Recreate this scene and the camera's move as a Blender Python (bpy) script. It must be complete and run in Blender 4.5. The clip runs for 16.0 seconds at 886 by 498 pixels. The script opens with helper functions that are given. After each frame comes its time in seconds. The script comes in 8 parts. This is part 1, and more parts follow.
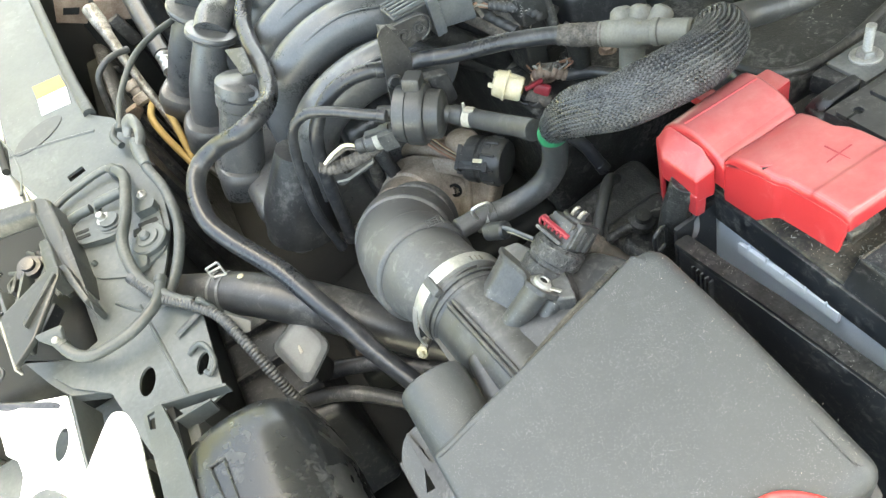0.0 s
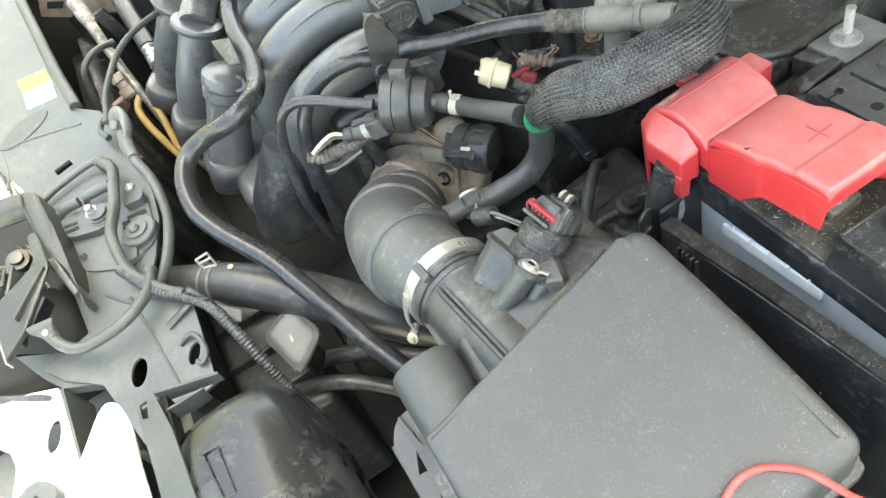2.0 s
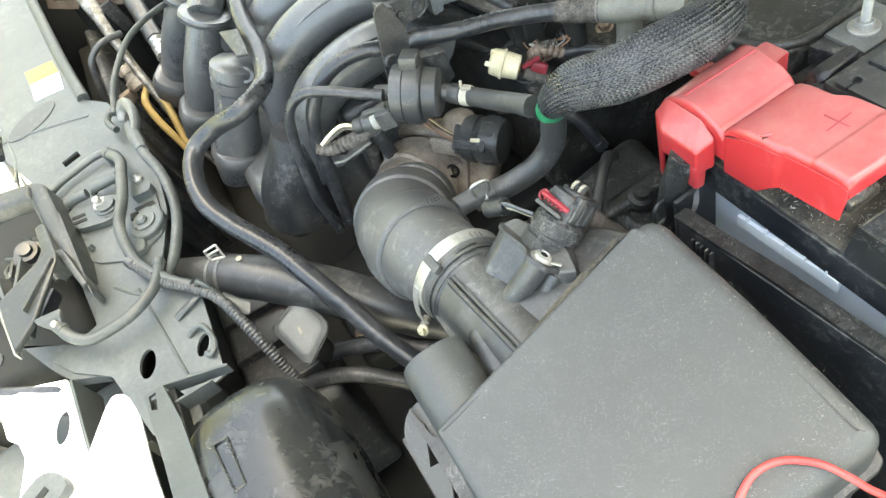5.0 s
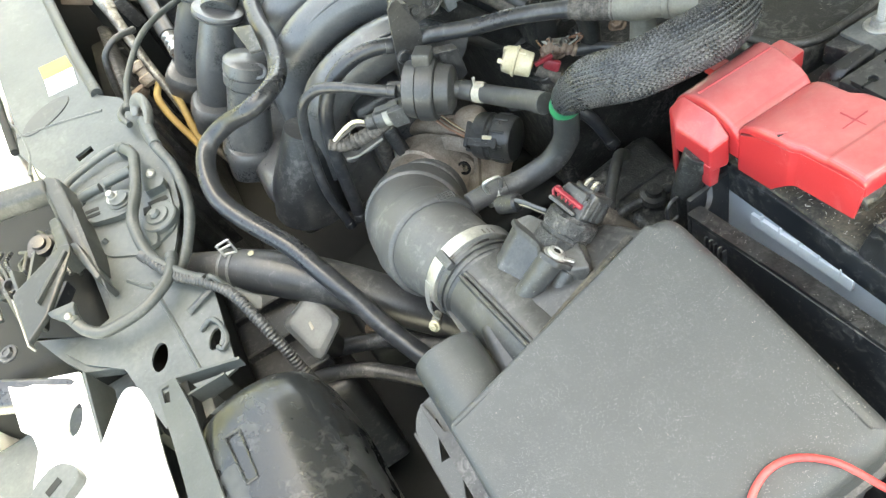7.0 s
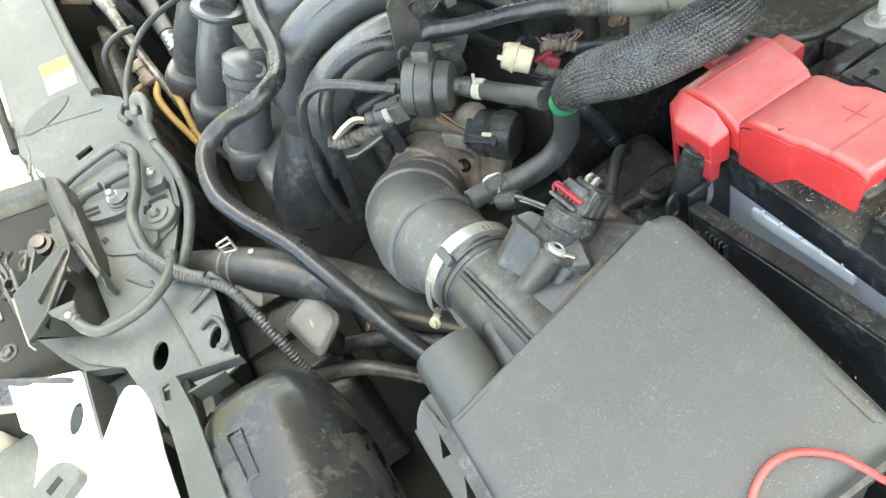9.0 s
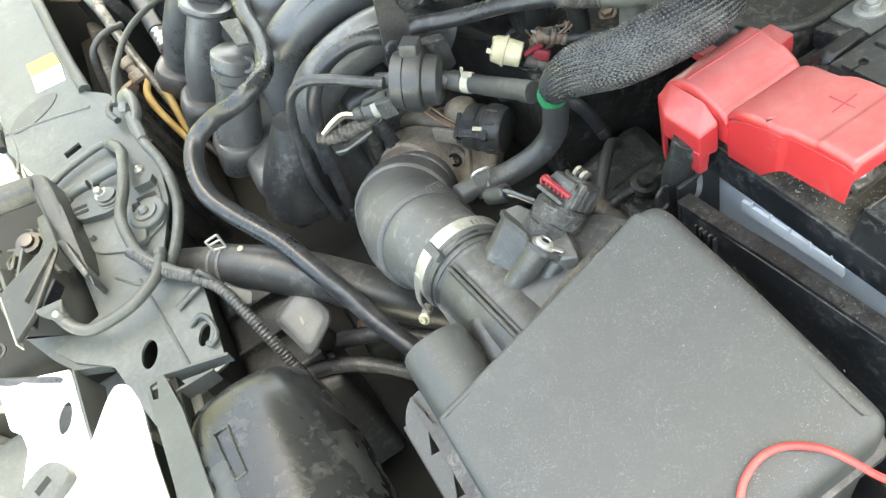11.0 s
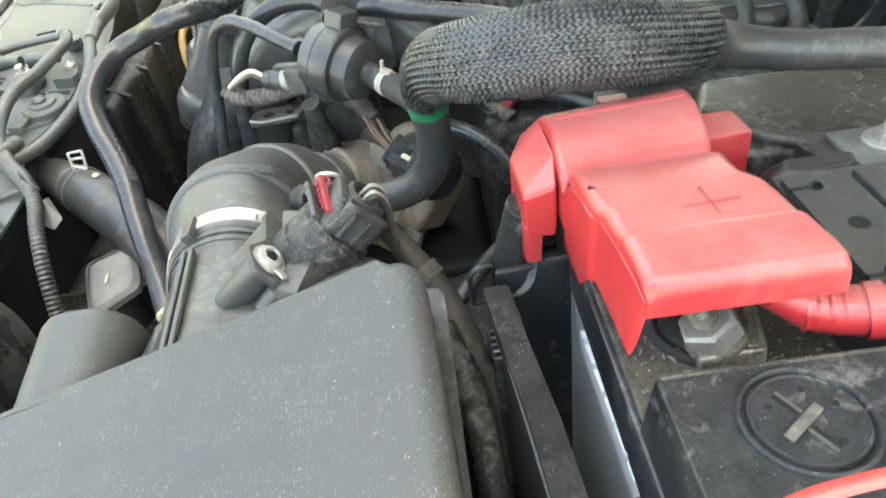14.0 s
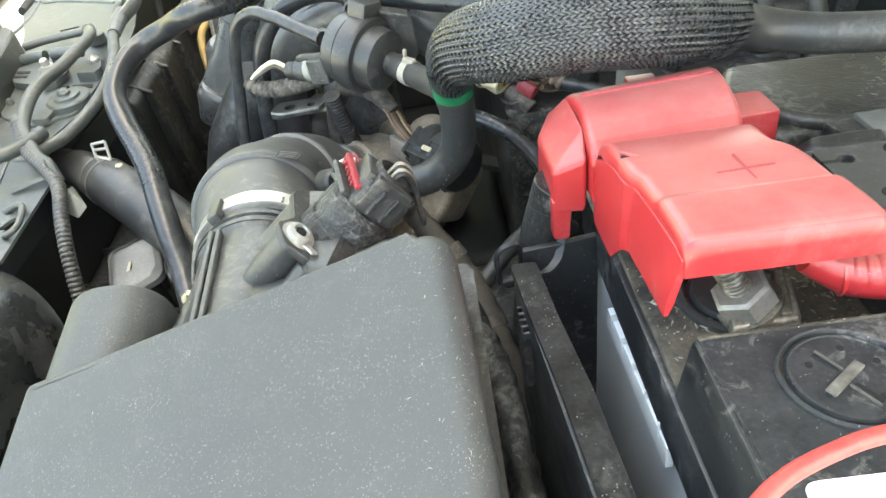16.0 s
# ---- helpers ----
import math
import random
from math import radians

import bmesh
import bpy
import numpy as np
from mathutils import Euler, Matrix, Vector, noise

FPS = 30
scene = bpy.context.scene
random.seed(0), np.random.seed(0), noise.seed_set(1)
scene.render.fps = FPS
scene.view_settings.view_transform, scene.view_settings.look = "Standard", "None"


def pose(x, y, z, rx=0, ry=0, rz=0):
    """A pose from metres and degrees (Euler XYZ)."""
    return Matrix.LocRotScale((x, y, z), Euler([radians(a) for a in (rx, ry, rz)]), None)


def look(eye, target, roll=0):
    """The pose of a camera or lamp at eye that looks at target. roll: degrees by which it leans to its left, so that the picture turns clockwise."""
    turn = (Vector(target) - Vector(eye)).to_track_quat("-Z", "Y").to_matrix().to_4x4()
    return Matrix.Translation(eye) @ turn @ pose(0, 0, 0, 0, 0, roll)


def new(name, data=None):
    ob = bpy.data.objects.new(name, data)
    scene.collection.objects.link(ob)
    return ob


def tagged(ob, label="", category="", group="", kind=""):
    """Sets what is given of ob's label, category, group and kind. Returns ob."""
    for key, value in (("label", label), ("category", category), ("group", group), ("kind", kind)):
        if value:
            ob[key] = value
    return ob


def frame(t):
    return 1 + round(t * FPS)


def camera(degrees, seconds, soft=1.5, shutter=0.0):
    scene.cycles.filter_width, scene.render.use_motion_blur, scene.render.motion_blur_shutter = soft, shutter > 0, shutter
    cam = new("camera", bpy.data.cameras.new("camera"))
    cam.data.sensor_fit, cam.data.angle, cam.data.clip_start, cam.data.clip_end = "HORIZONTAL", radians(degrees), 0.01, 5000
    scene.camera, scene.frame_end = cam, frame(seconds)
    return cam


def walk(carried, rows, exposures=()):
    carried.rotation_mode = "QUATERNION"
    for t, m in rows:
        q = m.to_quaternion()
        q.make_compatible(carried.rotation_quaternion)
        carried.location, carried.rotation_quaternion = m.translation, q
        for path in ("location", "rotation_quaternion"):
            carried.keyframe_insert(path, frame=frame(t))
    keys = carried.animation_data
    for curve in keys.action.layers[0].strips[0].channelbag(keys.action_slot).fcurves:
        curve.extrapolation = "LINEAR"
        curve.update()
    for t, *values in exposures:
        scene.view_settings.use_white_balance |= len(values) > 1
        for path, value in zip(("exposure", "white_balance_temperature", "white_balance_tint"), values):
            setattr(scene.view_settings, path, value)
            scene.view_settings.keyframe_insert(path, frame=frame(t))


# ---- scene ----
cam = camera(65.71, 16.0, 1.4, 0.5)
# seconds, eye in metres, turn in degrees
ROWS = [
    (0.0, -0.2271, -0.2784, 1.2585, 40.45, 17.05, -27.88),
    (0.5, -0.2284, -0.2816, 1.2597, 40.26, 16.93, -27.94),
    (1.0, -0.2296, -0.2838, 1.2588, 39.86, 17.06, -28.54),
    (1.5, -0.2299, -0.2846, 1.2583, 39.61, 17.15, -28.93),
    (2.0, -0.2296, -0.2860, 1.2570, 39.61, 17.00, -29.03),
    (2.5, -0.2258, -0.2878, 1.2558, 39.52, 16.67, -28.68),
    (3.0, -0.2270, -0.2879, 1.2570, 39.39, 16.73, -29.16),
    (3.5, -0.2298, -0.2845, 1.2549, 39.48, 16.79, -28.92),
    (4.0, -0.2328, -0.2828, 1.2530, 39.40, 16.92, -28.82),
    (6.5, -0.2387, -0.2823, 1.2534, 39.41, 17.30, -28.21),
    (7.0, -0.2415, -0.2828, 1.2540, 39.50, 17.27, -27.96),
    (7.5, -0.2439, -0.2818, 1.2532, 39.51, 17.30, -28.01),
    (8.0, -0.2418, -0.2815, 1.2533, 39.40, 17.43, -28.09),
    (8.5, -0.2423, -0.2827, 1.2528, 39.45, 17.44, -28.05),
    (11.0, -0.2351, -0.2848, 1.2453, 38.94, 17.70, -28.57),
    (11.2, -0.2332, -0.2659, 1.2488, 38.92, 16.17, -27.19),
    (11.3, -0.2362, -0.2528, 1.2324, 40.86, 13.22, -25.26),
    (11.5, -0.2292, -0.2495, 1.2106, 42.33, 10.66, -22.83),
    (11.8, -0.1739, -0.2657, 1.2253, 46.99, 11.41, -13.75),
    (12.0, -0.1261, -0.2978, 1.1897, 51.48, 10.06, -6.73),
    (12.2, -0.0885, -0.3108, 1.1569, 52.60, 7.32, -3.56),
    (12.5, -0.0582, -0.3150, 1.1501, 54.77, 6.25, -1.61),
    (13.0, -0.0288, -0.2991, 1.1382, 57.65, 9.48, -1.17),
    (13.5, -0.0334, -0.2695, 1.0891, 55.51, 8.72, -2.37),
    (14.0, -0.0354, -0.2622, 1.0585, 52.76, 6.96, -3.87),
    (14.5, -0.0501, -0.2716, 1.0438, 52.30, 6.99, -2.25),
    (15.0, -0.0559, -0.2800, 1.0377, 53.34, 5.77, -1.43),
    (15.5, -0.0525, -0.2748, 1.0403, 53.34, 6.37, -2.29),
    (16.0, -0.0468, -0.2724, 1.0481, 53.62, 7.13, -3.08),
]
walk(cam, [(r[0], pose(*r[1:])) for r in ROWS], [(0.0, 3.97, 8450, -2), (16.0, 3.97, 8450, -2)])

# ---- world and light ----
world = bpy.data.worlds.new("world")
scene.world = world
world.use_nodes = True
wn = world.node_tree
sky = wn.nodes.new("ShaderNodeTexSky")
sky.sky_type, sky.sun_disc = "NISHITA", False
SUN_ELEV, SUN_AZ = 66.0, 90.0
sky.air_density, sky.dust_density, sky.ozone_density = 0.8, 5.0, 0.3
sky.sun_elevation, sky.sun_rotation = radians(SUN_ELEV), radians(SUN_AZ)
wn.links.new(sky.outputs[0], wn.nodes["Background"].inputs[0])
wn.nodes["Background"].inputs[1].default_value = 0.15
sun_data = bpy.data.lights.new("sun", "SUN")
sun_data.energy, sun_data.angle, sun_data.color = 5.0, radians(0.6), (1.0, 0.95, 0.87)
sun = new("sun", sun_data)
SUN_DIR = Vector((math.cos(radians(SUN_ELEV)), 0.0, math.sin(radians(SUN_ELEV))))
sun.matrix_world = look(SUN_DIR * 10, (0, 0, 0))



# ---- materials ----
def mat(name, a, b, rough=0.6, metal=0.0, scale=30.0, fine=500.0, bump=0.15, specks=0.0, speck_col=(0.5, 0.5, 0.47), amount=0.5, rough2=None, coat=0.0, detail=5.0, relief=0.0006, spec=0.5, speck_scale=620.0, top_dust_sheen=0.0, dust_sheen_col=(0.3, 0.28, 0.25), scuff=0.0, scuff_col=(0.27, 0.265, 0.25), scuff_scale=130.0):
    """Two colours mixed by a coarse and a fine noise, optional pale dust specks, fine relief."""
    m = bpy.data.materials.new(name)
    m.use_nodes = True
    nt = m.node_tree
    p = nt.nodes["Principled BSDF"]
    p.inputs["Metallic"].default_value = metal
    p.inputs["Specular IOR Level"].default_value = spec
    p.inputs["Coat Weight"].default_value = coat
    p.inputs["Coat Roughness"].default_value = 0.25
    tc = nt.nodes.new("ShaderNodeTexCoord")
    def node(kind, **kw):
        n = nt.nodes.new(kind)
        for k, v in kw.items():
            n.inputs[k].default_value = v
        nt.links.new(tc.outputs["Object"], n.inputs["Vector"]) if "Vector" in n.inputs else None
        return n
    n1 = node("ShaderNodeTexNoise", Scale=scale, Detail=detail, Roughness=0.65)
    n2 = node("ShaderNodeTexNoise", Scale=fine, Detail=3.0)
    add = nt.nodes.new("ShaderNodeMath")
    add.operation = "MULTIPLY_ADD"
    nt.links.new(n2.outputs["Fac"], add.inputs[0])
    add.inputs[1].default_value = 0.45
    nt.links.new(n1.outputs["Fac"], add.inputs[2])
    ramp = nt.nodes.new("ShaderNodeMapRange")
    ramp.inputs["From Min"].default_value, ramp.inputs["From Max"].default_value = 0.78 - amount * 0.4, 0.78 + amount * 0.4
    nt.links.new(add.outputs[0], ramp.inputs["Value"])
    mix = nt.nodes.new("ShaderNodeMix")
    mix.data_type = "RGBA"
    nt.links.new(ramp.outputs[0], mix.inputs["Factor"])
    mix.inputs["A"].default_value, mix.inputs["B"].default_value = (*a, 1), (*b, 1)
    col = mix.outputs["Result"]
    if specks:
        vo = node("ShaderNodeTexVoronoi", Scale=speck_scale)
        n3 = node("ShaderNodeTexNoise", Scale=60.0, Detail=2.0)
        lim = nt.nodes.new("ShaderNodeMath")
        lim.operation = "MULTIPLY"
        size = nt.nodes.new("ShaderNodeMapRange")
        size.inputs["From Min"].default_value, size.inputs["From Max"].default_value = 0.55, 1.0
        size.inputs["To Max"].default_value = specks * 1.9
        sep = nt.nodes.new("ShaderNodeSeparateColor")
        nt.links.new(vo.outputs["Color"], sep.inputs[0])
        nt.links.new(sep.outputs[0], size.inputs["Value"])
        nt.links.new(n3.outputs["Fac"], lim.inputs[0])
        nt.links.new(size.outputs[0], lim.inputs[1])
        less = nt.nodes.new("ShaderNodeMath")
        less.operation = "LESS_THAN"
        nt.links.new(vo.outputs["Distance"], less.inputs[0])
        nt.links.new(lim.outputs[0], less.inputs[1])
        mix2 = nt.nodes.new("ShaderNodeMix")
        mix2.data_type = "RGBA"
        nt.links.new(less.outputs[0], mix2.inputs["Factor"])
        nt.links.new(col, mix2.inputs["A"])
        mix2.inputs["B"].default_value = (*speck_col, 1)
        col = mix2.outputs["Result"]
    # Pales up-facing faces: dust, and on the red cover a painted sheen too.
    if top_dust_sheen:
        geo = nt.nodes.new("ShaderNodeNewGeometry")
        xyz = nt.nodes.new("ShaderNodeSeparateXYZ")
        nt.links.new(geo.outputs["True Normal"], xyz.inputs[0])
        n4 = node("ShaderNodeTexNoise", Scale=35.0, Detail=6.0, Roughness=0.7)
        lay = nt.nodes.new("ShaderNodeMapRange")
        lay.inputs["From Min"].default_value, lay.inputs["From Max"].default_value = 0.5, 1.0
        lay.inputs["To Max"].default_value = top_dust_sheen
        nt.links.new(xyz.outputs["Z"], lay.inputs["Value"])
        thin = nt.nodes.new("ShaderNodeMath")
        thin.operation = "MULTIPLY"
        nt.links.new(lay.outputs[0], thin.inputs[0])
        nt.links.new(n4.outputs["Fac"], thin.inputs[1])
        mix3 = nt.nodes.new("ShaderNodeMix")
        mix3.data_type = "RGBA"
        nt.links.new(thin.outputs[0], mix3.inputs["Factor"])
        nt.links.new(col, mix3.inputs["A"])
        mix3.inputs["B"].default_value = (*dust_sheen_col, 1)
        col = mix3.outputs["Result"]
    if scuff:
        n5 = node("ShaderNodeTexNoise", Scale=scuff_scale, Detail=9.0, Roughness=0.72, Distortion=0.6)
        n6 = node("ShaderNodeTexNoise", Scale=scuff_scale * 0.16, Detail=3.0)
        both = nt.nodes.new("ShaderNodeMath")
        both.operation = "MULTIPLY_ADD"
        nt.links.new(n6.outputs["Fac"], both.inputs[0])
        both.inputs[1].default_value = 0.6
        nt.links.new(n5.outputs["Fac"], both.inputs[2])
        worn = nt.nodes.new("ShaderNodeMapRange")
        worn.inputs["From Min"].default_value, worn.inputs["From Max"].default_value = 0.84, 1.02
        worn.inputs["To Max"].default_value = scuff
        nt.links.new(both.outputs[0], worn.inputs["Value"])
        mix4 = nt.nodes.new("ShaderNodeMix")
        mix4.data_type = "RGBA"
        nt.links.new(worn.outputs[0], mix4.inputs["Factor"])
        nt.links.new(col, mix4.inputs["A"])
        mix4.inputs["B"].default_value = (*scuff_col, 1)
        col = mix4.outputs["Result"]
    nt.links.new(col, p.inputs["Base Color"])
    rr = nt.nodes.new("ShaderNodeMapRange")
    rr.inputs["To Min"].default_value, rr.inputs["To Max"].default_value = rough, rough2 if rough2 is not None else min(1.0, rough + 0.2)
    nt.links.new(ramp.outputs[0], rr.inputs["Value"])
    nt.links.new(rr.outputs[0], p.inputs["Roughness"])
    if bump:
        bp = nt.nodes.new("ShaderNodeBump")
        bp.inputs["Strength"].default_value, bp.inputs["Distance"].default_value = bump, relief
        nt.links.new(add.outputs[0], bp.inputs["Height"])
        nt.links.new(bp.outputs[0], p.inputs["Normal"])
    return m


M_LID = mat("dusty_black_plastic", (0.033, 0.0365, 0.0375), (0.053, 0.057, 0.0575), 0.42, specks=0.36, speck_col=(0.15, 0.153, 0.147), scale=9, fine=1100, bump=0.7, rough2=0.56, amount=0.8, speck_scale=1500.0, scuff=0.045, scuff_scale=420.0)
M_BOX = mat("black_plastic", (0.02, 0.02, 0.021), (0.062, 0.062, 0.06), 0.4, specks=0.10, scuff=0.35)
M_PIPE = mat("dusty_moulded_plastic", (0.022, 0.0232, 0.024), (0.070, 0.0715, 0.0705), 0.30, specks=0.12, coat=0.1, scale=42, amount=0.6, rough2=0.6, top_dust_sheen=0.22, dust_sheen_col=(0.17, 0.165, 0.153), scuff=0.22)
M_BOOT = mat("dusty_grey_rubber", (0.044, 0.0455, 0.047), (0.098, 0.099, 0.097), 0.38, scale=14, rough2=0.6, amount=0.7, bump=0.2, top_dust_sheen=0.32, dust_sheen_col=(0.15, 0.147, 0.139), scuff=0.45, scuff_scale=90.0)
M_HOSE = mat("black_rubber", (0.014, 0.0155, 0.0185), (0.028, 0.030, 0.034), 0.26, scale=9, fine=260, rough2=0.30, amount=1.0, bump=0.0, scuff=0.16, scuff_scale=70.0)
M_HOSE2 = mat("worn_grey_rubber", (0.020, 0.021, 0.022), (0.062, 0.063, 0.062), 0.36, scale=35, coat=0.1, amount=0.9, bump=0.2, specks=0.06, speck_col=(0.2, 0.2, 0.19), scuff=0.18)
# Pale tops by normal: some dust, plus whitish sheen painted into the colour.
M_RED = mat("red_plastic", (0.325, 0.017, 0.022), (0.39, 0.036, 0.043), 0.26, scale=12, fine=700, bump=0.10, specks=0.07, speck_col=(0.6, 0.34, 0.3), rough2=0.44, amount=1.0, coat=0.2, top_dust_sheen=0.85, dust_sheen_col=(0.44, 0.215, 0.205), scuff=0.22, scuff_col=(0.58, 0.22, 0.21), scuff_scale=60.0)
M_RED2 = mat("red_wire_plastic", (0.50, 0.045, 0.045), (0.6, 0.08, 0.075), 0.35)
M_PANEL = mat("dusty_grey_panel", (0.036, 0.043, 0.043), (0.090, 0.100, 0.098), 0.34, scale=13, fine=250, specks=0.07, speck_col=(0.34, 0.34, 0.32), amount=0.75, detail=7.0, bump=0.12, rough2=0.5, scuff=0.07, scuff_col=(0.36, 0.37, 0.36), scuff_scale=60.0)
M_PANELDK = mat("dusty_dark_panel", (0.027, 0.032, 0.0315), (0.070, 0.077, 0.075), 0.38, scale=14, amount=0.9, bump=0.08, scuff=0.15)
M_WHITE = mat("white_paint", (0.78, 0.79, 0.79), (0.84, 0.84, 0.82), 0.25, bump=0.02)
# Near-black for grimy metal; also paints the shade of voids and slots.
M_DARK = mat("grimy_metal_void_shade", (0.007, 0.0080, 0.0080), (0.021, 0.023, 0.0222), 0.55, spec=0.25, scale=20)
M_MAN = mat("manifold_plastic", (0.042, 0.045, 0.048), (0.118, 0.121, 0.124), 0.22, scale=22, rough2=0.42, coat=0.3, amount=1.0, bump=0.12, specks=0.05, speck_col=(0.2, 0.2, 0.19), scuff=0.26, scuff_scale=90.0)
M_VALVE = mat("dusty_black_moulding", (0.019, 0.0198, 0.0208), (0.062, 0.063, 0.063), 0.27, scale=30, rough2=0.5, amount=0.9, bump=0.15, scuff=0.4, scuff_col=(0.24, 0.225, 0.20), top_dust_sheen=0.3, dust_sheen_col=(0.15, 0.145, 0.135))
M_ALU = mat("grimy_aluminium", (0.18, 0.146, 0.113), (0.52, 0.455, 0.385), 0.4, metal=0.1, scale=45, bump=0.5, specks=0.12, amount=0.7)
M_STEEL = mat("bright_steel", (0.34, 0.34, 0.325), (0.72, 0.72, 0.68), 0.27, metal=0.75, scale=38, amount=0.8)
M_ZINC = mat("dull_zinc", (0.28, 0.28, 0.265), (0.46, 0.455, 0.42), 0.38, metal=0.6)
M_YZINC = mat("yellowed_zinc", (0.40, 0.36, 0.24), (0.58, 0.54, 0.40), 0.35, metal=0.5, scale=70)
M_RUST = mat("rusty_steel", (0.16, 0.11, 0.08), (0.34, 0.28, 0.23), 0.7, metal=0.3, bump=0.4)
M_YEL = mat("yellow_plastic", (0.31, 0.205, 0.065), (0.42, 0.30, 0.12), 0.45)
M_GREEN = mat("green_tape", (0.01, 0.16, 0.07), (0.02, 0.25, 0.12), 0.35)
M_IVORY = mat("ivory_plastic", (0.60, 0.52, 0.32), (0.80, 0.76, 0.60), 0.4, scale=70, amount=0.7)
M_BRAID = mat("braided_nylon", (0.023, 0.026, 0.031), (0.070, 0.075, 0.083), 0.24, scale=60, rough2=0.38)
M_CASE = mat("translucent_battery_case", (0.44, 0.48, 0.52), (0.52, 0.555, 0.585), 0.35, bump=0.05)
M_BATT = mat("black_battery_plastic", (0.0085, 0.0095, 0.0115), (0.024, 0.026, 0.029), 0.33, specks=0.2, speck_col=(0.3, 0.29, 0.26), rough2=0.5, top_dust_sheen=0.08, scuff=0.35)
M_DUSTB = mat("dust_covered_black_plastic", (0.022, 0.0205, 0.018), (0.125, 0.11, 0.085), 0.75, scale=45, specks=0.25, speck_col=(0.38, 0.33, 0.24), bump=0.6)
M_CAKED = mat("caked_grey_dust", (0.055, 0.053, 0.047), (0.15, 0.145, 0.13), 0.8, scale=90, bump=0.4)
M_STRIP = mat("pale_clear_plastic", (0.56, 0.60, 0.63), (0.66, 0.69, 0.71), 0.35, bump=0.02)
M_LABEL = mat("white_label", (0.74, 0.75, 0.76), (0.8, 0.8, 0.8), 0.4, bump=0.0)
M_YLAB = mat("yellow_label", (0.55, 0.34, 0.05), (0.62, 0.42, 0.09), 0.5, bump=0.0)
M_GREYP = mat("grey_plastic", (0.058, 0.064, 0.070), (0.112, 0.119, 0.124), 0.32, scale=35)
M_CAPGREY = mat("dusty_grey_cap", (0.085, 0.090, 0.092), (0.145, 0.150, 0.15), 0.45, scale=40, scuff=0.12)
M_GREYF = mat("pale_grey_fitting", (0.19, 0.19, 0.17), (0.32, 0.315, 0.285), 0.5, scale=40)
M_WIREW = mat("white_wire", (0.27, 0.25, 0.205), (0.42, 0.40, 0.34), 0.5, scale=90)
M_TAPE = mat("worn_cloth_tape", (0.040, 0.036, 0.032), (0.155, 0.138, 0.12), 0.75, scale=120, bump=0.7)
M_LOOM = mat("brown_grey_tape", (0.030, 0.026, 0.022), (0.085, 0.075, 0.063), 0.6, scale=45, bump=0.5, amount=0.7)
M_COPPER = mat("copper_wire", (0.22, 0.12, 0.08), (0.38, 0.24, 0.17), 0.45, metal=0.4)
M_GROUND = mat("dry_earth", (0.245, 0.258, 0.252), (0.35, 0.365, 0.357), 0.9, scale=3, fine=60)
M_LEAF = mat("leaf", (0.20, 0.22, 0.09), (0.46, 0.46, 0.26), 0.5, scale=5, fine=40)
M_BARK = mat("bark", (0.12, 0.09, 0.06), (0.22, 0.17, 0.12), 0.9, scale=15, fine=80, bump=1.0)
M_FITTING = mat("stained_grey_plastic", (0.10, 0.098, 0.085), (0.22, 0.215, 0.19), 0.5, scale=30, amount=0.8, bump=0.3)
M_FOIL = mat("embossed_foil", (0.16, 0.145, 0.125), (0.27, 0.25, 0.22), 0.42, metal=0.35)
M_ENGRAVE = mat("dark_red_engraving", (0.30, 0.034, 0.042), (0.35, 0.058, 0.066), 0.5)
M_SENS = mat("scuffed_black_plastic", (0.010, 0.0105, 0.011), (0.060, 0.061, 0.059), 0.34, scale=140, fine=700, bump=1.0, relief=0.0025, scuff=0.6, scuff_scale=200.0)
M_RIM = mat("dusty_black_rim", (0.008, 0.0084, 0.0088), (0.028, 0.029, 0.029), 0.4, specks=0.22, speck_col=(0.25, 0.25, 0.24), scale=50, speck_scale=700.0, spec=0.25, bump=0.6, scuff=0.14)
M_SCUFF = mat("scuffed_dark_plastic", (0.013, 0.0142, 0.016), (0.046, 0.0485, 0.051), 0.28, scale=45, specks=0.08, speck_col=(0.26, 0.26, 0.25), amount=0.7, rough2=0.5, top_dust_sheen=0.12, scuff=0.28)
M_HEAD = mat("grimy_head_plastic", (0.0095, 0.0102, 0.0105), (0.046, 0.047, 0.0455), 0.34, scale=32, specks=0.19, speck_col=(0.18, 0.178, 0.165), bump=0.7, relief=0.002, spec=0.3, scuff=0.45)
M_DUCT = mat("blotched_black_plastic", (0.013, 0.0145, 0.0155), (0.040, 0.0435, 0.044), 0.24, scale=11, amount=0.16, fine=60, bump=0.0, rough2=0.46, detail=2.0, scuff=0.14, scuff_scale=110.0)
M_TOPDUST = mat("dusty_grey_black_plastic", (0.014, 0.016, 0.018), (0.044, 0.047, 0.050), 0.4, scale=70, specks=0.16, speck_col=(0.2, 0.2, 0.19), amount=0.6, rough2=0.6, spec=0.22, bump=0.4, scuff=0.5)
M_FRAME = mat("green_grey_plastic", (0.012, 0.0142, 0.0135), (0.036, 0.040, 0.038), 0.35, scale=14, amount=0.9, bump=0.08, rough2=0.5, scuff=0.12)
M_GRIME = mat("grimy_steel", (0.11, 0.10, 0.085), (0.38, 0.365, 0.33), 0.34, metal=0.5, scale=70, amount=0.4)
M_HEADDUST = mat("dusty_cast_black", (0.011, 0.0118, 0.0117), (0.044, 0.044, 0.0415), 0.28, scale=24, specks=0.12, speck_col=(0.22, 0.215, 0.2), amount=0.75, bump=0.5, relief=0.002, top_dust_sheen=0.06, dust_sheen_col=(0.11, 0.107, 0.098), scuff=0.42)
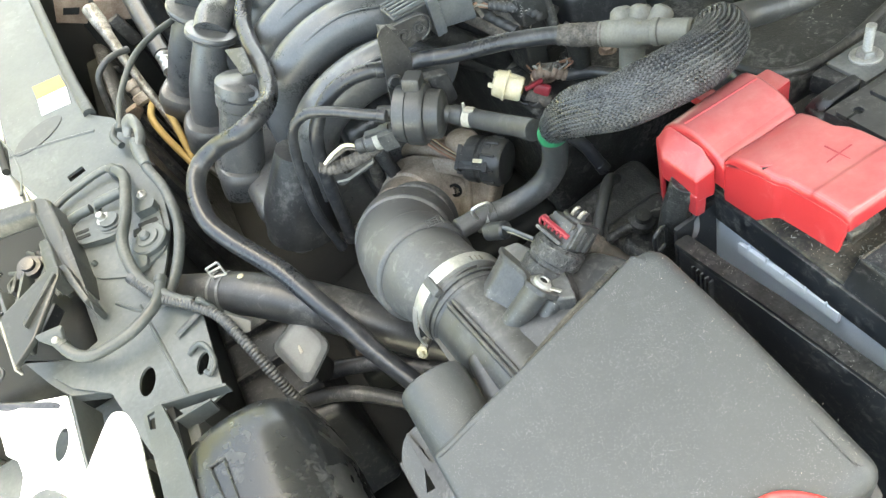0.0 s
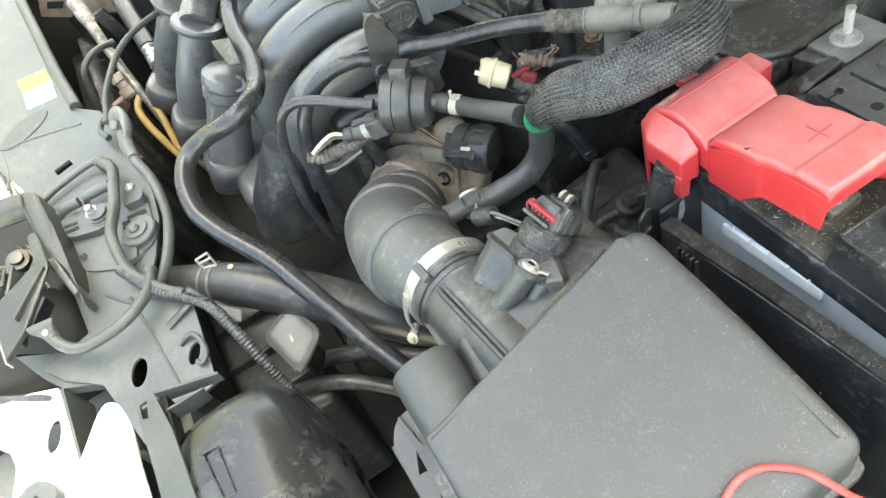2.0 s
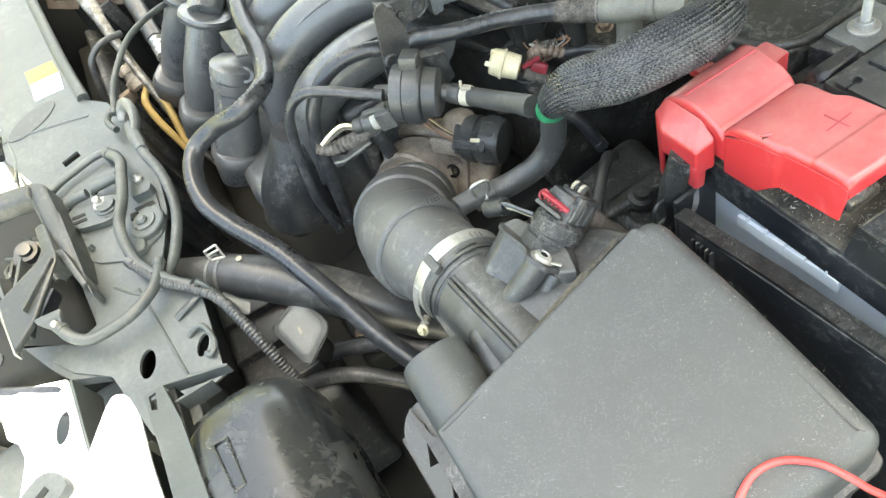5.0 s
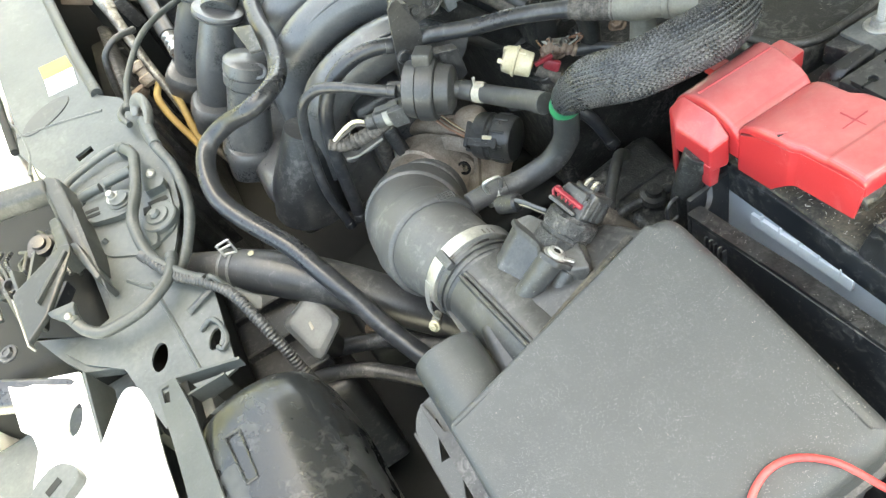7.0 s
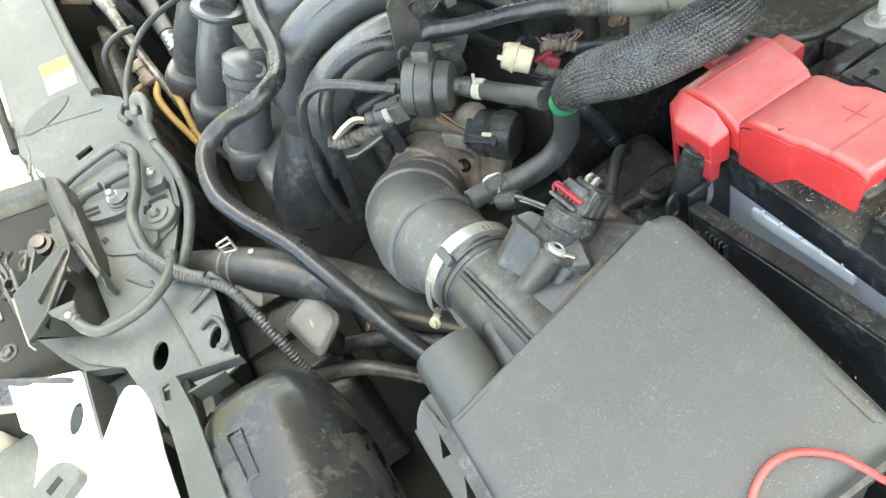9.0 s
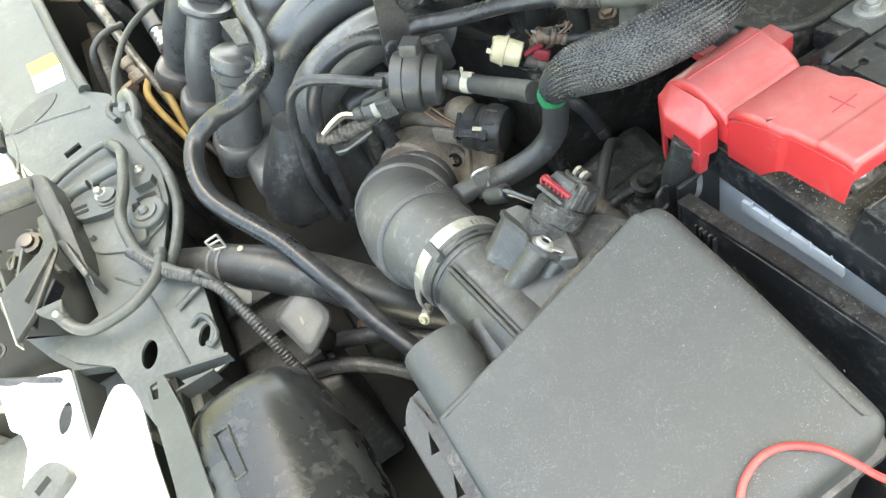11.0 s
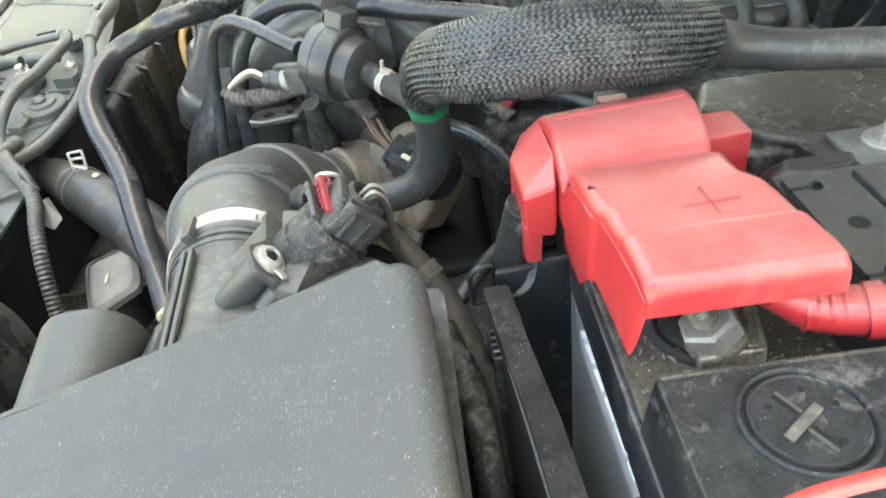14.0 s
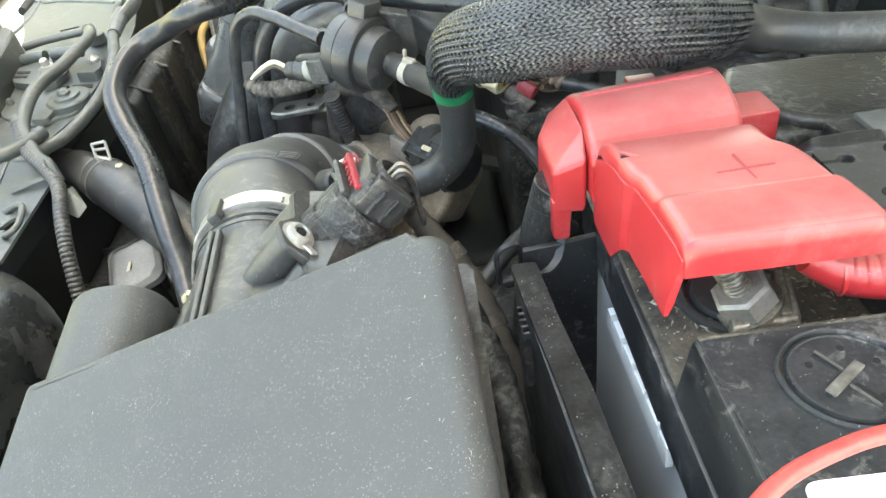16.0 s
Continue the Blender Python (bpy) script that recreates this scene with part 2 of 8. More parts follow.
M_OUT = mat("outer_dark_metal", (0.03, 0.03, 0.03), (0.06, 0.06, 0.055), 0.5, scale=5)
M_RUBDUST = mat("dusty_rubber", (0.021, 0.0212, 0.0208), (0.070, 0.068, 0.064), 0.40, scale=40, specks=0.12, speck_col=(0.24, 0.235, 0.22), amount=0.7, bump=0.3, scuff=0.35)
M_LOCK = mat("dark_red_plastic", (0.20, 0.016, 0.026), (0.30, 0.040, 0.052), 0.32, scale=60)
# Grey of the added panel that dims light bounced off the hood.
M_BOUNCE = mat("bounce_damping_grey", (0.13, 0.132, 0.134), (0.19, 0.191, 0.192), 0.95, scale=40, bump=0.6, spec=0.1)
M_GREYM = mat("dull_grey_zinc", (0.10, 0.105, 0.102), (0.19, 0.193, 0.186), 0.45, metal=0.3, scale=50)

# ---- building helpers ----
ORIGIN = {}


def thing(name, loc, label, category, group="", kind=""):
    ob = new(name)
    ob.location = loc
    ob.empty_display_size = 0.01
    ORIGIN[ob] = Vector(loc)
    return tagged(ob, label, category, group, kind)


def mesh_of(name, bm, material, origin, sharp=38.0):
    bmesh.ops.recalc_face_normals(bm, faces=bm.faces)
    for f in bm.faces:
        f.smooth = True
    for e in bm.edges:
        if len(e.link_faces) == 2 and e.calc_face_angle(0.0) > radians(sharp):
            e.smooth = False
    bmesh.ops.translate(bm, verts=bm.verts, vec=-origin)
    me = bpy.data.meshes.new(name)
    bm.to_mesh(me)
    bm.free()
    me.materials.append(material)
    return me


def part(name, bm, material, parent, label="", sharp=38.0):
    """Links a bmesh in world coordinates as one mesh object under a thing or a part."""
    o = ORIGIN[parent]
    ob = new(name, mesh_of(name, bm, material, o, sharp))
    ob.parent = parent
    ORIGIN[ob] = o
    if len(ob.data.polygons) < 2500:
        wn_mod = ob.modifiers.new("weighted_normals", "WEIGHTED_NORMAL")
        wn_mod.keep_sharp = True
    if label:
        ob["label"] = label
    return ob


def solid(name, bm, material, label, category, kind="", group="", at=(0, 0, 0)):
    """A thing that is one single mesh."""
    at = Vector(at)
    ob = new(name, mesh_of(name, bm, material, at))
    ob.location = at
    ORIGIN[ob] = at
    return tagged(ob, label, category, group, kind)


def join(*bms):
    out = bmesh.new()
    for b in bms:
        me = bpy.data.meshes.new("tmp")
        b.to_mesh(me)
        b.free()
        out.from_mesh(me)
        bpy.data.meshes.remove(me)
    return out


def hull(pts, bev=0.002, seg=2):
    bm = bmesh.new()
    vs = [bm.verts.new(p) for p in pts]
    r = bmesh.ops.convex_hull(bm, input=vs)
    bmesh.ops.delete(bm, geom=list({g for g in r["geom_interior"] + r["geom_unused"] if isinstance(g, bmesh.types.BMVert)}), context="VERTS")
    bmesh.ops.dissolve_limit(bm, angle_limit=0.03, verts=bm.verts, edges=bm.edges)
    if bev:
        bmesh.ops.bevel(bm, geom=bm.edges[:], offset=bev, segments=seg, profile=0.5, affect="EDGES")
    return bm


def box(x0, x1, y0, y1, z0, z1, bev=0.002, seg=2, turn=None):
    pts = [Vector((x, y, z)) for x in (x0, x1) for y in (y0, y1) for z in (z0, z1)]
    if turn:
        c = Vector(((x0 + x1) / 2, (y0 + y1) / 2, (z0 + z1) / 2))
        m = Euler([radians(a) for a in turn]).to_matrix()
        pts = [m @ (p - c) + c for p in pts]
    return hull(pts, bev, seg)


def frame_of(axis, up=(0, 0, 1)):
    a = Vector(axis).normalized()
    u = Vector(up)
    if abs(a.dot(u.normalized())) > 0.95:
        u = Vector((1, 0, 0))
    x = u.cross(a).normalized()
    return x, a.cross(x), a


def obox(c, axis, up, sx, sy, sz, bev=0.002, seg=2):
    """A box of sx across, sy up and sz along the axis, about its centre."""
    x, y, a = frame_of(axis, up)
    c = Vector(c)
    return hull([c + x * i * sx / 2 + y * j * sy / 2 + a * k * sz / 2 for i in (-1, 1) for j in (-1, 1) for k in (-1, 1)], bev, seg)


def lathe(origin, axis, profile, n=28, squash=1.0, up=(0, 0, 1), power=2.0):
    x, y, a = frame_of(axis, up)
    o = Vector(origin)
    bm = bmesh.new()
    rings = []
    for h, r in profile:
        if r < 1e-5:
            rings.append([bm.verts.new(o + a * h)])
        else:
            ring = []
            for i in range(n):
                c, s = math.cos(2 * math.pi * i / n), math.sin(2 * math.pi * i / n)
                c, s = math.copysign(abs(c) ** (2 / power), c), math.copysign(abs(s) ** (2 / power), s)
                ring.append(bm.verts.new(o + a * h + x * r * c + y * r * squash * s))
            rings.append(ring)
    for p, q in zip(rings, rings[1:]):
        for i in range(n):
            j = (i + 1) % n
            vs = [p[i % len(p)], p[j % len(p)], q[j % len(q)], q[i % len(q)]]
            vs = list(dict.fromkeys(vs))
            if len(vs) > 2:
                bm.faces.new(vs)
    for ring in (rings[0], rings[-1]):
        if len(ring) > 2:
            bm.faces.new(ring)
    return bm


def cyl(a, b, r, n=20, bev=0.001, r2=None):
    a, b = Vector(a), Vector(b)
    h = (b - a).length
    r2 = r if r2 is None else r2
    bev = min(bev, h / 3, r / 2)
    return lathe(a, b - a, [(0, r - bev), (bev, r), (h - bev, r2), (h, r2 - bev)], n)


def spline(pts, step=0.004):
    """Catmull-Rom through the points, sampled at about even steps; returns places and the running index of the control points."""
    p = [Vector(q) for q in pts]
    p = [2 * p[0] - p[1]] + p + [2 * p[-1] - p[-2]]
    out, idx = [], []
    for i in range(1, len(p) - 2):
        n = max(2, int((p[i + 1] - p[i]).length / step))
        for k in range(n):
            t = k / n
            a, b, c, d = p[i - 1:i + 3]
            out.append(0.5 * (2 * b + (c - a) * t + (2 * a - 5 * b + 4 * c - d) * t * t + (3 * b - a - 3 * c + d) * t ** 3))
            idx.append(i - 1 + t)
    out.append(p[-2])
    idx.append(len(p) - 3.0)
    return out, idx


def sweep(pts, r, step=0.004):
    """Places, two cross vectors, radius and running length along a tube."""
    ps, idx = spline(pts, step)
    rs = r if isinstance(r, (list, tuple)) else [r] * len(pts)
    tang = [(ps[min(i + 1, len(ps) - 1)] - ps[max(i - 1, 0)]).normalized() for i in range(len(ps))]
    x = frame_of(tang[0])[0]
    rows, length = [], 0.0
    for i, (p, t, k) in enumerate(zip(ps, tang, idx)):
        x = (x - t * x.dot(t)).normalized()
        y = t.cross(x)
        if i:
            length += (p - ps[i - 1]).length
        j = min(int(k), len(rs) - 2)
        rows.append((p, x.copy(), y, rs[j] + (rs[j + 1] - rs[j]) * (k - j), length))
    return rows


def tube(pts, r, n=16, step=0.005, ripple=None, squash=1.0):
    """A hose along the points. ripple: pitch and depth of its corrugation."""
    if ripple:
        step = ripple[0] / 5
    rows = sweep(pts, r, step)
    bm = bmesh.new()
    rings = []
    for p, x, y, rad, length in rows:
        if ripple:
            rad = rad - ripple[1] * (0.5 - 0.5 * math.cos(2 * math.pi * length / ripple[0])) ** 2
        rings.append([bm.verts.new(p + x * rad * math.cos(2 * math.pi * i / n) + y * squash * rad * math.sin(2 * math.pi * i / n)) for i in range(n)])
    for a, b in zip(rings, rings[1:]):
        for i in range(n):
            j = (i + 1) % n
            bm.faces.new((a[i], a[j], b[j], b[i]))
    bm.faces.new(rings[0][::-1])
    bm.faces.new(rings[-1])
    return bm


def rounded(poly, radii, n=5):
    """A polygon in the plan with its corners rounded."""
    out = []
    m = len(poly)
    for i in range(m):
        r = radii[i] if isinstance(radii, (list, tuple)) else radii
        p, a, b = Vector(poly[i]), Vector(poly[i - 1]), Vector(poly[(i + 1) % m])
        if r <= 0:
            out.append(tuple(p))
            continue
        d = min(r, 0.45 * (a - p).length, 0.45 * (b - p).length)
        s, e = p + (a - p).normalized() * d, p + (b - p).normalized() * d
        for k in range(n + 1):
            t = k / n
            out.append(tuple((1 - t) ** 2 * s + 2 * t * (1 - t) * p + t * t * e))
    return out


def prism(poly, top, depth, bev=0.003, seg=3, taper=0.0):
    """A plan polygon under the surface top(x, y), depth deep, with its upper edge rounded."""
    bm = bmesh.new()
    c = sum((Vector(p) for p in poly), Vector((0, 0))) / len(poly)
    up = [bm.verts.new((x, y, top(x, y))) for x, y in poly]
    dn = []
    for x, y in poly:
        q = Vector((x, y)) + (Vector((x, y)) - c).normalized() * taper
        dn.append(bm.verts.new((q.x, q.y, top(x, y) - depth)))
    f = bm.faces.new(up)
    bm.faces.new(dn[::-1])
    n = len(poly)
    for i in range(n):
        bm.faces.new((up[i], up[(i + 1) % n], dn[(i + 1) % n], dn[i]))
    if bev:
        bmesh.ops.bevel(bm, geom=list(f.edges), offset=bev, segments=seg, profile=0.5, affect="EDGES")
    return bm


def cushion(poly, top, depth, radii, seg=5):
    """Like prism, but each corner of the plan has its own rounding of the upper edge."""
    n = len(poly)
    p = [Vector(q) for q in poly]
    area = sum(p[i].x * p[(i + 1) % n].y - p[(i + 1) % n].x * p[i].y for i in range(n))
    sign = 1 if area > 0 else -1
    inward = []
    for i in range(n):
        a, b = (p[i] - p[i - 1]).normalized(), (p[(i + 1) % n] - p[i]).normalized()
        na, nb = Vector((-a.y, a.x)) * sign, Vector((-b.y, b.x)) * sign
        m = (na + nb)
        m = m.normalized() if m.length > 1e-6 else na
        inward.append(m / max(0.5, m.dot(na)))
    bm = bmesh.new()
    rings = []
    for k in range(-1, seg + 1):
        a = math.pi / 2 * max(k, 0) / seg
        ring = []
        for i in range(n):
            r = radii[i]
            q = p[i] + inward[i] * (r * (1 - math.sin(a)) + (0.002 if k < 0 else 0.0))
            ring.append(bm.verts.new((q.x, q.y, top(q.x, q.y) - r * (1 - math.cos(a)))))
        rings.append(ring)
    rings.append([bm.verts.new((q.x, q.y, top(q.x, q.y) - depth)) for q in p])
    for a, b in zip(rings, rings[1:]):
        for i in range(n):
            bm.faces.new((a[i], a[(i + 1) % n], b[(i + 1) % n], b[i]))
    for ring in (rings[0], rings[-1]):
        bmesh.ops.triangle_fill(bm, use_beauty=True, use_dissolve=False, edges=[bm.edges.get((ring[i], ring[(i + 1) % n])) for i in range(n)])
    return bm


def circle(cx, cy, r, n=16, ry=None, turn=0.0):
    ry = r if ry is None else ry
    c, s = math.cos(radians(turn)), math.sin(radians(turn))
    out = []
    for i in range(n):
        u, v = r * math.cos(2 * math.pi * i / n), ry * math.sin(2 * math.pi * i / n)
        out.append((cx + u * c - v * s, cy + u * s + v * c))
    return out


def sheet(outer, holes, top, thick=0.002):
    """A flat or bent sheet in the plan with real holes."""
    bm = bmesh.new()
    for loop in [outer] + list(holes):
        vs = [bm.verts.new((x, y, top(x, y))) for x, y in loop]
        for i in range(len(vs)):
            bm.edges.new((vs[i], vs[(i + 1) % len(vs)]))
    bmesh.ops.triangle_fill(bm, use_beauty=True, use_dissolve=False, edges=bm.edges[:])
    r = bmesh.ops.extrude_face_region(bm, geom=bm.faces[:])
    bmesh.ops.translate(bm, verts=[v for v in r["geom"] if isinstance(v, bmesh.types.BMVert)], vec=(0, 0, -thick))
    return bm


def sheet_up(outer, holes, y, thick):
    """The same standing upright: the plan is x and z, at that y."""
    bm = sheet(outer, holes, lambda u, v: 0.0, thick)
    for v in bm.verts:
        v.co = Vector((v.co.x, y + v.co.z, v.co.y))
    return bm


def strip(pts, width_dir, width, thick):
    """A flat bent strap along the points; width_dir is the way across it."""
    w = Vector(width_dir).normalized() * width / 2
    ps, _ = spline(pts, 0.004)
    bm = bmesh.new()
    rings = []
    for i, p in enumerate(ps):
        t = (ps[min(i + 1, len(ps) - 1)] - ps[max(i - 1, 0)]).normalized()
        n = t.cross(w).normalized() * thick / 2
        rings.append([bm.verts.new(q) for q in (p - w - n, p + w - n, p + w + n, p - w + n)])
    for a, b in zip(rings, rings[1:]):
        for i in range(4):
            bm.faces.new((a[i], a[(i + 1) % 4], b[(i + 1) % 4], b[i]))
    bm.faces.new(rings[0][::-1])
    bm.faces.new(rings[-1])
    return bm


def bolt(c, axis, r, h, washer=0.0):
    """A hexagon head with a washer under it, standing on c."""
    a = Vector(axis).normalized()
    c = Vector(c)
    bms = [lathe(c, a, [(0, r), (h * 0.8, r), (h, r * 0.85), (h, r * 0.5), (h * 0.85, r * 0.45)], 6)]
    if washer:
        bms.append(cyl(c - a * 0.0005, c + a * 0.0022, washer, 20, 0.0005))
    return join(*bms)

# ---- setting ----
def flat(z):
    return lambda x, y: z


def lid_z(x, y):
    return 0.851 + 0.21 * (x + 0.184) + 0.25 * (y + 0.033)


def panel_z(x, y):
    return 0.747 + 0.16 * y


solid("ground", sheet([(-60, -60), (60, -60), (60, 60), (-60, 60)], [], flat(0.0), 0.05), M_GROUND, "bare dry earth ground in bright sun", "ground", "structure")
# Closing sheet below the bay, coloured near black for its deep shade.
solid("bay_floor", box(-0.72, 0.62, -0.36, 1.22, 0.40, 0.42, 0), M_DARK, "near-black sheet closing the engine bay, painted as deep shade", "engine bay floor", "structure", at=(0, 0, 0.4))
solid("firewall", box(0.60, 0.66, -0.34, 1.16, 0.42, 0.98, 0.01), M_FRAME, "dark grimy firewall panel behind the engine", "firewall", "structure", at=(0.6, 0, 0.42))
solid("inner_wing_far", box(-0.55, 0.6, 1.12, 1.20, 0.42, 0.93, 0.01), M_OUT, "dark inner wing panel of the engine bay", "inner wing", "structure", at=(0, 1.12, 0.42))
solid("inner_wing_near", box(-0.40, 0.6, -0.40, -0.335, 0.42, 0.80, 0.01), M_OUT, "dark inner wing panel beside the battery", "inner wing", "structure", at=(0, -0.34, 0.42))
# Hood stays out of view; its upper edge sets where the sun shadow ends.
HX0, HZ0, HX1, HZ1 = 0.78, 1.02, -0.228, 1.88
solid("hood", hull([(x, y, z + d) for x, z in ((HX0, HZ0), (HX1, HZ1)) for y in (-0.42, 1.22) for d in (0, 0.02)], 0.004), M_WHITE,
      "raised white hood over the engine bay", "hood", "structure", at=(HX0, 0.4, HZ0))
# Added, out of view: damps the hood's bounce and reflections.
solid("hood_bounce_panel", hull([(x, y, z - 0.004 - d) for x, z in ((HX0 - 0.03, HZ0 + 0.026), (HX1 + 0.10, HZ1 - 0.085)) for y in (-0.36, 1.16) for d in (0, 0.012)], 0.003), M_BOUNCE, "unseen grey panel added under the hood to cut bounced light", "hood liner", "structure", at=(HX0, 0.4, HZ0))

# ---- air filter box ----
airbox = thing("air_filter_box", (-0.15, -0.12, 0.55), "dusty black plastic air filter box with sloping lid", "air filter box")
lid_poly = rounded([(-0.2575, -0.0405), (-0.262, -0.2045), (-0.0425, -0.2045), (-0.0450, -0.110), (-0.0515, -0.018)], [0.004, 0.014, 0.014, 0.03, 0.020], 7)
lid_poly += [(-0.10, -0.0238), (-0.16, -0.0302), (-0.21, -0.0355)]
def lid_round(x, y):
    return 0.0035 if -0.2585 < x < -0.068 and y > -0.045 else 0.0115
part("lid", cushion(lid_poly, lid_z, 0.036, [lid_round(x, y) for x, y in lid_poly], 6), M_LID, airbox, "dusty black textured lid")
part("hump", lathe((-0.2318, -0.064, 0.8036), (0, 1, 0.22), [(0, 0.0268), (0.079, 0.0268), (0.0825, 0.0258), (0.0843, 0.0225), (0.0846, 0.0)], 48, power=2.35), M_LID, airbox, "rounded hump at the corner of the lid")
part("hump_wall", hull([(x, y, z) for x, y in ((-0.2585, -0.04), (-0.2585, 0.0125), (-0.2052, 0.0125), (-0.2052, -0.04)) for z in (0.8195, 0.775)], 0.002), M_LID, airbox)
for x0, x1, y0, y1 in ((-0.214, -0.199, -0.034, 0.008), (-0.205, -0.19, -0.033, -0.02)):
    part("dust_bank", hull([(x, y, 0.817 + d) for x, y, d in ((x0, y0, 0.006), (x1, y0, 0.004), (x0, y1, -0.002), (x1, y1, -0.004), (x0, y0, -0.02), (x1, y1, -0.02))], 0.003), M_DUSTB, airbox, "brown dust in the corner")
part("lid_flange", prism(rounded([(-0.044, -0.012), (-0.262, -0.034), (-0.268, 0.006), (-0.272, -0.208), (-0.041, -0.208)], 0.008), lambda x, y: lid_z(x, y) - 0.034, 0.008, 0.002, 2), M_BOX, airbox)
part("body", hull([(-0.258, -0.203, 0.765), (-0.048, -0.203, 0.80), (-0.258, 0.0, 0.80), (-0.05, -0.02, 0.835), (-0.24, -0.21, 0.56), (-0.07, -0.21, 0.56), (-0.24, -0.02, 0.56), (-0.07, -0.03, 0.56)], 0.006), M_BOX, airbox)
def shelf_z(x, y):
    return lid_z(-0.262, y) - 0.040 + 0.2 * (x + 0.27)


gaps = [[(-0.2635, -0.012 - 0.034 * i), (-0.2635, -0.042 - 0.034 * i), (-0.2765, -0.040 - 0.034 * i)] for i in range(5)]
part("shelf", sheet(rounded([(-0.255, 0.004), (-0.272, 0.002), (-0.282, -0.010), (-0.285, -0.208), (-0.255, -0.208)], 0.006), gaps, shelf_z, 0.003), M_LID, airbox, "gusseted side shelf")
part("shelf_wall", hull([(x, y, shelf_z(x, y) - d) for x, y in ((-0.2815, -0.010), (-0.2845, -0.010), (-0.2848, -0.208), (-0.2818, -0.208)) for d in (0.001, 0.045)], 0.001), M_BOX, airbox)
for i in range(5):
    y = -0.044 - 0.034 * i
    part("gusset", hull([(x, y + s, shelf_z(x, y) - 0.003 - d) for x, d in ((-0.262, 0.0), (-0.282, 0.0), (-0.262, 0.05), (-0.275, 0.03)) for s in (0.0, 0.0025)], 0.0005, 1), M_BOX, airbox)
part("dust_line", tube([(-0.221, -0.030, lid_z(-0.221, -0.030) - 0.030), (-0.18, -0.026, lid_z(-0.18, -0.026) - 0.022), (-0.13, -0.021, lid_z(-0.13, -0.021) - 0.014), (-0.08, -0.016, lid_z(-0.08, -0.016) - 0.010)], 0.0035, 8, 0.006), M_DUSTB, airbox, "brown dust caught along the lid")
part("outlet_housing", hull([(-0.208, -0.045, 0.822), (-0.055, -0.03, 0.862), (-0.075, 0.022, 0.848), (-0.10, 0.035, 0.842), (-0.200, 0.02, 0.828),
                             (-0.208, -0.04, 0.75), (-0.055, -0.03, 0.75), (-0.09, 0.03, 0.76), (-0.205, 0.02, 0.76)], 0.006, 3), M_SCUFF, airbox)
CL = Vector((-0.172, 0.078, 0.800))
PIPE_AX = Vector((-0.06, 1.0, -0.02)).normalized()
part("outlet_pipe", join(lathe(CL - PIPE_AX * 0.135, PIPE_AX, [(0, 0.0368), (0.05, 0.0378), (0.12, 0.0382), (0.122, 0.0398), (0.129, 0.0398), (0.13, 0.037), (0.145, 0.037)], 40)), M_PIPE, airbox)
rib_a, rib_b = Vector((-0.1872, 0.060, 0.8418)), Vector((-0.1785, -0.030, 0.8412))
for side in (-1, 1):
    o = Vector((0.0022 * side, 0, -0.0006 * (side < 0)))
    part("pipe_rib", hull([p + o + Vector((s, 0, d)) for p in (rib_a, rib_b) for s in (-0.0016, 0.0016) for d in (0.0, -0.014)], 0.0007, 1), M_PIPE, airbox)
for a in (20, 172):
    d = Vector((math.cos(radians(a)), 0, math.sin(radians(a))))
    p = CL + d * 0.0392
    part("pipe_rib", hull([p + Vector(q) for q in ((0.0015, -0.006, 0), (-0.0015, -0.006, 0), (0.0015, -0.10, 0.002), (-0.0015, -0.10, 0.002))] + [CL + d * 0.033 + Vector((s, y, 0)) for s in (0.0015, -0.0015) for y in (-0.006, -0.1)], 0.0006, 1), M_PIPE, airbox)
part("lip_ring", lathe(CL - PIPE_AX * 0.013, PIPE_AX, [(0, 0.0380), (0.0005, 0.0407), (0.004, 0.0411), (0.0045, 0.0386), (0.0065, 0.0386), (0.007, 0.0416), (0.0105, 0.0416), (0.011, 0.038)], 48), M_PIPE, airbox, "black stepped lip of the pipe")
SC = Vector((-0.128, 0.011, 0.861))
boss_ax = Vector((0.032, -0.004, 0.035)).normalized()
part("screw_boss", cyl(SC - boss_ax * 0.046 + Vector((-0.002, 0.002, 0)), SC - boss_ax * 0.001, 0.0100, 28), M_PIPE, airbox)
part("screw_boss", cyl(Vector((-0.150, -0.001, 0.818)), Vector((-0.1225, 0.0035, 0.8465)), 0.0090, 24, r2=0.0085), M_PIPE, airbox)

# hose clamp on the boot
clamp = thing("hose_clamp", CL - Vector((0, 0, 0.04)), "bright steel worm-drive hose clamp round the boot", "hose clamp")
cband = part("band", lathe(CL + PIPE_AX * 0.004, PIPE_AX, [(-0.001, 0.0410), (-0.0005, 0.0436), (0.0003, 0.0440), (0.0115, 0.0442), (0.0122, 0.0438), (0.0125, 0.0412)], 56), M_STEEL, clamp)
for k in range(3):
    a = radians(50 + 6 * k)
    d = Vector((math.cos(a), 0, math.sin(a)))
    part("slot", obox(CL + d * 0.0441 + PIPE_AX * 0.0095, PIPE_AX, d, 0.0016, 0.0006, 0.0058, 0.0002, 1), M_GRIME, cband)
part("buckle", obox(CL + Vector((-0.0195, 0.004, 0.0397)), PIPE_AX, (-0.45, 0, 0.9), 0.008, 0.006, 0.020, 0.0015), M_PIPE, clamp, "black clamp buckle")
part("lug", strip([CL + Vector(q) for q in ((-0.0400, 0.010, 0.020), (-0.0450, 0.009, 0.009), (-0.0485, 0.007, -0.001), (-0.0500, 0.004, -0.009), (-0.0475, 0.001, -0.014))], PIPE_AX, 0.0080, 0.0014), M_STEEL, clamp, "curled bright band end")
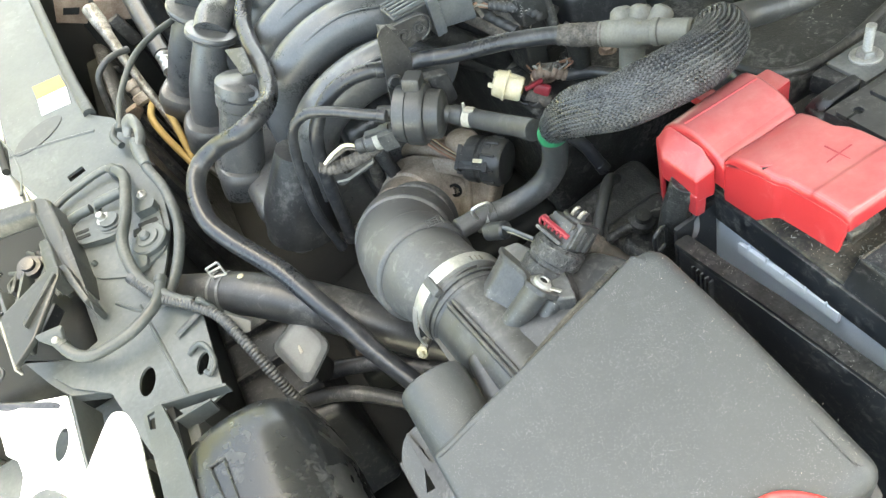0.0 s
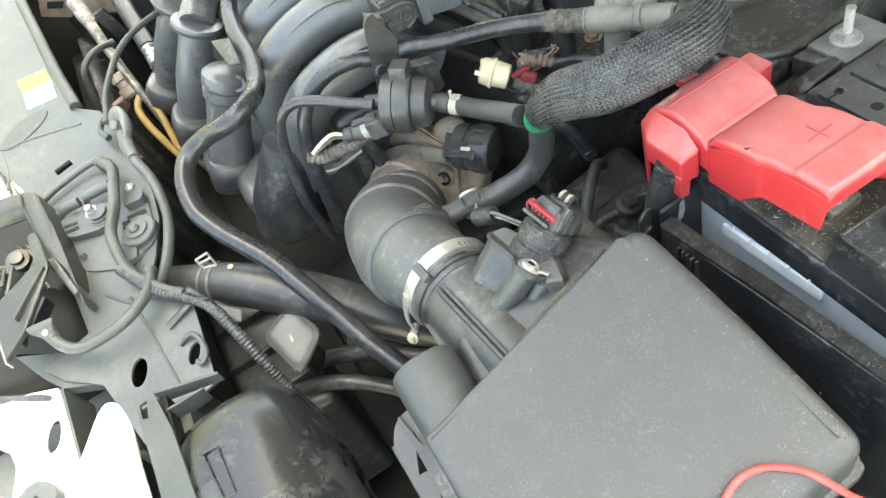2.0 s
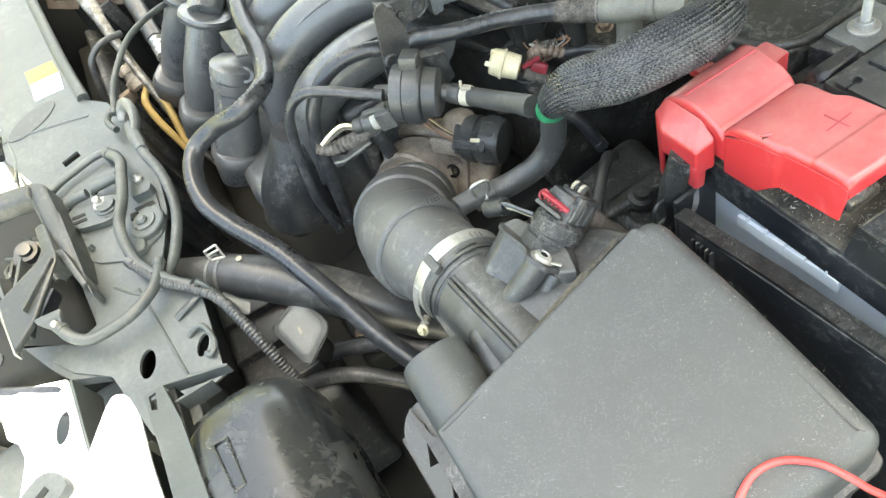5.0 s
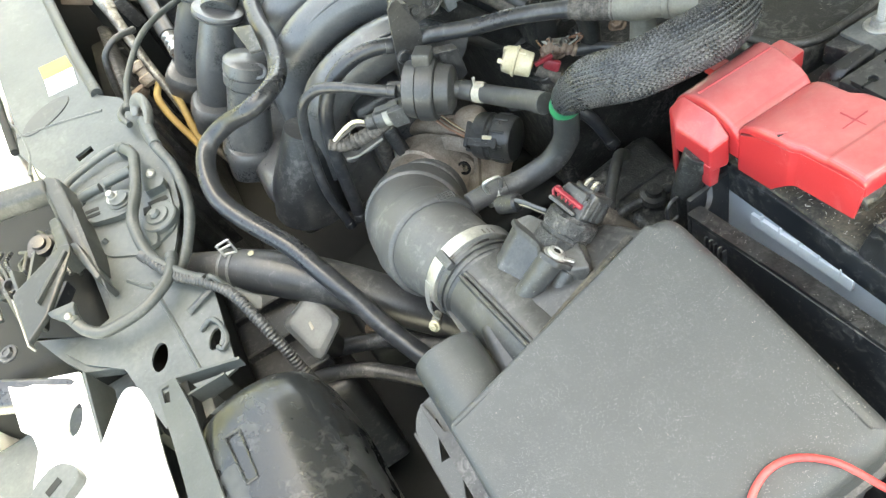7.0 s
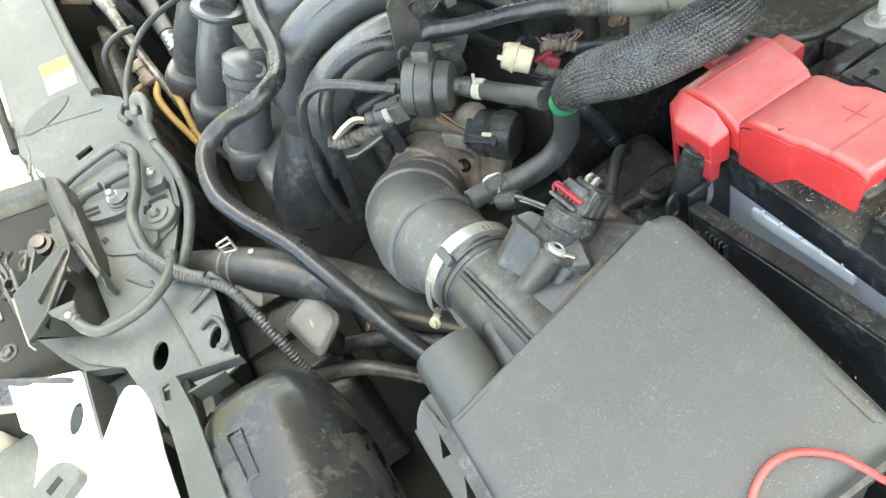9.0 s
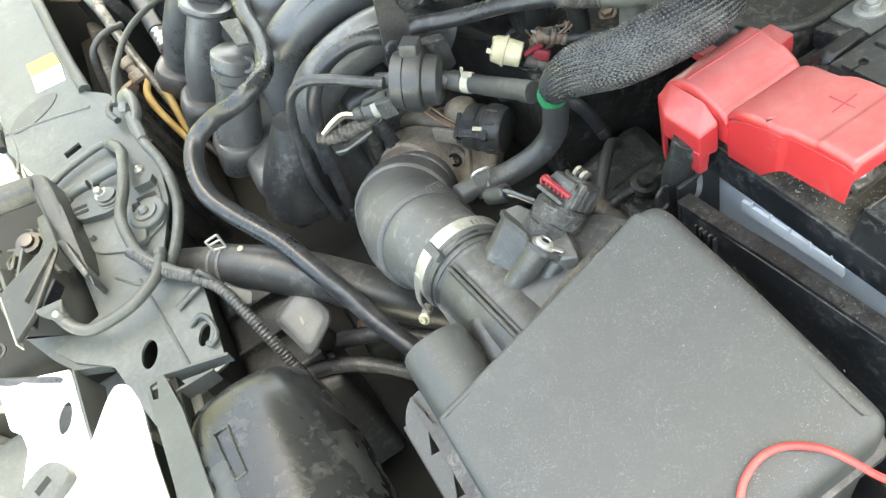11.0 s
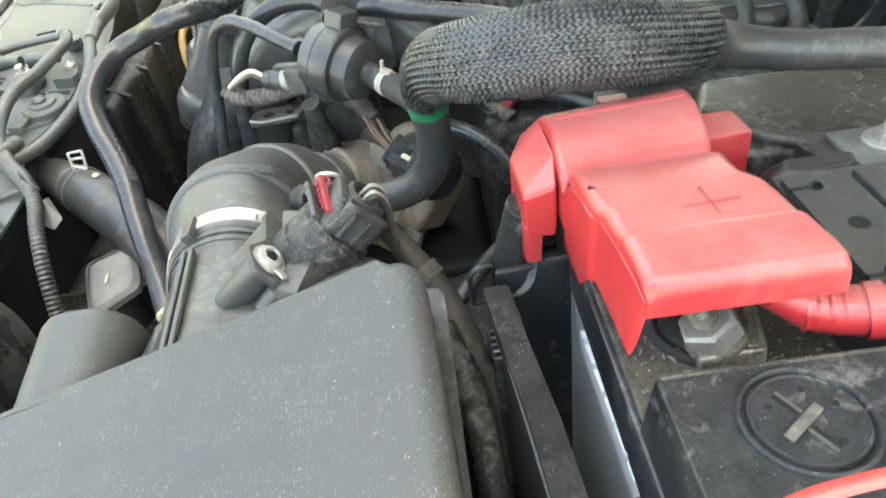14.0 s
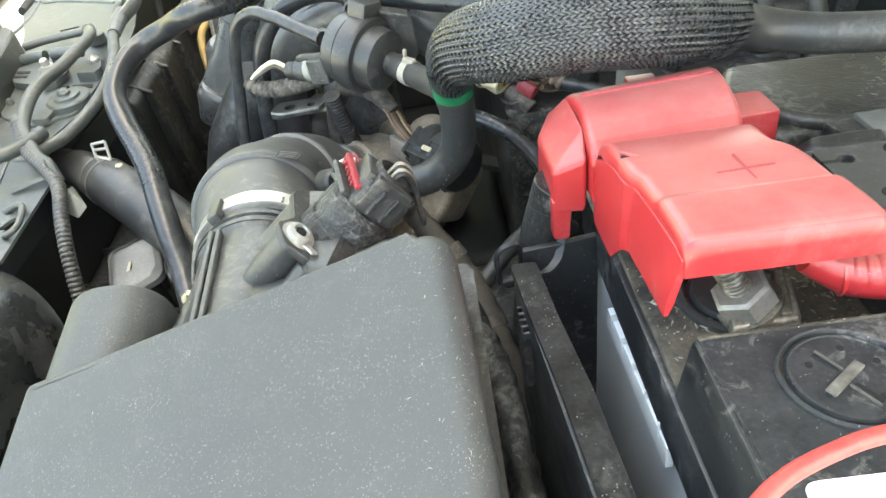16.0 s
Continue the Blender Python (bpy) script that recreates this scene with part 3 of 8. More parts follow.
part("bolt", bolt(CL + Vector((-0.0535, -0.003, -0.0175)), (-0.6, -0.6, 0.5), 0.0036, 0.0050, 0.0054), M_YZINC, clamp, "yellowed clamp screw")
part("housing", cyl(CL + Vector((-0.0440, 0.006, -0.016)), CL + Vector((-0.0530, -0.002, -0.0172)), 0.0042, 14, 0.001), M_GRIME, clamp, "dull screw housing")

# intake boot
boot = thing("intake_boot", (-0.16, 0.2, 0.74), "dusty grey-black rubber intake elbow with stepped folds", "intake boot")
B = [CL + PIPE_AX * 0.001, (-0.177, 0.103, 0.800), (-0.184, 0.135, 0.796), (-0.188, 0.172, 0.786), (-0.184, 0.210, 0.769), (-0.171, 0.241, 0.750), (-0.160, 0.258, 0.738), (-0.151, 0.270, 0.728)]
elbow = part("elbow", tube(B, [0.0395, 0.0405, 0.045, 0.047, 0.049, 0.047, 0.044, 0.041], 44, 0.004), M_BOOT, boot)
def ring(a, b, rad):
    ps = [Vector(B[a]) + (Vector(B[b]) - Vector(B[a])) * k for k in (0, 0.05, 0.13, 0.5, 0.87, 0.95, 1)]
    return tube(ps, [rad - 0.0045, rad - 0.0012, rad - 0.0003, rad, rad - 0.0003, rad - 0.0012, rad - 0.0045], 44, 0.0015)
part("fold", ring(2, 3, 0.0500), M_BOOT, boot)
part("fold", ring(4, 5, 0.0525), M_BOOT, boot)
part("end_lip", ring(6, 7, 0.0465), M_BOOT, boot)
for k in range(5):
    part("moulded_mark", obox(Vector((-0.1635 + 0.0034 * k, 0.147 + 0.0015 * (k % 2), 0.8400 - 0.0012 * k)), (0.1, 1, -0.2), (0.35, 0, 1), 0.0012, 0.0010, 0.012 - 0.002 * (k % 3), 0.0003, 1), M_PIPE, elbow)
for k in range(4):
    part("moulded_mark", obox(Vector((-0.157, 0.1415 + 0.0036 * k, 0.8395 - 0.0006 * k)), (1, 0.1, -0.3), (0.3, 0, 1), 0.0010, 0.0009, 0.012, 0.0003, 1), M_PIPE, elbow)
part("nipple", cyl((-0.14, 0.15, 0.81), (-0.105, 0.152, 0.806), 0.010), M_BOOT, boot)

# air sensor with its plug
SA = Vector((-0.116, 0.030, 0.843))
sax = Vector((0.74, 0.08, 0.62)).normalized()
sx, sy, _ = frame_of(sax)
sensor = thing("air_sensor", SA - sax * 0.012, "black air sensor with plug and red lock on the filter housing", "sensor")
PE1 = Vector((0.31, -0.92, -0.2))
PE1 = (PE1 - sax * PE1.dot(sax)).normalized()
PE2 = sax.cross(PE1)
PL = Vector((-0.128, 0.068, 0.853))


def plate(poly, lo, hi, bev):
    """A plate on the sensor's seat: outline along and across it, from lo to hi along its axis."""
    bm = bmesh.new()
    up = [bm.verts.new(PL + PE1 * u + PE2 * v + sax * hi) for u, v in poly]
    dn = [bm.verts.new(PL + PE1 * u + PE2 * v + sax * lo) for u, v in poly]
    f = bm.faces.new(up)
    bm.faces.new(dn[::-1])
    for k in range(len(poly)):
        bm.faces.new((up[k], up[(k + 1) % len(poly)], dn[(k + 1) % len(poly)], dn[k]))
    bmesh.ops.bevel(bm, geom=list(f.edges), offset=bev, segments=2, profile=0.5, affect="EDGES")
    return bm


part("mounting_plate", plate(rounded([(0.0, -0.006), (0.003, 0.014), (0.026, 0.026), (0.058, 0.023), (0.077, 0.005), (0.072, -0.012), (0.060, -0.036), (0.043, -0.036), (0.036, -0.022), (0.010, -0.017)], 0.003, 2), -0.004, 0.0, 0.001), M_BOX, sensor)
part("tower", plate(rounded([(0.002, -0.005), (0.004, 0.013), (0.026, 0.025), (0.057, 0.022), (0.075, 0.004), (0.064, -0.018), (0.012, -0.016)], 0.003, 2), -0.045, -0.0042, 0.0006), M_PIPE, sensor, "moulded mounting block")
part("saddle", hull([(-0.130, 0.066, 0.855), (-0.119, 0.062, 0.856), (-0.104, 0.020, 0.856), (-0.109, 0.002, 0.856), (-0.112, -0.011, 0.855), (-0.123, -0.004, 0.855), (-0.150, 0.060, 0.830), (-0.147, 0.014, 0.830), (-0.122, -0.013, 0.838), (-0.098, 0.012, 0.836), (-0.108, 0.060, 0.830)], 0.0016, 2), M_PIPE, sensor, "moulded saddle under the sensor")
part("body", join(lathe(SA, sax, [(0, 0.021), (0.010, 0.0205), (0.011, 0.019), (0.014, 0.019), (0.015, 0.0205), (0.026, 0.020), (0.029, 0.017)], 30)), M_SENS, sensor, "scuffed ribbed body")
PC = SA + sax * 0.029
splug = part("plug", join(obox(PC + sax * 0.008, sax, (0, 0, 1), 0.030, 0.028, 0.018, 0.004), obox(PC + sax * 0.014 + sy * 0.010, sax, (0, 0, 1), 0.022, 0.010, 0.012, 0.002), obox(PC + sax * 0.012 - sx * 0.013, sax, (0, 0, 1), 0.006, 0.022, 0.020, 0.0015)), M_BOX, sensor)
part("grommet", lathe(PC + sax * 0.016 - sy * 0.001, sax, [(0, 0.0115), (0.006, 0.0115), (0.007, 0.010), (0.006, 0.0085), (0.002, 0.0082)], 24), M_BOX, splug)
for k in range(3, 9):
    part("fin", obox(PC + sax * 0.010 + (sx * math.cos(0.5 * k + 0.9) + sy * math.sin(0.5 * k + 0.9)) * 0.0165, sax, sx * math.cos(0.5 * k + 0.9) + sy * math.sin(0.5 * k + 0.9), 0.0022, 0.004, 0.016, 0.0005, 1), M_SENS, splug)
lk0, lk1 = Vector((-0.0990, 0.043, 0.8850)), Vector((-0.0945, 0.0215, 0.8790))
slock = part("lock", obox((lk0 + lk1) / 2 + Vector((0, 0, -0.0005)), lk1 - lk0, (0.35, 0, 0.9), 0.0036, 0.0038, 0.0255, 0.0010, 2), M_LOCK, sensor, "red plug lock")
for k in range(5):
    part("lock_tooth", obox(lk0 + (lk1 - lk0) * (0.15 + 0.17 * k) + Vector((-0.0026, -0.0004, -0.0010)), lk1 - lk0, (0.35, 0, 0.9), 0.0016, 0.0030, 0.0016, 0.0003, 1), M_LOCK, slock)
part("lock_loop", tube([lk0 + Vector((-0.004, 0.000, -0.007)), lk0 + Vector((-0.002, 0.003, -0.002)), lk0 + Vector((0.003, 0.003, -0.002)), lk0 + Vector((0.004, -0.001, -0.007))], 0.0010, 8, 0.002), M_LOCK, slock)
part("lock_rail", obox((lk0 + lk1) / 2 + Vector((-0.006, 0.0, -0.004)), lk1 - lk0, (-0.5, 0, 0.8), 0.003, 0.008, 0.024, 0.001), M_BOX, sensor)
for i in range(4):
    q = PC + sax * 0.019 + sx * 0.0035 * (i - 1.5)
    part("wire", tube([q - sax * 0.004, q + sax * 0.004, q + sax * 0.009 - Vector((0, 0, 0.002)), q + sax * 0.010 + Vector((0.003, 0.004, -0.012)), q + Vector((0.012, 0.012, -0.035))], 0.0016, 8, 0.002), M_WIREW if i % 2 else M_BOX, sensor)
part("loom", tube([PC + sax * 0.018 - sy * 0.006, (-0.080, 0.062, 0.846), (-0.075, 0.076, 0.825), (-0.062, 0.066, 0.808), (-0.048, 0.052, 0.790), (-0.039, 0.034, 0.775), (-0.033, 0.014, 0.760), (-0.026, 0.000, 0.745), (-0.024, -0.03, 0.715)], [0.0050, 0.006, 0.0070, 0.0080, 0.0085, 0.0095, 0.0105, 0.0110, 0.0110], 16, 0.003, ripple=(0.013, 0.0008)), M_LOOM, sensor, "brown taped loom")
for p, q in (((-0.058, 0.062, 0.803), (-0.053, 0.057, 0.797)), ((-0.038, 0.030, 0.772), (-0.036, 0.025, 0.768))):
    part("tape_turn", tube([p, q], 0.0100, 16, 0.002), M_TAPE, sensor)
cut = thing("cut_loom", (-0.123, 0.092, 0.83), "short wire loom with blue and cream wires", "wiring loom")
part("grommet", cyl((-0.127, 0.103, 0.838), (-0.116, 0.085, 0.848), 0.0078, 20, 0.002), M_BATT, cut)
for k in range(4):
    o = Vector((0.0015 * k - 0.002, 0.0022 - 0.0015 * k, 0.0035 - 0.0023 * k))
    part("wire", tube([Vector((-0.119, 0.090, 0.846)) + o, Vector((-0.114, 0.079, 0.8495)) + o, Vector((-0.110, 0.068, 0.850)) + o * 1.2, Vector((-0.104, 0.056, 0.849)) + o], 0.0016, 8, 0.003), (M_GREYP, M_SCUFF, M_IVORY, M_BOX)[k], cut)
screw = thing("screw", SC, "bright steel screw in the sensor flange", "screw")
part("head", lathe(SC - boss_ax * 0.0005, boss_ax, [(0, 0.0088), (0.0015, 0.0088), (0.002, 0.0068), (0.0045, 0.0062), (0.0055, 0.004), (0.0035, 0.003), (0.0035, 0.0)], 28), M_ZINC, screw)
part("star_recess", lathe(SC + boss_ax * 0.0030, boss_ax, [(0, 0.0030), (0.0012, 0.0030), (0.0014, 0.0)], 6), M_DARK, screw, "dark star recess")
part("washer_rim", lathe(SC - boss_ax * 0.0008, boss_ax, [(0, 0.0098), (0.0008, 0.0100), (0.0011, 0.0090)], 28), M_GRIME, screw)
part("tag", obox(SC + Vector((0.006, -0.008, -0.003)), (0.5, -0.7, -0.1), boss_ax, 0.004, 0.0014, 0.010, 0.0004, 1), M_STEEL, screw, "bright metal tag")

# square blanking cap
plug = thing("blanking_cap", (-0.33, 0.205, 0.715), "grey square plastic cap with a pale paint mark", "cap")
capm = [Vector(p) for p in ((-0.3142, 0.2398, 0.7385), (-0.3018, 0.1945, 0.7214), (-0.3406, 0.1672, 0.7145), (-0.3563, 0.2242, 0.7317))]
cn = (capm[1] - capm[0]).cross(capm[3] - capm[0]).normalized()
cn = cn if cn.z > 0 else -cn
part("cap_plate", hull([p + (Vector((-0.328, 0.207, 0.7265)) - p) * k + cn * s for p in capm for k in (0.16, 0.0) for s in ((0.0, -0.012) if k else (-0.004, -0.009))], 0.006, 3), M_CAPGREY, plug)
part("paint_mark", hull([Vector((-0.330, 0.203, 0.7265)) + cn * 0.001 + Vector(q) for q in ((-0.002, -0.005, -0.002), (0.002, -0.004, -0.0015), (0.002, 0.005, 0.002), (-0.001, 0.004, 0.002), (0.0, 0.0, -0.004))], 0.0004, 1), M_WIREW, plug, "cream paint mark")
part("stem", cyl(Vector((-0.328, 0.205, 0.718)), (-0.325, 0.215, 0.66), 0.012), M_DARK, plug)

# ---- battery and its tray ----
battery = thing("battery", (0.11, -0.085, 0.64), "car battery with pale translucent case and dusty black top", "battery")
part("case", box(0.022, 0.197, -0.225, 0.030, 0.64, 0.836, 0.004), M_CASE, battery, "pale blue-grey translucent case")
part("lid_rim", box(0.0185, 0.200, -0.229, 0.034, 0.826, 0.853, 0.003), M_BATT, battery, "glossy black lid")
part("terminal_recess", box(0.022, 0.103, -0.113, 0.030, 0.850, 0.8555, 0.001), M_DUSTB, battery, "black plastic caked with dust")
part("top_block", hull([(0.0215, -0.1155, 0.886), (0.198, -0.1155, 0.886), (0.0215, -0.227, 0.886), (0.198, -0.227, 0.886), (0.0195, -0.110, 0.853), (0.198, -0.110, 0.853), (0.0195, -0.228, 0.853), (0.198, -0.228, 0.853)], 0.0025), M_BATT, battery)
part("block_top", prism(rounded([(0.0235, -0.1175), (0.197, -0.1175), (0.197, -0.226), (0.0235, -0.226)], 0.002, 2), flat(0.8867), 0.002, 0.0005, 1), M_TOPDUST, battery, "dusty scuffed block top")
part("dust_lip", tube([(0.0235, -0.1170, 0.8862), (0.06, -0.1170, 0.8862), (0.10, -0.1170, 0.8862)], 0.0009, 6, 0.01), M_DUSTB, battery)
part("dust_lip", tube([(0.0230, -0.1175, 0.8860), (0.0230, -0.17, 0.8860), (0.0230, -0.226, 0.8860)], 0.0007, 6, 0.01), M_TOPDUST, battery)
part("top_block", hull([(0.1045, -0.117, 0.886), (0.198, -0.117, 0.886), (0.1045, -0.012, 0.886), (0.198, -0.012, 0.886), (0.103, -0.117, 0.853), (0.199, -0.117, 0.853), (0.103, -0.009, 0.853), (0.199, -0.009, 0.853)], 0.0025), M_SCUFF, battery)
for k, cx in enumerate((0.0585, 0.105, 0.1515)):
    c = Vector((cx, -0.140, 0.8878))
    cap = part("filler_cap", lathe(c, (0, 0, 1), [(-0.003, 0.0198), (0.0, 0.0196), (0.0008, 0.0188), (0.0004, 0.0182), (-0.0010, 0.0176), (-0.0010, 0.0170), (0.0006, 0.0164), (0.0008, 0.0158), (0.0003, 0.0154), (0.0006, 0.0)], 48), M_TOPDUST, battery)
    d = Vector((math.cos(radians(36 + 20 * k)), math.sin(radians(36 + 20 * k)), 0))
    part("cross_bar", obox(c + Vector((-0.0012, -0.001, 0.0009)) - d * 0.001, d, (0, 0, 1), 0.0034, 0.0014, 0.0165, 0.0006, 2), M_CAKED, cap, "pale dusty bar")
    d = Vector((math.cos(radians(117 + 20 * k)), math.sin(radians(117 + 20 * k)), 0))
    side = Vector((d.y, -d.x, 0))
    for s in (-1, 1):
        part("slot", obox(c + d * 0.0070 * s + Vector((-0.0012, -0.001, 0.0004)), d, (0, 0, 1), 0.0016, 0.0010, 0.0085, 0.0003, 1), M_DARK, cap, "dark slot")
        part("slot_edge", obox(c + d * 0.0070 * s + side * 0.0017 * s + Vector((-0.0012, -0.001, 0.0006)), d, (0, 0, 1), 0.0010, 0.0010, 0.0095, 0.0003, 1), M_CAKED, cap)
    for a in (20, 75, 150, 215, 300):
        q = c + Vector((math.cos(radians(a)), math.sin(radians(a)), 0)) * 0.0105
        part("dimple", cyl(q - Vector((0, 0, 0.002)), q + Vector((0, 0, 0.0009)), 0.0012, 10, 0.0002), M_DARK, cap)
part("label_strip", hull([(0.0185, -0.024, 0.8075), (0.0185, -0.024, 0.8190), (0.0217, -0.024, 0.8075), (0.0217, -0.024, 0.8190), (0.0183, -0.114, 0.8160), (0.0183, -0.114, 0.8275), (0.0217, -0.114, 0.8160), (0.0217, -0.114, 0.8275)], 0.0003, 1), M_STRIP, battery, "pale level strip with small ticks")
for k in range(5):
    y = -0.034 - 0.0175 * k
    z = 0.8190 - 0.0944 * (y + 0.024)
    part("tick", hull([(x, y + s, z + h) for x in (0.0180, 0.0205) for s in (-0.0008, 0.0008) for h in (-0.004, 0.0042)], 0.0003, 1), M_STRIP, battery)
part("sticker", prism(rounded([(0.030, -0.1715), (0.135, -0.1715), (0.135, -0.224), (0.030, -0.224)], 0.004, 5), flat(0.8871), 0.0012, 0.0001, 1), M_LABEL, battery, "white sticker")
part("print_bar", box(0.038, 0.090, -0.199, -0.194, 0.8865, 0.8873, 0.0002, 1), M_BATT, battery)
part("print_bar", box(0.038, 0.115, -0.211, -0.206, 0.8865, 0.8873, 0.0002, 1), M_BATT, battery)

def keyhole_plate():
    """The black cover plate beside the terminal, with two keyhole slots."""
    out = [(0.1045, -0.0205), (0.1315, -0.0205), (0.1315, -0.098), (0.1045, -0.098)]
    holes = []
    for cy in (-0.0305, -0.0870):
        holes.append(circle(0.1145, cy, 0.0036, 14))
    return sheet(rounded(out, 0.003), holes, flat(0.8905), 0.003)
part("cover_plate", keyhole_plate(), M_SCUFF, battery, "scuffed dark grey plate with keyholes")
for cy in (-0.0310, -0.0875):
    part("slot", box(0.1043, 0.1125, cy - 0.0012, cy + 0.0006, 0.8885, 0.8909, 0.0002, 1), M_DARK, battery)
    part("well", cyl((0.1145, cy, 0.8862), (0.1145, cy, 0.8874), 0.0040, 16, 0.0002), M_DARK, battery)
# Thin near-black disc on the cover plate.
part("round_mark", cyl((0.1180, -0.058, 0.8880), (0.1180, -0.058, 0.8907), 0.0042, 20, 0.0003), M_DARK, battery, "dark round mark")
part("cover_plate", box(0.1350, 0.196, -0.112, -0.0205, 0.8855, 0.8905, 0.002), M_SCUFF, battery, "scuffed dark grey plate")
for a, b in (((0.150, -0.030), (0.190, -0.030)), ((0.150, -0.030), (0.150, -0.060))):
    part("plate_ridge", tube([(*a, 0.8906), ((a[0] + b[0]) / 2, (a[1] + b[1]) / 2, 0.8906), (*b, 0.8906)], 0.0010, 6, 0.008), M_BATT, battery)

# hold-down clamp on the battery top
hold = thing("battery_clamp", (0.165, 0.01, 0.886), "black battery hold-down bracket with zinc stud and nut", "battery clamp")
part("strap", hull([(0.112, 0.012, 0.872), (0.121, 0.006, 0.882), (0.153, 0.007, 0.882), (0.150, -0.004, 0.882), (0.115, -0.007, 0.882), (0.110, 0.000, 0.874), (0.112, 0.012, 0.855), (0.153, 0.007, 0.862), (0.150, -0.004, 0.862), (0.111, -0.006, 0.855)], 0.003, 3), M_BATT, hold)
part("strap_leg", hull([(0.113, 0.010, 0.874), (0.106, -0.004, 0.872), (0.114, -0.008, 0.876), (0.108, -0.030, 0.868), (0.1035, -0.030, 0.862), (0.105, 0.008, 0.850), (0.1035, -0.030, 0.856), (0.112, 0.008, 0.850)], 0.002, 2), M_BATT, hold)
part("bracket", hull([(0.140, 0.034, 0.873), (0.210, 0.036, 0.873), (0.210, -0.006, 0.873), (0.150, -0.010, 0.873), (0.140, 0.034, 0.855), (0.210, 0.036, 0.855), (0.210, -0.006, 0.855), (0.150, -0.010, 0.855)], 0.003), M_BATT, hold)
part("plate", box(0.154, 0.205, -0.004, 0.032, 0.873, 0.8766, 0.001), M_GREYM, hold, "dull grey zinc plate")
part("nut", bolt((0.1755, 0.016, 0.8765), (0, 0, 1), 0.0075, 0.007, 0.0115), M_ZINC, hold)
part("stud", tube([(0.1755, 0.016, 0.876), (0.1755, 0.016, 0.890), (0.1755, 0.016, 0.9045)], 0.0036, 16, ripple=(0.0015, 0.0006)), M_ZINC, hold, "threaded zinc stud")

# terminal clamp under the red cover
term = thing("terminal_clamp", (0.05, -0.09, 0.8555), "dirty steel battery terminal clamp with large nut", "terminal clamp")
part("post_ring", lathe((0.059, -0.067, 0.8552), (0, 0, 1), [(0, 0.0235), (0.0025, 0.0235), (0.003, 0.0205), (0.0012, 0.0195), (0.0012, 0.0178), (0.0042, 0.017), (0.0046, 0.0)], 40), M_SCUFF, term, "black plastic post ring")
part("clamp_block", hull([(0.0470, -0.0925, 0.8640), (0.0730, -0.0910, 0.8640), (0.0775, -0.0690, 0.8680), (0.0500, -0.0680, 0.8680), (0.0475, -0.0935, 0.8555), (0.0735, -0.0920, 0.8555), (0.0785, -0.0690, 0.8555), (0.0500, -0.0680, 0.8555)], 0.002, 2), M_GRIME, term, "dull zinc clamp block")
part("clamp_ridge", hull([(0.0650, -0.0900, 0.8655), (0.0705, -0.0898, 0.8650), (0.0695, -0.0700, 0.8705), (0.0750, -0.0700, 0.8700), (0.0645, -0.0900, 0.860), (0.0710, -0.0898, 0.860), (0.0690, -0.0700, 0.860), (0.0755, -0.0700, 0.860)], 0.0015, 2), M_GRIME, term)
nax = Vector((-0.50, 0.06, 0.86)).normalized()
NC = Vector((0.0580, -0.0815, 0.8635))
part("washer", lathe(NC, nax, [(0, 0.0125), (0.0018, 0.0125), (0.002, 0.006)], 28), M_GRIME, term)
part("nut", lathe(NC + nax * 0.0015, nax, [(0, 0.0100), (0.0008, 0.0115), (0.0088, 0.0115), (0.0100, 0.0098), (0.0100, 0.0055)], 6), M_ZINC, term)
part("bolt_thread", tube([NC + nax * k for k in (0.004, 0.012, 0.018, 0.025)], 0.0054, 18, ripple=(0.0018, 0.0008)), M_GRIME, term)

# red terminal cover
cover = thing("terminal_cover", (0.05, -0.04, 0.856), "bright red plastic battery terminal cover with moulded plus", "terminal cover")
def soft_shell(rows, r, n=5, tilt=0.0, base=None):
    """A moulded shell along y with rounded upper edges: each row is y, left x, right x and top z."""
    bm = bmesh.new()
    rings = []
    for y, xl, xr, z in rows:
        zb = min(z - 0.0006, 0.9035) if z < 0.9105 else 0.9035
        zb = min(zb, z - 0.005) if y > -0.04 else zb
        zb = base or zb
        q = min(r, (z - zb) * 0.8)
        sec = [(xl, zb)]
        sec += [(xl + q - q * math.cos(a), z - q + q * math.sin(a)) for a in (math.pi / 2 * k / n for k in range(n + 1))]
        sec += [(xr - q + q * math.sin(a), z - q + q * math.cos(a)) for a in (math.pi / 2 * k / n for k in range(n + 1))]
        sec.append((xr, zb))
        rings.append([bm.verts.new((x, y, h + (tilt * (x - xl) if h > zb else 0.0))) for x, h in sec])
    for a, b in zip(rings, rings[1:]):
        for k in range(len(a)):
            m = (k + 1) % len(a)
            bm.faces.new((a[k], a[m], b[m], b[k]))
    bm.faces.new(rings[0])
    bm.faces.new(rings[-1][::-1])
    bmesh.ops.recalc_face_normals(bm, faces=bm.faces[:])
    return bm


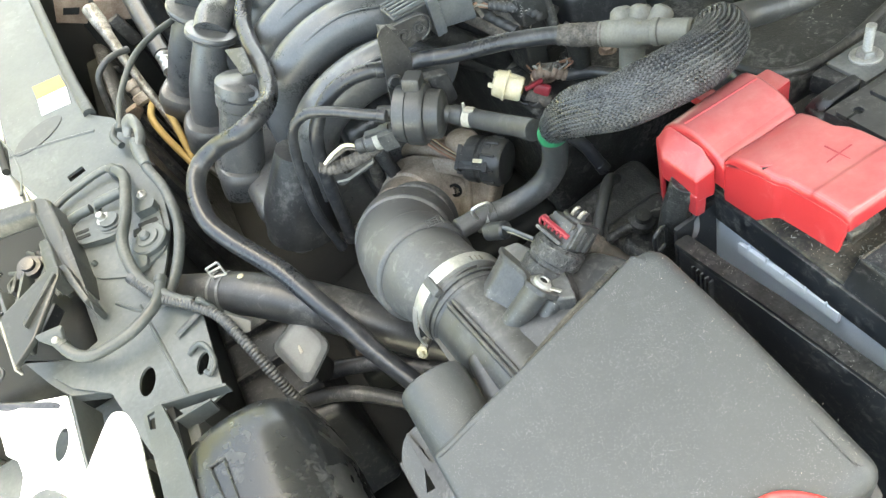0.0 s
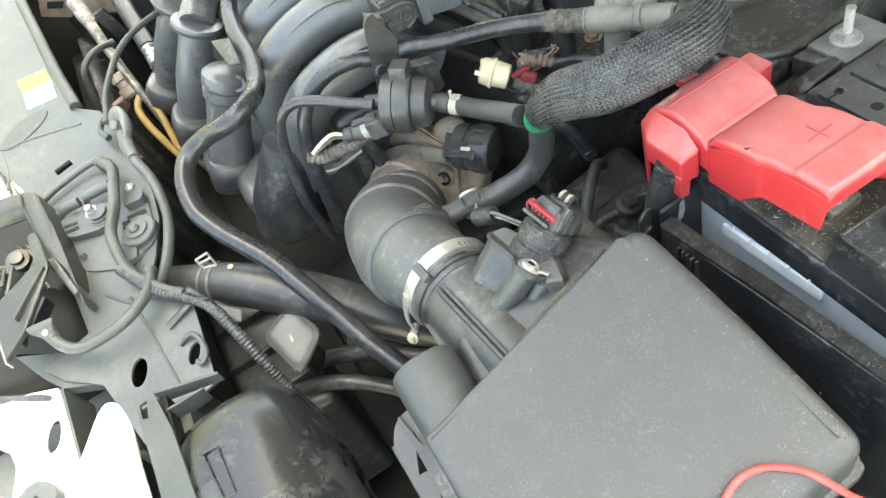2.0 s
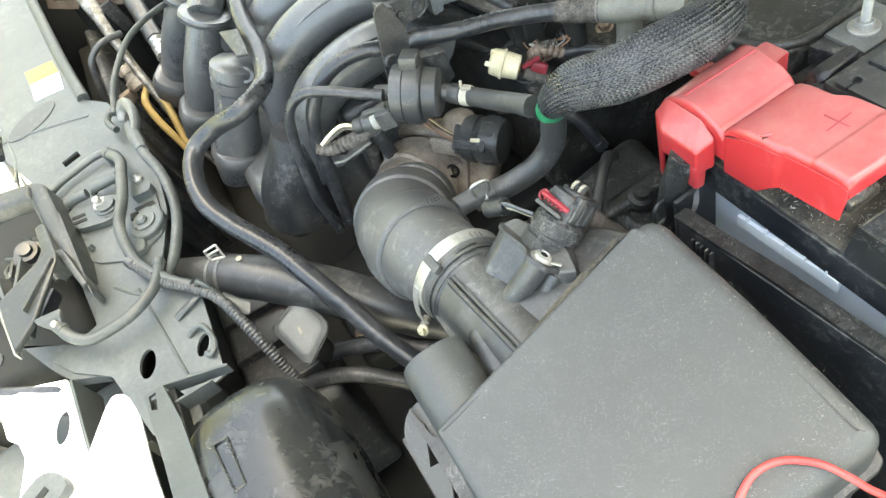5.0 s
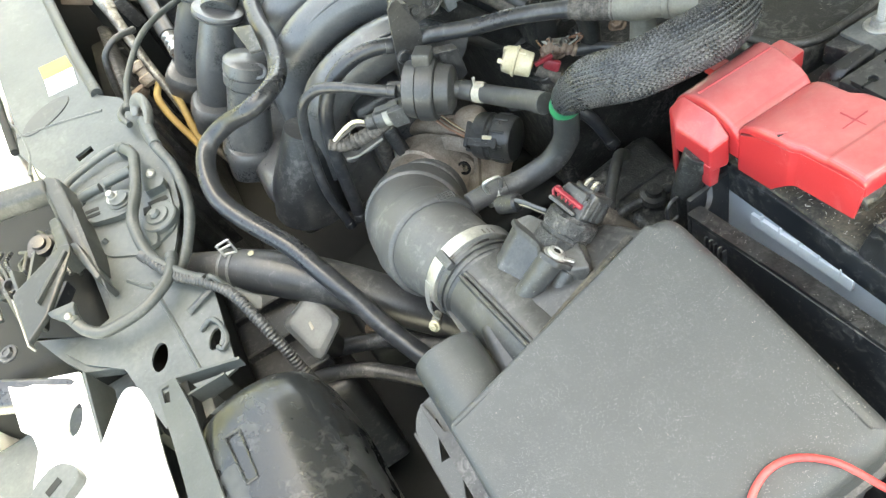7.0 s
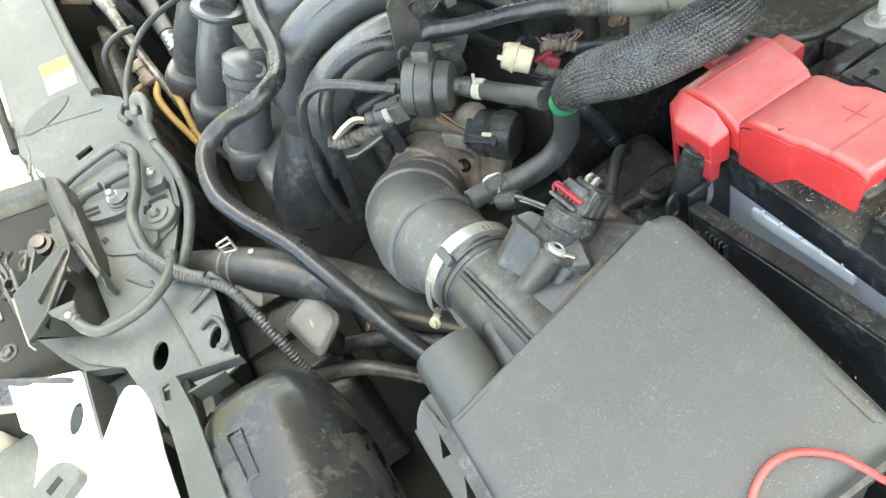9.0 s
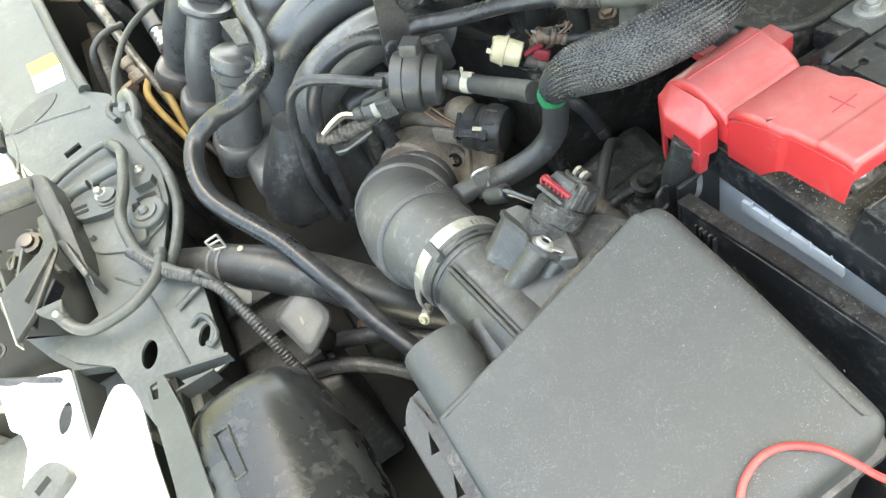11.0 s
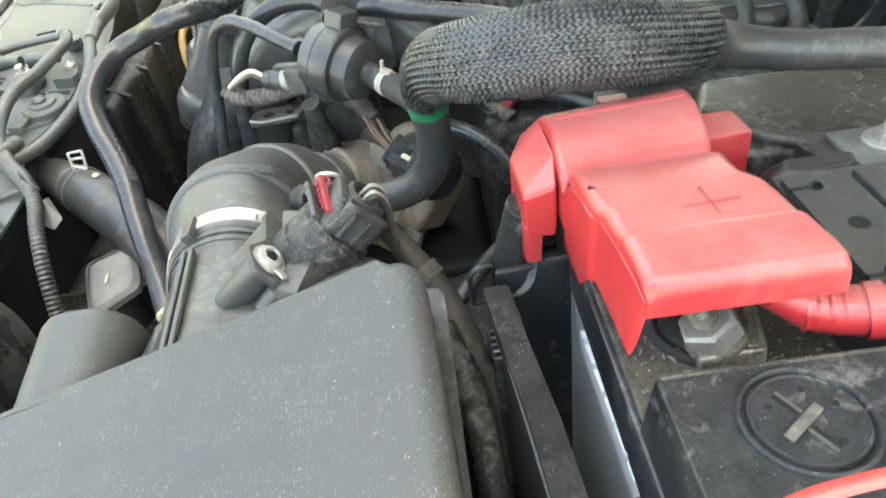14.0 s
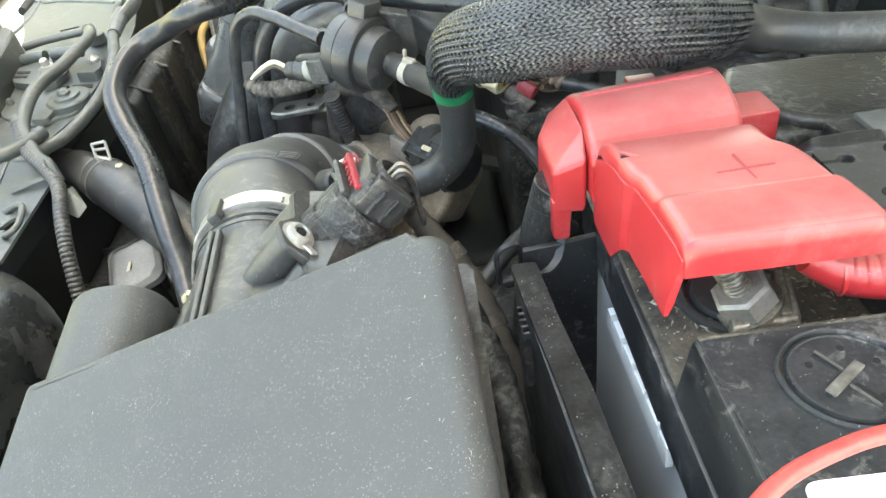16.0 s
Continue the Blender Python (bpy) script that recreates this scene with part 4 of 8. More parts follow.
SHELL = [(-0.0135, 0.0155, 0.0800, 0.9020), (-0.0180, 0.0150, 0.0790, 0.9058), (-0.0240, 0.0147, 0.0780, 0.9092), (-0.0300, 0.0145, 0.0768, 0.9115), (-0.0380, 0.0145, 0.0757, 0.9133), (-0.0460, 0.0149, 0.0756, 0.9145),
         (-0.0500, 0.0150, 0.0778, 0.9150), (-0.0535, 0.0152, 0.0798, 0.9152), (-0.0585, 0.0160, 0.0809, 0.9154), (-0.0625, 0.0182, 0.0815, 0.9155), (-0.0770, 0.0189, 0.0824, 0.9160), (-0.0790, 0.0190, 0.0826, 0.9163), (-0.0802, 0.0191, 0.0828, 0.9174), (-0.0820, 0.0192, 0.0830, 0.9179),
         (-0.0950, 0.0196, 0.0842, 0.9182), (-0.1020, 0.0198, 0.0846, 0.9180), (-0.1048, 0.0201, 0.0845, 0.9168), (-0.1064, 0.0206, 0.0842, 0.9144), (-0.1070, 0.0210, 0.0839, 0.9110), (-0.1070, 0.0212, 0.0837, 0.9045)]
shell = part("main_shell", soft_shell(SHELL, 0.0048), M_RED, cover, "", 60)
def skirt_wall(rows, thick, n=5):
    """A thin hanging wall along y: each row is y, outer x at top and bottom, top z and bottom z."""
    bm = bmesh.new()
    rings = []
    for y, xt, xb, zt, zb in rows:
        out = [(xt + (xb - xt) * k / n, zt + (zb - zt) * k / n) for k in range(n + 1)]
        ring_pts = out + [(x + thick, z) for x, z in reversed(out)]
        ring_pts[n] = (out[n][0] + thick * 0.25, out[n][1])
        ring_pts[n + 1] = (out[n][0] + thick * 0.75, out[n][1])
        rings.append([bm.verts.new((x, y, z)) for x, z in ring_pts])
    for a, b in zip(rings, rings[1:]):
        for k in range(len(a)):
            m = (k + 1) % len(a)
            bm.faces.new((a[k], a[m], b[m], b[k]))
    bm.faces.new(rings[0])
    bm.faces.new(rings[-1][::-1])
    bmesh.ops.recalc_face_normals(bm, faces=bm.faces[:])
    return bm


SKIRT = [(-0.0150, 0.0146, 0.0134, 0.897, 0.8640), (-0.0300, 0.0141, 0.0131, 0.905, 0.8655), (-0.0450, 0.0143, 0.0131, 0.909, 0.8670), (-0.0560, 0.0146, 0.0133, 0.910, 0.8785), (-0.0585, 0.0153, 0.0137, 0.910, 0.8805), (-0.0602, 0.0168, 0.0148, 0.910, 0.8812), (-0.0625, 0.0177, 0.0155, 0.910, 0.8820),
         (-0.0800, 0.0187, 0.0154, 0.911, 0.8845), (-0.1000, 0.0193, 0.0151, 0.912, 0.8868), (-0.1062, 0.0199, 0.0150, 0.910, 0.8876)]
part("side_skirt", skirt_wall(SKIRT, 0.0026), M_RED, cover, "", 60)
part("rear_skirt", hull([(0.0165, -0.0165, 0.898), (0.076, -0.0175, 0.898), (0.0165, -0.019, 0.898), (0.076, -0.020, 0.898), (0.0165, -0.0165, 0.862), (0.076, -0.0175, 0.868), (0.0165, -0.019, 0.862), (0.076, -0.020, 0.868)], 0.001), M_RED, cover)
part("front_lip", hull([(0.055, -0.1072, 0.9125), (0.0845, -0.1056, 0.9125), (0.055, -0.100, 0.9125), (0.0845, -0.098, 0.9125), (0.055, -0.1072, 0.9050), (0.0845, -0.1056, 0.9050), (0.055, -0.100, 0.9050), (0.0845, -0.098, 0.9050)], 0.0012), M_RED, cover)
part("arch_groove", tube([(0.018, 0.0290, 0.90675), (0.048, 0.0272, 0.90885), (0.078, 0.0255, 0.91095)], 0.0011, 8, 0.004), M_ENGRAVE, cover, "dusty dark red groove")
for a, sx in ((0, 0.017), (90, 0.017)):
    d = Vector((math.cos(radians(a + 3)), math.sin(radians(a + 3)), 0))
    part("plus_bar", obox((0.0553, -0.0665, 0.9155), d, (0, 0, 1), 0.0011, 0.0008, 0.021, 0.0002, 1), M_ENGRAVE, shell, "moulded plus bar")
part("notch", obox((0.0190, -0.0455, 0.9133), (0.8, -0.6, 0), (0, 0, 1), 0.0013, 0.0024, 0.0048, 0.0003, 1), M_DARK, shell)
part("notch_edge", obox((0.0206, -0.0437, 0.9142), (0.8, -0.6, 0), (0, 0, 1), 0.0016, 0.0012, 0.0075, 0.0004, 1), M_RED, shell)
# arched rear part
ARCH = [(-0.0155, 0.013, 0.077, 0.8945), (-0.0125, 0.013, 0.078, 0.8985), (-0.008, 0.013, 0.079, 0.9020), (0.000, 0.013, 0.080, 0.9050), (0.010, 0.0135, 0.081, 0.9066), (0.020, 0.014, 0.082, 0.9072), (0.030, 0.013, 0.083, 0.9063), (0.038, 0.012, 0.0835, 0.9042), (0.043, 0.010, 0.084, 0.9000), (0.0458, 0.008, 0.084, 0.8935), (0.0465, 0.008, 0.084, 0.8850)]
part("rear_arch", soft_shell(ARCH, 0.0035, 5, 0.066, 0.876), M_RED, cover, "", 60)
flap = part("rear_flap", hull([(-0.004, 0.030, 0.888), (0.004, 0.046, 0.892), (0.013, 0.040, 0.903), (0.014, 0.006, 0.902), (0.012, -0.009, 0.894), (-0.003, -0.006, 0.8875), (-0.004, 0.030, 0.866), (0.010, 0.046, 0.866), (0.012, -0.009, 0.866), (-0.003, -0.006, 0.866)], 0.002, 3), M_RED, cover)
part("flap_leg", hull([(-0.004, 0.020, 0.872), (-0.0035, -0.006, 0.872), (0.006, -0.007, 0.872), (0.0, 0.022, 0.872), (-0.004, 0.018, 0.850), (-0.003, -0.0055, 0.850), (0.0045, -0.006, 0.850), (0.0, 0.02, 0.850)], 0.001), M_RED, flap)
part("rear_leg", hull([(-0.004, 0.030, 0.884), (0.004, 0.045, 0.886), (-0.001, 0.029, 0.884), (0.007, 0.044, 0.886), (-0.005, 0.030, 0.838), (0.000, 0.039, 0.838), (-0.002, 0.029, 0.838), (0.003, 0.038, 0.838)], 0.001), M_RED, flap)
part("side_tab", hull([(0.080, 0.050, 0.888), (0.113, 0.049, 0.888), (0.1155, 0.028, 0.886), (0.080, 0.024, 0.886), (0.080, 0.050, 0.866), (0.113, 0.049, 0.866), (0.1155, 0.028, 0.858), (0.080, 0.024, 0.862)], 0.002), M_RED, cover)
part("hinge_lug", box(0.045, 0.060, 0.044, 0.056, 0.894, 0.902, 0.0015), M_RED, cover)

# battery tray side
tray = thing("battery_tray", (-0.01, -0.11, 0.60), "black plastic battery tray wall with thick rim", "battery tray")
part("side_wall", hull([(-0.014, -0.020, 0.835), (-0.010, -0.020, 0.835), (-0.008, -0.235, 0.835), (-0.002, -0.235, 0.835), (-0.016, -0.020, 0.60), (-0.010, -0.020, 0.60), (-0.010, -0.235, 0.60), (-0.002, -0.235, 0.60)], 0.001), M_BATT, tray)
part("rim", prism(rounded([(-0.0255, -0.006), (-0.0125, -0.006), (-0.0095, -0.045), (-0.004, -0.090), (0.000, -0.150), (0.006, -0.240), (-0.006, -0.240), (-0.012, -0.150), (-0.0165, -0.090), (-0.0215, -0.045)], 0.002, 2), flat(0.8395), 0.004, 0.0008, 2), M_RIM, tray, "dusty thick rim")
part("outer_wall", hull([(-0.0245, -0.010, 0.836), (-0.0215, -0.010, 0.836), (-0.019, -0.070, 0.836), (-0.0235, -0.010, 0.70), (-0.019, -0.010, 0.70), (-0.006, -0.236, 0.836), (-0.002, -0.236, 0.836), (-0.004, -0.236, 0.70), (-0.001, -0.236, 0.70)], 0.0008), M_BATT, tray, "scuffed glossy black wall")
part("far_wall", hull([(-0.018, 0.003, 0.842), (0.0195, 0.003, 0.846), (-0.018, -0.001, 0.842), (0.0195, -0.001, 0.846), (-0.018, 0.003, 0.60), (0.0195, 0.003, 0.60), (-0.018, -0.001, 0.60), (0.0195, -0.001, 0.60)], 0.0008), M_BATT, tray)
part("corner_arm", strip([(-0.016, -0.010, 0.834), (-0.008, -0.008, 0.833), (-0.001, -0.003, 0.837), (0.002, 0.002, 0.846), (0.003, 0.006, 0.852)], (1, -0.6, 0), 0.004, 0.002), M_BATT, tray)
part("clip_loop", join(*[tube([(-0.030, 0.010, 0.815), (-0.030, 0.010, 0.835), (-0.019, 0.012, 0.837), (-0.019, 0.012, 0.817), (-0.030, 0.010, 0.815)], 0.0016, 8, 0.003)]), M_BATT, tray)
for i in range(5):
    part("rib", box(-0.0255, -0.0205, -0.026 - i * 0.0045, -0.0242 - i * 0.0045, 0.800 - i * 0.002, 0.828, 0.0005, 1), M_BATT, tray)

# red cables
rc = thing("starter_cable", (0.12, -0.10, 0.875), "red corrugated cable sleeve leaving the terminal cover", "cable")
part("sleeve", tube([(0.078, -0.096, 0.888), (0.100, -0.102, 0.889), (0.13, -0.108, 0.892), (0.17, -0.112, 0.897), (0.235, -0.118, 0.90)], 0.0082, 24, ripple=(0.0040, 0.0009)), M_RED, rc)
part("boot_end", tube([(0.068, -0.092, 0.894), (0.082, -0.097, 0.888), (0.096, -0.101, 0.888)], [0.006, 0.0080, 0.0088], 24, 0.002), M_RED, rc)
part("boot_ring", tube([(0.0965, -0.1012, 0.888), (0.099, -0.102, 0.8885), (0.1015, -0.1028, 0.889)], 0.0098, 24, 0.001), M_RED, rc)
rw = thing("red_wire", (-0.09, -0.2, 0.84), "thin loose red insulated wire looping over lid and battery", "wire")
part("insulation", tube([(x, y, lid_z(x, y) + 0.0035) for x, y in ((-0.150, -0.200), (-0.136, -0.188), (-0.127, -0.182), (-0.113, -0.1785), (-0.098, -0.182), (-0.084, -0.194), (-0.077, -0.207))] + [(-0.073, -0.222, 0.836), (-0.066, -0.242, 0.850), (-0.045, -0.256, 0.874), (-0.018, -0.238, 0.893), (-0.004, -0.212, 0.900), (0.004, -0.193, 0.9045), (0.0105, -0.1865, 0.905), (0.020, -0.1805, 0.905), (0.032, -0.176, 0.905), (0.046, -0.1725, 0.9045), (0.075, -0.169, 0.902), (0.12, -0.168, 0.895), (0.16, -0.172, 0.889)], 0.0022, 14, 0.003), M_RED2, rw)

# ---- hoses ----
def hose(name, pts, r, material, label, n=18, ripple=None, category="hose", pname="tube"):
    t = thing(name, pts[len(pts) // 2], label, category)
    part(pname, tube(pts, r, n, 0.005, ripple), material, t)
    r0, r1 = (r[0], r[-1]) if isinstance(r, list) else (r, r)
    for a, b, rad in ((pts[0], pts[1], r0), (pts[-1], pts[-2], r1)):
        a, d = Vector(a), (Vector(b) - Vector(a)).normalized()
        part("end_cuff", cyl(a - d * 0.001, a + d * min(0.012, rad * 1.4), rad + 0.0006, 20, 0.0005), material, t)
    return t

hose("vacuum_hose", [(0.118, 0.462, 0.880), (0.098, 0.470, 0.897), (0.060, 0.478, 0.914), (0.025, 0.485, 0.920), (-0.047, 0.525, 0.924), (-0.10, 0.600, 0.921), (-0.132, 0.636, 0.915), (-0.168, 0.622, 0.904), (-0.195, 0.575, 0.893), (-0.206, 0.52, 0.886), (-0.209, 0.46, 0.880), (-0.219, 0.409, 0.878), (-0.236, 0.372, 0.884), (-0.264, 0.361, 0.882), (-0.296, 0.386, 0.866), (-0.324, 0.387, 0.855), (-0.339, 0.361, 0.845), (-0.342, 0.329, 0.831), (-0.332, 0.303, 0.816), (-0.320, 0.283, 0.803), (-0.303, 0.252, 0.788), (-0.293, 0.226, 0.774), (-0.283, 0.200, 0.758), (-0.273, 0.176, 0.737), (-0.262, 0.145, 0.718), (-0.24, 0.10, 0.69), (-0.20, 0.05, 0.66)],
     0.0103, M_HOSE, "long glossy black rubber hose in an S-bend", 22)
hose("thin_vacuum_hose", [(-0.137, 0.268, 0.874), (-0.157, 0.285, 0.880), (-0.178, 0.305, 0.885), (-0.199, 0.322, 0.886), (-0.217, 0.331, 0.874), (-0.228, 0.337, 0.845), (-0.237, 0.341, 0.80), (-0.243, 0.335, 0.76), (-0.24, 0.33, 0.70)],
     0.0055, M_HOSE, "thin black rubber vacuum hose from the valve", 16)
hose("vent_hose", [(-0.108, 0.316, 0.888), (-0.124, 0.321, 0.893), (-0.146, 0.327, 0.893), (-0.168, 0.331, 0.886), (-0.188, 0.332, 0.871), (-0.203, 0.333, 0.846), (-0.213, 0.337, 0.80), (-0.220, 0.342, 0.74), (-0.225, 0.345, 0.69)],
     0.0078, M_HOSE, "black rubber vent hose curving down behind the boot", 18)
hose("vent_pipe", [(-0.108, 0.316, 0.888), (-0.075, 0.295, 0.890), (-0.045, 0.277, 0.888), (0.0, 0.258, 0.884), (0.040, 0.229, 0.881), (0.058, 0.209, 0.8795), (0.068, 0.198, 0.8795)],
     [0.0082, 0.0082, 0.0082, 0.0082, 0.0085, 0.0095, 0.010], M_HOSE, "glossy black pipe running across the engine", 18)

# coolant outlet fitting
fit_t = thing("coolant_fitting", (0.09, 0.18, 0.85), "pale grey plastic coolant fitting joining the hoses", "pipe fitting")
def lobe(a, b, r):
    a, b = Vector(a), Vector(b)
    h = (b - a).length
    return lathe(a, b - a, [(0, r), (h * 0.62, r), (h * 0.85, r * 0.88), (h * 0.97, r * 0.55), (h, 0.0)], 22)
part("body", lathe((0.066, 0.201, 0.8790), (0.022, -0.030, 0.004), [(0, 0.009), (0.001, 0.0115), (0.010, 0.0120), (0.018, 0.0138), (0.034, 0.0142), (0.042, 0.012)], 28), M_FITTING, fit_t)
for a, b, r in (((0.080, 0.184, 0.880), (0.088, 0.196, 0.8985), 0.0108), ((0.088, 0.174, 0.882), (0.101, 0.182, 0.8990), 0.0112), ((0.096, 0.162, 0.884), (0.113, 0.165, 0.8970), 0.0104)):
    part("lobe", lobe(a, b, r), M_FITTING, fit_t)
for a, b in (((0.080, 0.190, 0.894), (0.090, 0.184, 0.8965)), ((0.094, 0.178, 0.895), (0.103, 0.170, 0.8945))):
    part("web", tube([a, b], 0.0035, 10, 0.003), M_FITTING, fit_t)
part("stem", cyl((0.084, 0.172, 0.883), (0.110, 0.128, 0.889), 0.0110, 24, 0.002), M_FITTING, fit_t)
part("collar", cyl((0.092, 0.158, 0.885), (0.096, 0.152, 0.886), 0.0122, 24, 0.001), M_FITTING, fit_t)
part("foot", cyl((0.09, 0.185, 0.875), (0.09, 0.20, 0.79), 0.012), M_FITTING, fit_t)
cuff = thing("pipe_cuff", (0.055, 0.213, 0.88), "frayed black cloth tape wound round the pipe end", "tape")
part("wrap", tube([(0.040, 0.229, 0.881), (0.050, 0.218, 0.880), (0.060, 0.207, 0.8795), (0.068, 0.198, 0.8795)], [0.0098, 0.0112, 0.0112, 0.0118], 18, 0.002, ripple=(0.006, 0.0007)), M_TAPE, cuff)
# braided hose
SLEEVE = [(-0.0405, 0.1165, 0.885), (-0.0400, 0.106, 0.899), (-0.031, 0.088, 0.916), (-0.010, 0.064, 0.926), (0.020, 0.053, 0.931), (0.052, 0.053, 0.929), (0.082, 0.067, 0.921), (0.103, 0.089, 0.912)]
SR = [0.0115, 0.0145, 0.019, 0.0205, 0.021, 0.021, 0.0205, 0.020]
bh = thing("braided_hose", (0.02, 0.06, 0.905), "thick coolant hose in a black braided nylon sleeve", "hose")
part("core", tube(SLEEVE, [r - 0.0014 for r in SR], 32, 0.004), M_DARK, bh)

def braid():
    """Short bent strands laid as a herringbone over the sleeve."""
    rows = sweep(SLEEVE, SR, 0.0025)
    bm = bmesh.new()
    n = 72
    def at(i, u, lift):
        i = max(0.0, min(i, len(rows) - 1.001))
        k = int(i)
        f = i - k
        p, x, y, r, _ = rows[k]
        p2, x2, y2, r2, _ = rows[k + 1]
        a = 2 * math.pi * u / n
        c, s = math.cos(a), math.sin(a)
        q = p + (x * c + y * s) * (r + lift)
        q2 = p2 + (x2 * c + y2 * s) * (r2 + lift)
        return q + (q2 - q) * f
    for i in range(0, len(rows) - 1):
        for u in range(n):
            s = 1 if u % 2 else -1
            j = i + random.uniform(-0.05, 0.05)
            uu = u + random.uniform(-0.04, 0.04)
            w = 0.29
            ends = []
            for t, lift in ((-1.0, -0.0007), (-0.55, 0.0004), (0.0, 0.0007), (0.55, 0.0004), (1.0, -0.0007)):
                cu, ci = uu + 0.60 * s * t, j + 0.78 * t
                ends.append((bm.verts.new(at(ci - w * s * 0.62, cu + w * 0.62, lift)), bm.verts.new(at(ci + w * s * 0.62, cu - w * 0.62, lift))))
            for a, b in zip(ends, ends[1:]):
                bm.faces.new((a[0], a[1], b[1], b[0]))
    return bm
part("braid", braid(), M_BRAID, bh, "woven black nylon strands", 80)["kind"] = "stuff"
part("tape", tube([(-0.0405, 0.1225, 0.8770), (-0.0405, 0.1175, 0.8835), (-0.0403, 0.1140, 0.8885)], [0.0125, 0.0128, 0.0126], 28, 0.002), M_GREEN, bh, "green tape wrap")
hose("heater_hose", [(0.088, 0.074, 0.917), (0.106, 0.092, 0.911), (0.124, 0.103, 0.901), (0.146, 0.104, 0.8945), (0.170, 0.096, 0.8925), (0.206, 0.087, 0.892), (0.26, 0.087, 0.889), (0.40, 0.11, 0.88)], [0.0140, 0.0140, 0.0130, 0.0118, 0.0112, 0.0110, 0.0110, 0.0110], M_HOSE2, "thick black rubber heater hose", 26)
silver = thing("hose_band", (0.112, 0.104, 0.915), "small pale spring clip on the heater hose", "hose clamp")
part("tab", obox((0.1135, 0.1030, 0.9195), (0.9, 0.5, -0.2), (0.1, 0.3, 1), 0.007, 0.002, 0.016, 0.0008), M_GREYF, silver)
breather = hose("breather_hose", [(-0.0403, 0.119, 0.882), (-0.0397, 0.125, 0.858), (-0.0430, 0.130, 0.834), (-0.058, 0.137, 0.814), (-0.084, 0.146, 0.803), (-0.112, 0.152, 0.802)], 0.0112, M_HOSE2, "worn grey rubber breather hose", 24)
for k in range(16):
    f = k / 15
    q = Vector((-0.0395 - 0.0335 * max(0.0, f - 0.45) ** 1.4, 0.1135 + 0.012 * f, 0.866 - 0.058 * f)) + Vector((-0.0030, 0.0, 0.0))
    part("print", obox(q, (0, 0.2, -1), (-0.3, -1, 0), 0.0010, 0.0008, 0.0012, 0.0002, 1), M_GREYF, breather, "worn white print dots")
cl2 = thing("spring_clamp", (-0.115, 0.148, 0.81), "bright spring clamp on the breather hose", "hose clamp")
part("band", tube([(-0.108, 0.151, 0.803), (-0.114, 0.153, 0.803), (-0.120, 0.154, 0.804)], 0.0125, 24, 0.002), M_ZINC, cl2)
part("ear", join(tube([(-0.120, 0.145, 0.813), (-0.122, 0.143, 0.829), (-0.108, 0.141, 0.829), (-0.107, 0.144, 0.814)], 0.0018, 8, 0.003)), M_STEEL, cl2)
hose("purge_hose", [(-0.079, 0.2445, 0.8520), (-0.068, 0.2275, 0.8505), (-0.058, 0.195, 0.8575), (-0.050, 0.165, 0.8660), (-0.0460, 0.145, 0.8715)], 0.0092, M_HOSE2, "short black rubber purge hose", 20)
cl3 = thing("spring_clamp", (-0.069, 0.231, 0.850), "pale spring clamp on the purge hose", "hose clamp")
part("band", tube([(-0.0715, 0.2335, 0.8507), (-0.0695, 0.2300, 0.8505), (-0.0672, 0.2265, 0.8507)], 0.0101, 20, 0.001), M_WIREW, cl3)
part("ear", tube([(-0.072, 0.231, 0.8602), (-0.0712, 0.2305, 0.8690)], 0.0016, 8, 0.002), M_WIREW, cl3)
part("ear", obox((-0.0690, 0.2275, 0.8612), (0.78, -0.60, -0.18), (0, 0, 1), 0.0055, 0.004, 0.010, 0.001), M_WIREW, cl3)

# ---- purge valve and its bracket ----
VC = Vector((-0.1030, 0.2635, 0.8575))
vax = Vector((0.78, -0.60, -0.18)).normalized()
valve = thing("purge_valve", VC - Vector((0, 0, 0.03)), "round black plastic purge valve", "valve")
part("body", lathe(VC - vax * 0.028, vax, [(0, 0.018), (0.003, 0.027), (0.015, 0.029), (0.0155, 0.0275), (0.0165, 0.0275), (0.017, 0.0305), (0.030, 0.031), (0.033, 0.029), (0.034, 0.025), (0.047, 0.0235), (0.050, 0.019), (0.051, 0.009), (0.064, 0.008)], 40), M_VALVE, valve)
part("nozzle", cyl(VC - vax * 0.050 + Vector((0.002, -0.012, 0.006)), VC - vax * 0.024 + Vector((0.002, -0.010, 0.006)), 0.0068, 18), M_VALVE, valve)
part("shoulder", obox(VC - vax * 0.018 + Vector((0, 0, -0.012)), vax, (0, 0, 1), 0.03, 0.026, 0.022, 0.004), M_VALVE, valve)
part("mount_tab", obox(VC + Vector((0.004, 0.006, 0.034)), vax, (0, 0.2, 1), 0.022, 0.014, 0.018, 0.003), M_PIPE, valve)
part("mount_plate", hull([(-0.084, 0.272, 0.888), (-0.064, 0.267, 0.882), (-0.062, 0.267, 0.850), (-0.078, 0.272, 0.838), (-0.084, 0.276, 0.888), (-0.064, 0.271, 0.882), (-0.062, 0.271, 0.850), (-0.078, 0.276, 0.838)], 0.0012, 2), M_BOX, valve)
part("plate_lip", hull([(-0.088, 0.268, 0.889), (-0.066, 0.263, 0.884), (-0.088, 0.277, 0.891), (-0.066, 0.272, 0.886), (-0.088, 0.268, 0.886), (-0.066, 0.263, 0.881), (-0.088, 0.277, 0.888), (-0.066, 0.272, 0.883)], 0.001, 2), M_BOX, valve)
pc = thing("valve_plug", (-0.165, 0.285, 0.835), "black electrical plug with pale wire on the purge valve", "connector")
PV = Vector((-0.82, 0.42, -0.1)).normalized()
PO = Vector((-0.134, 0.269, 0.849))
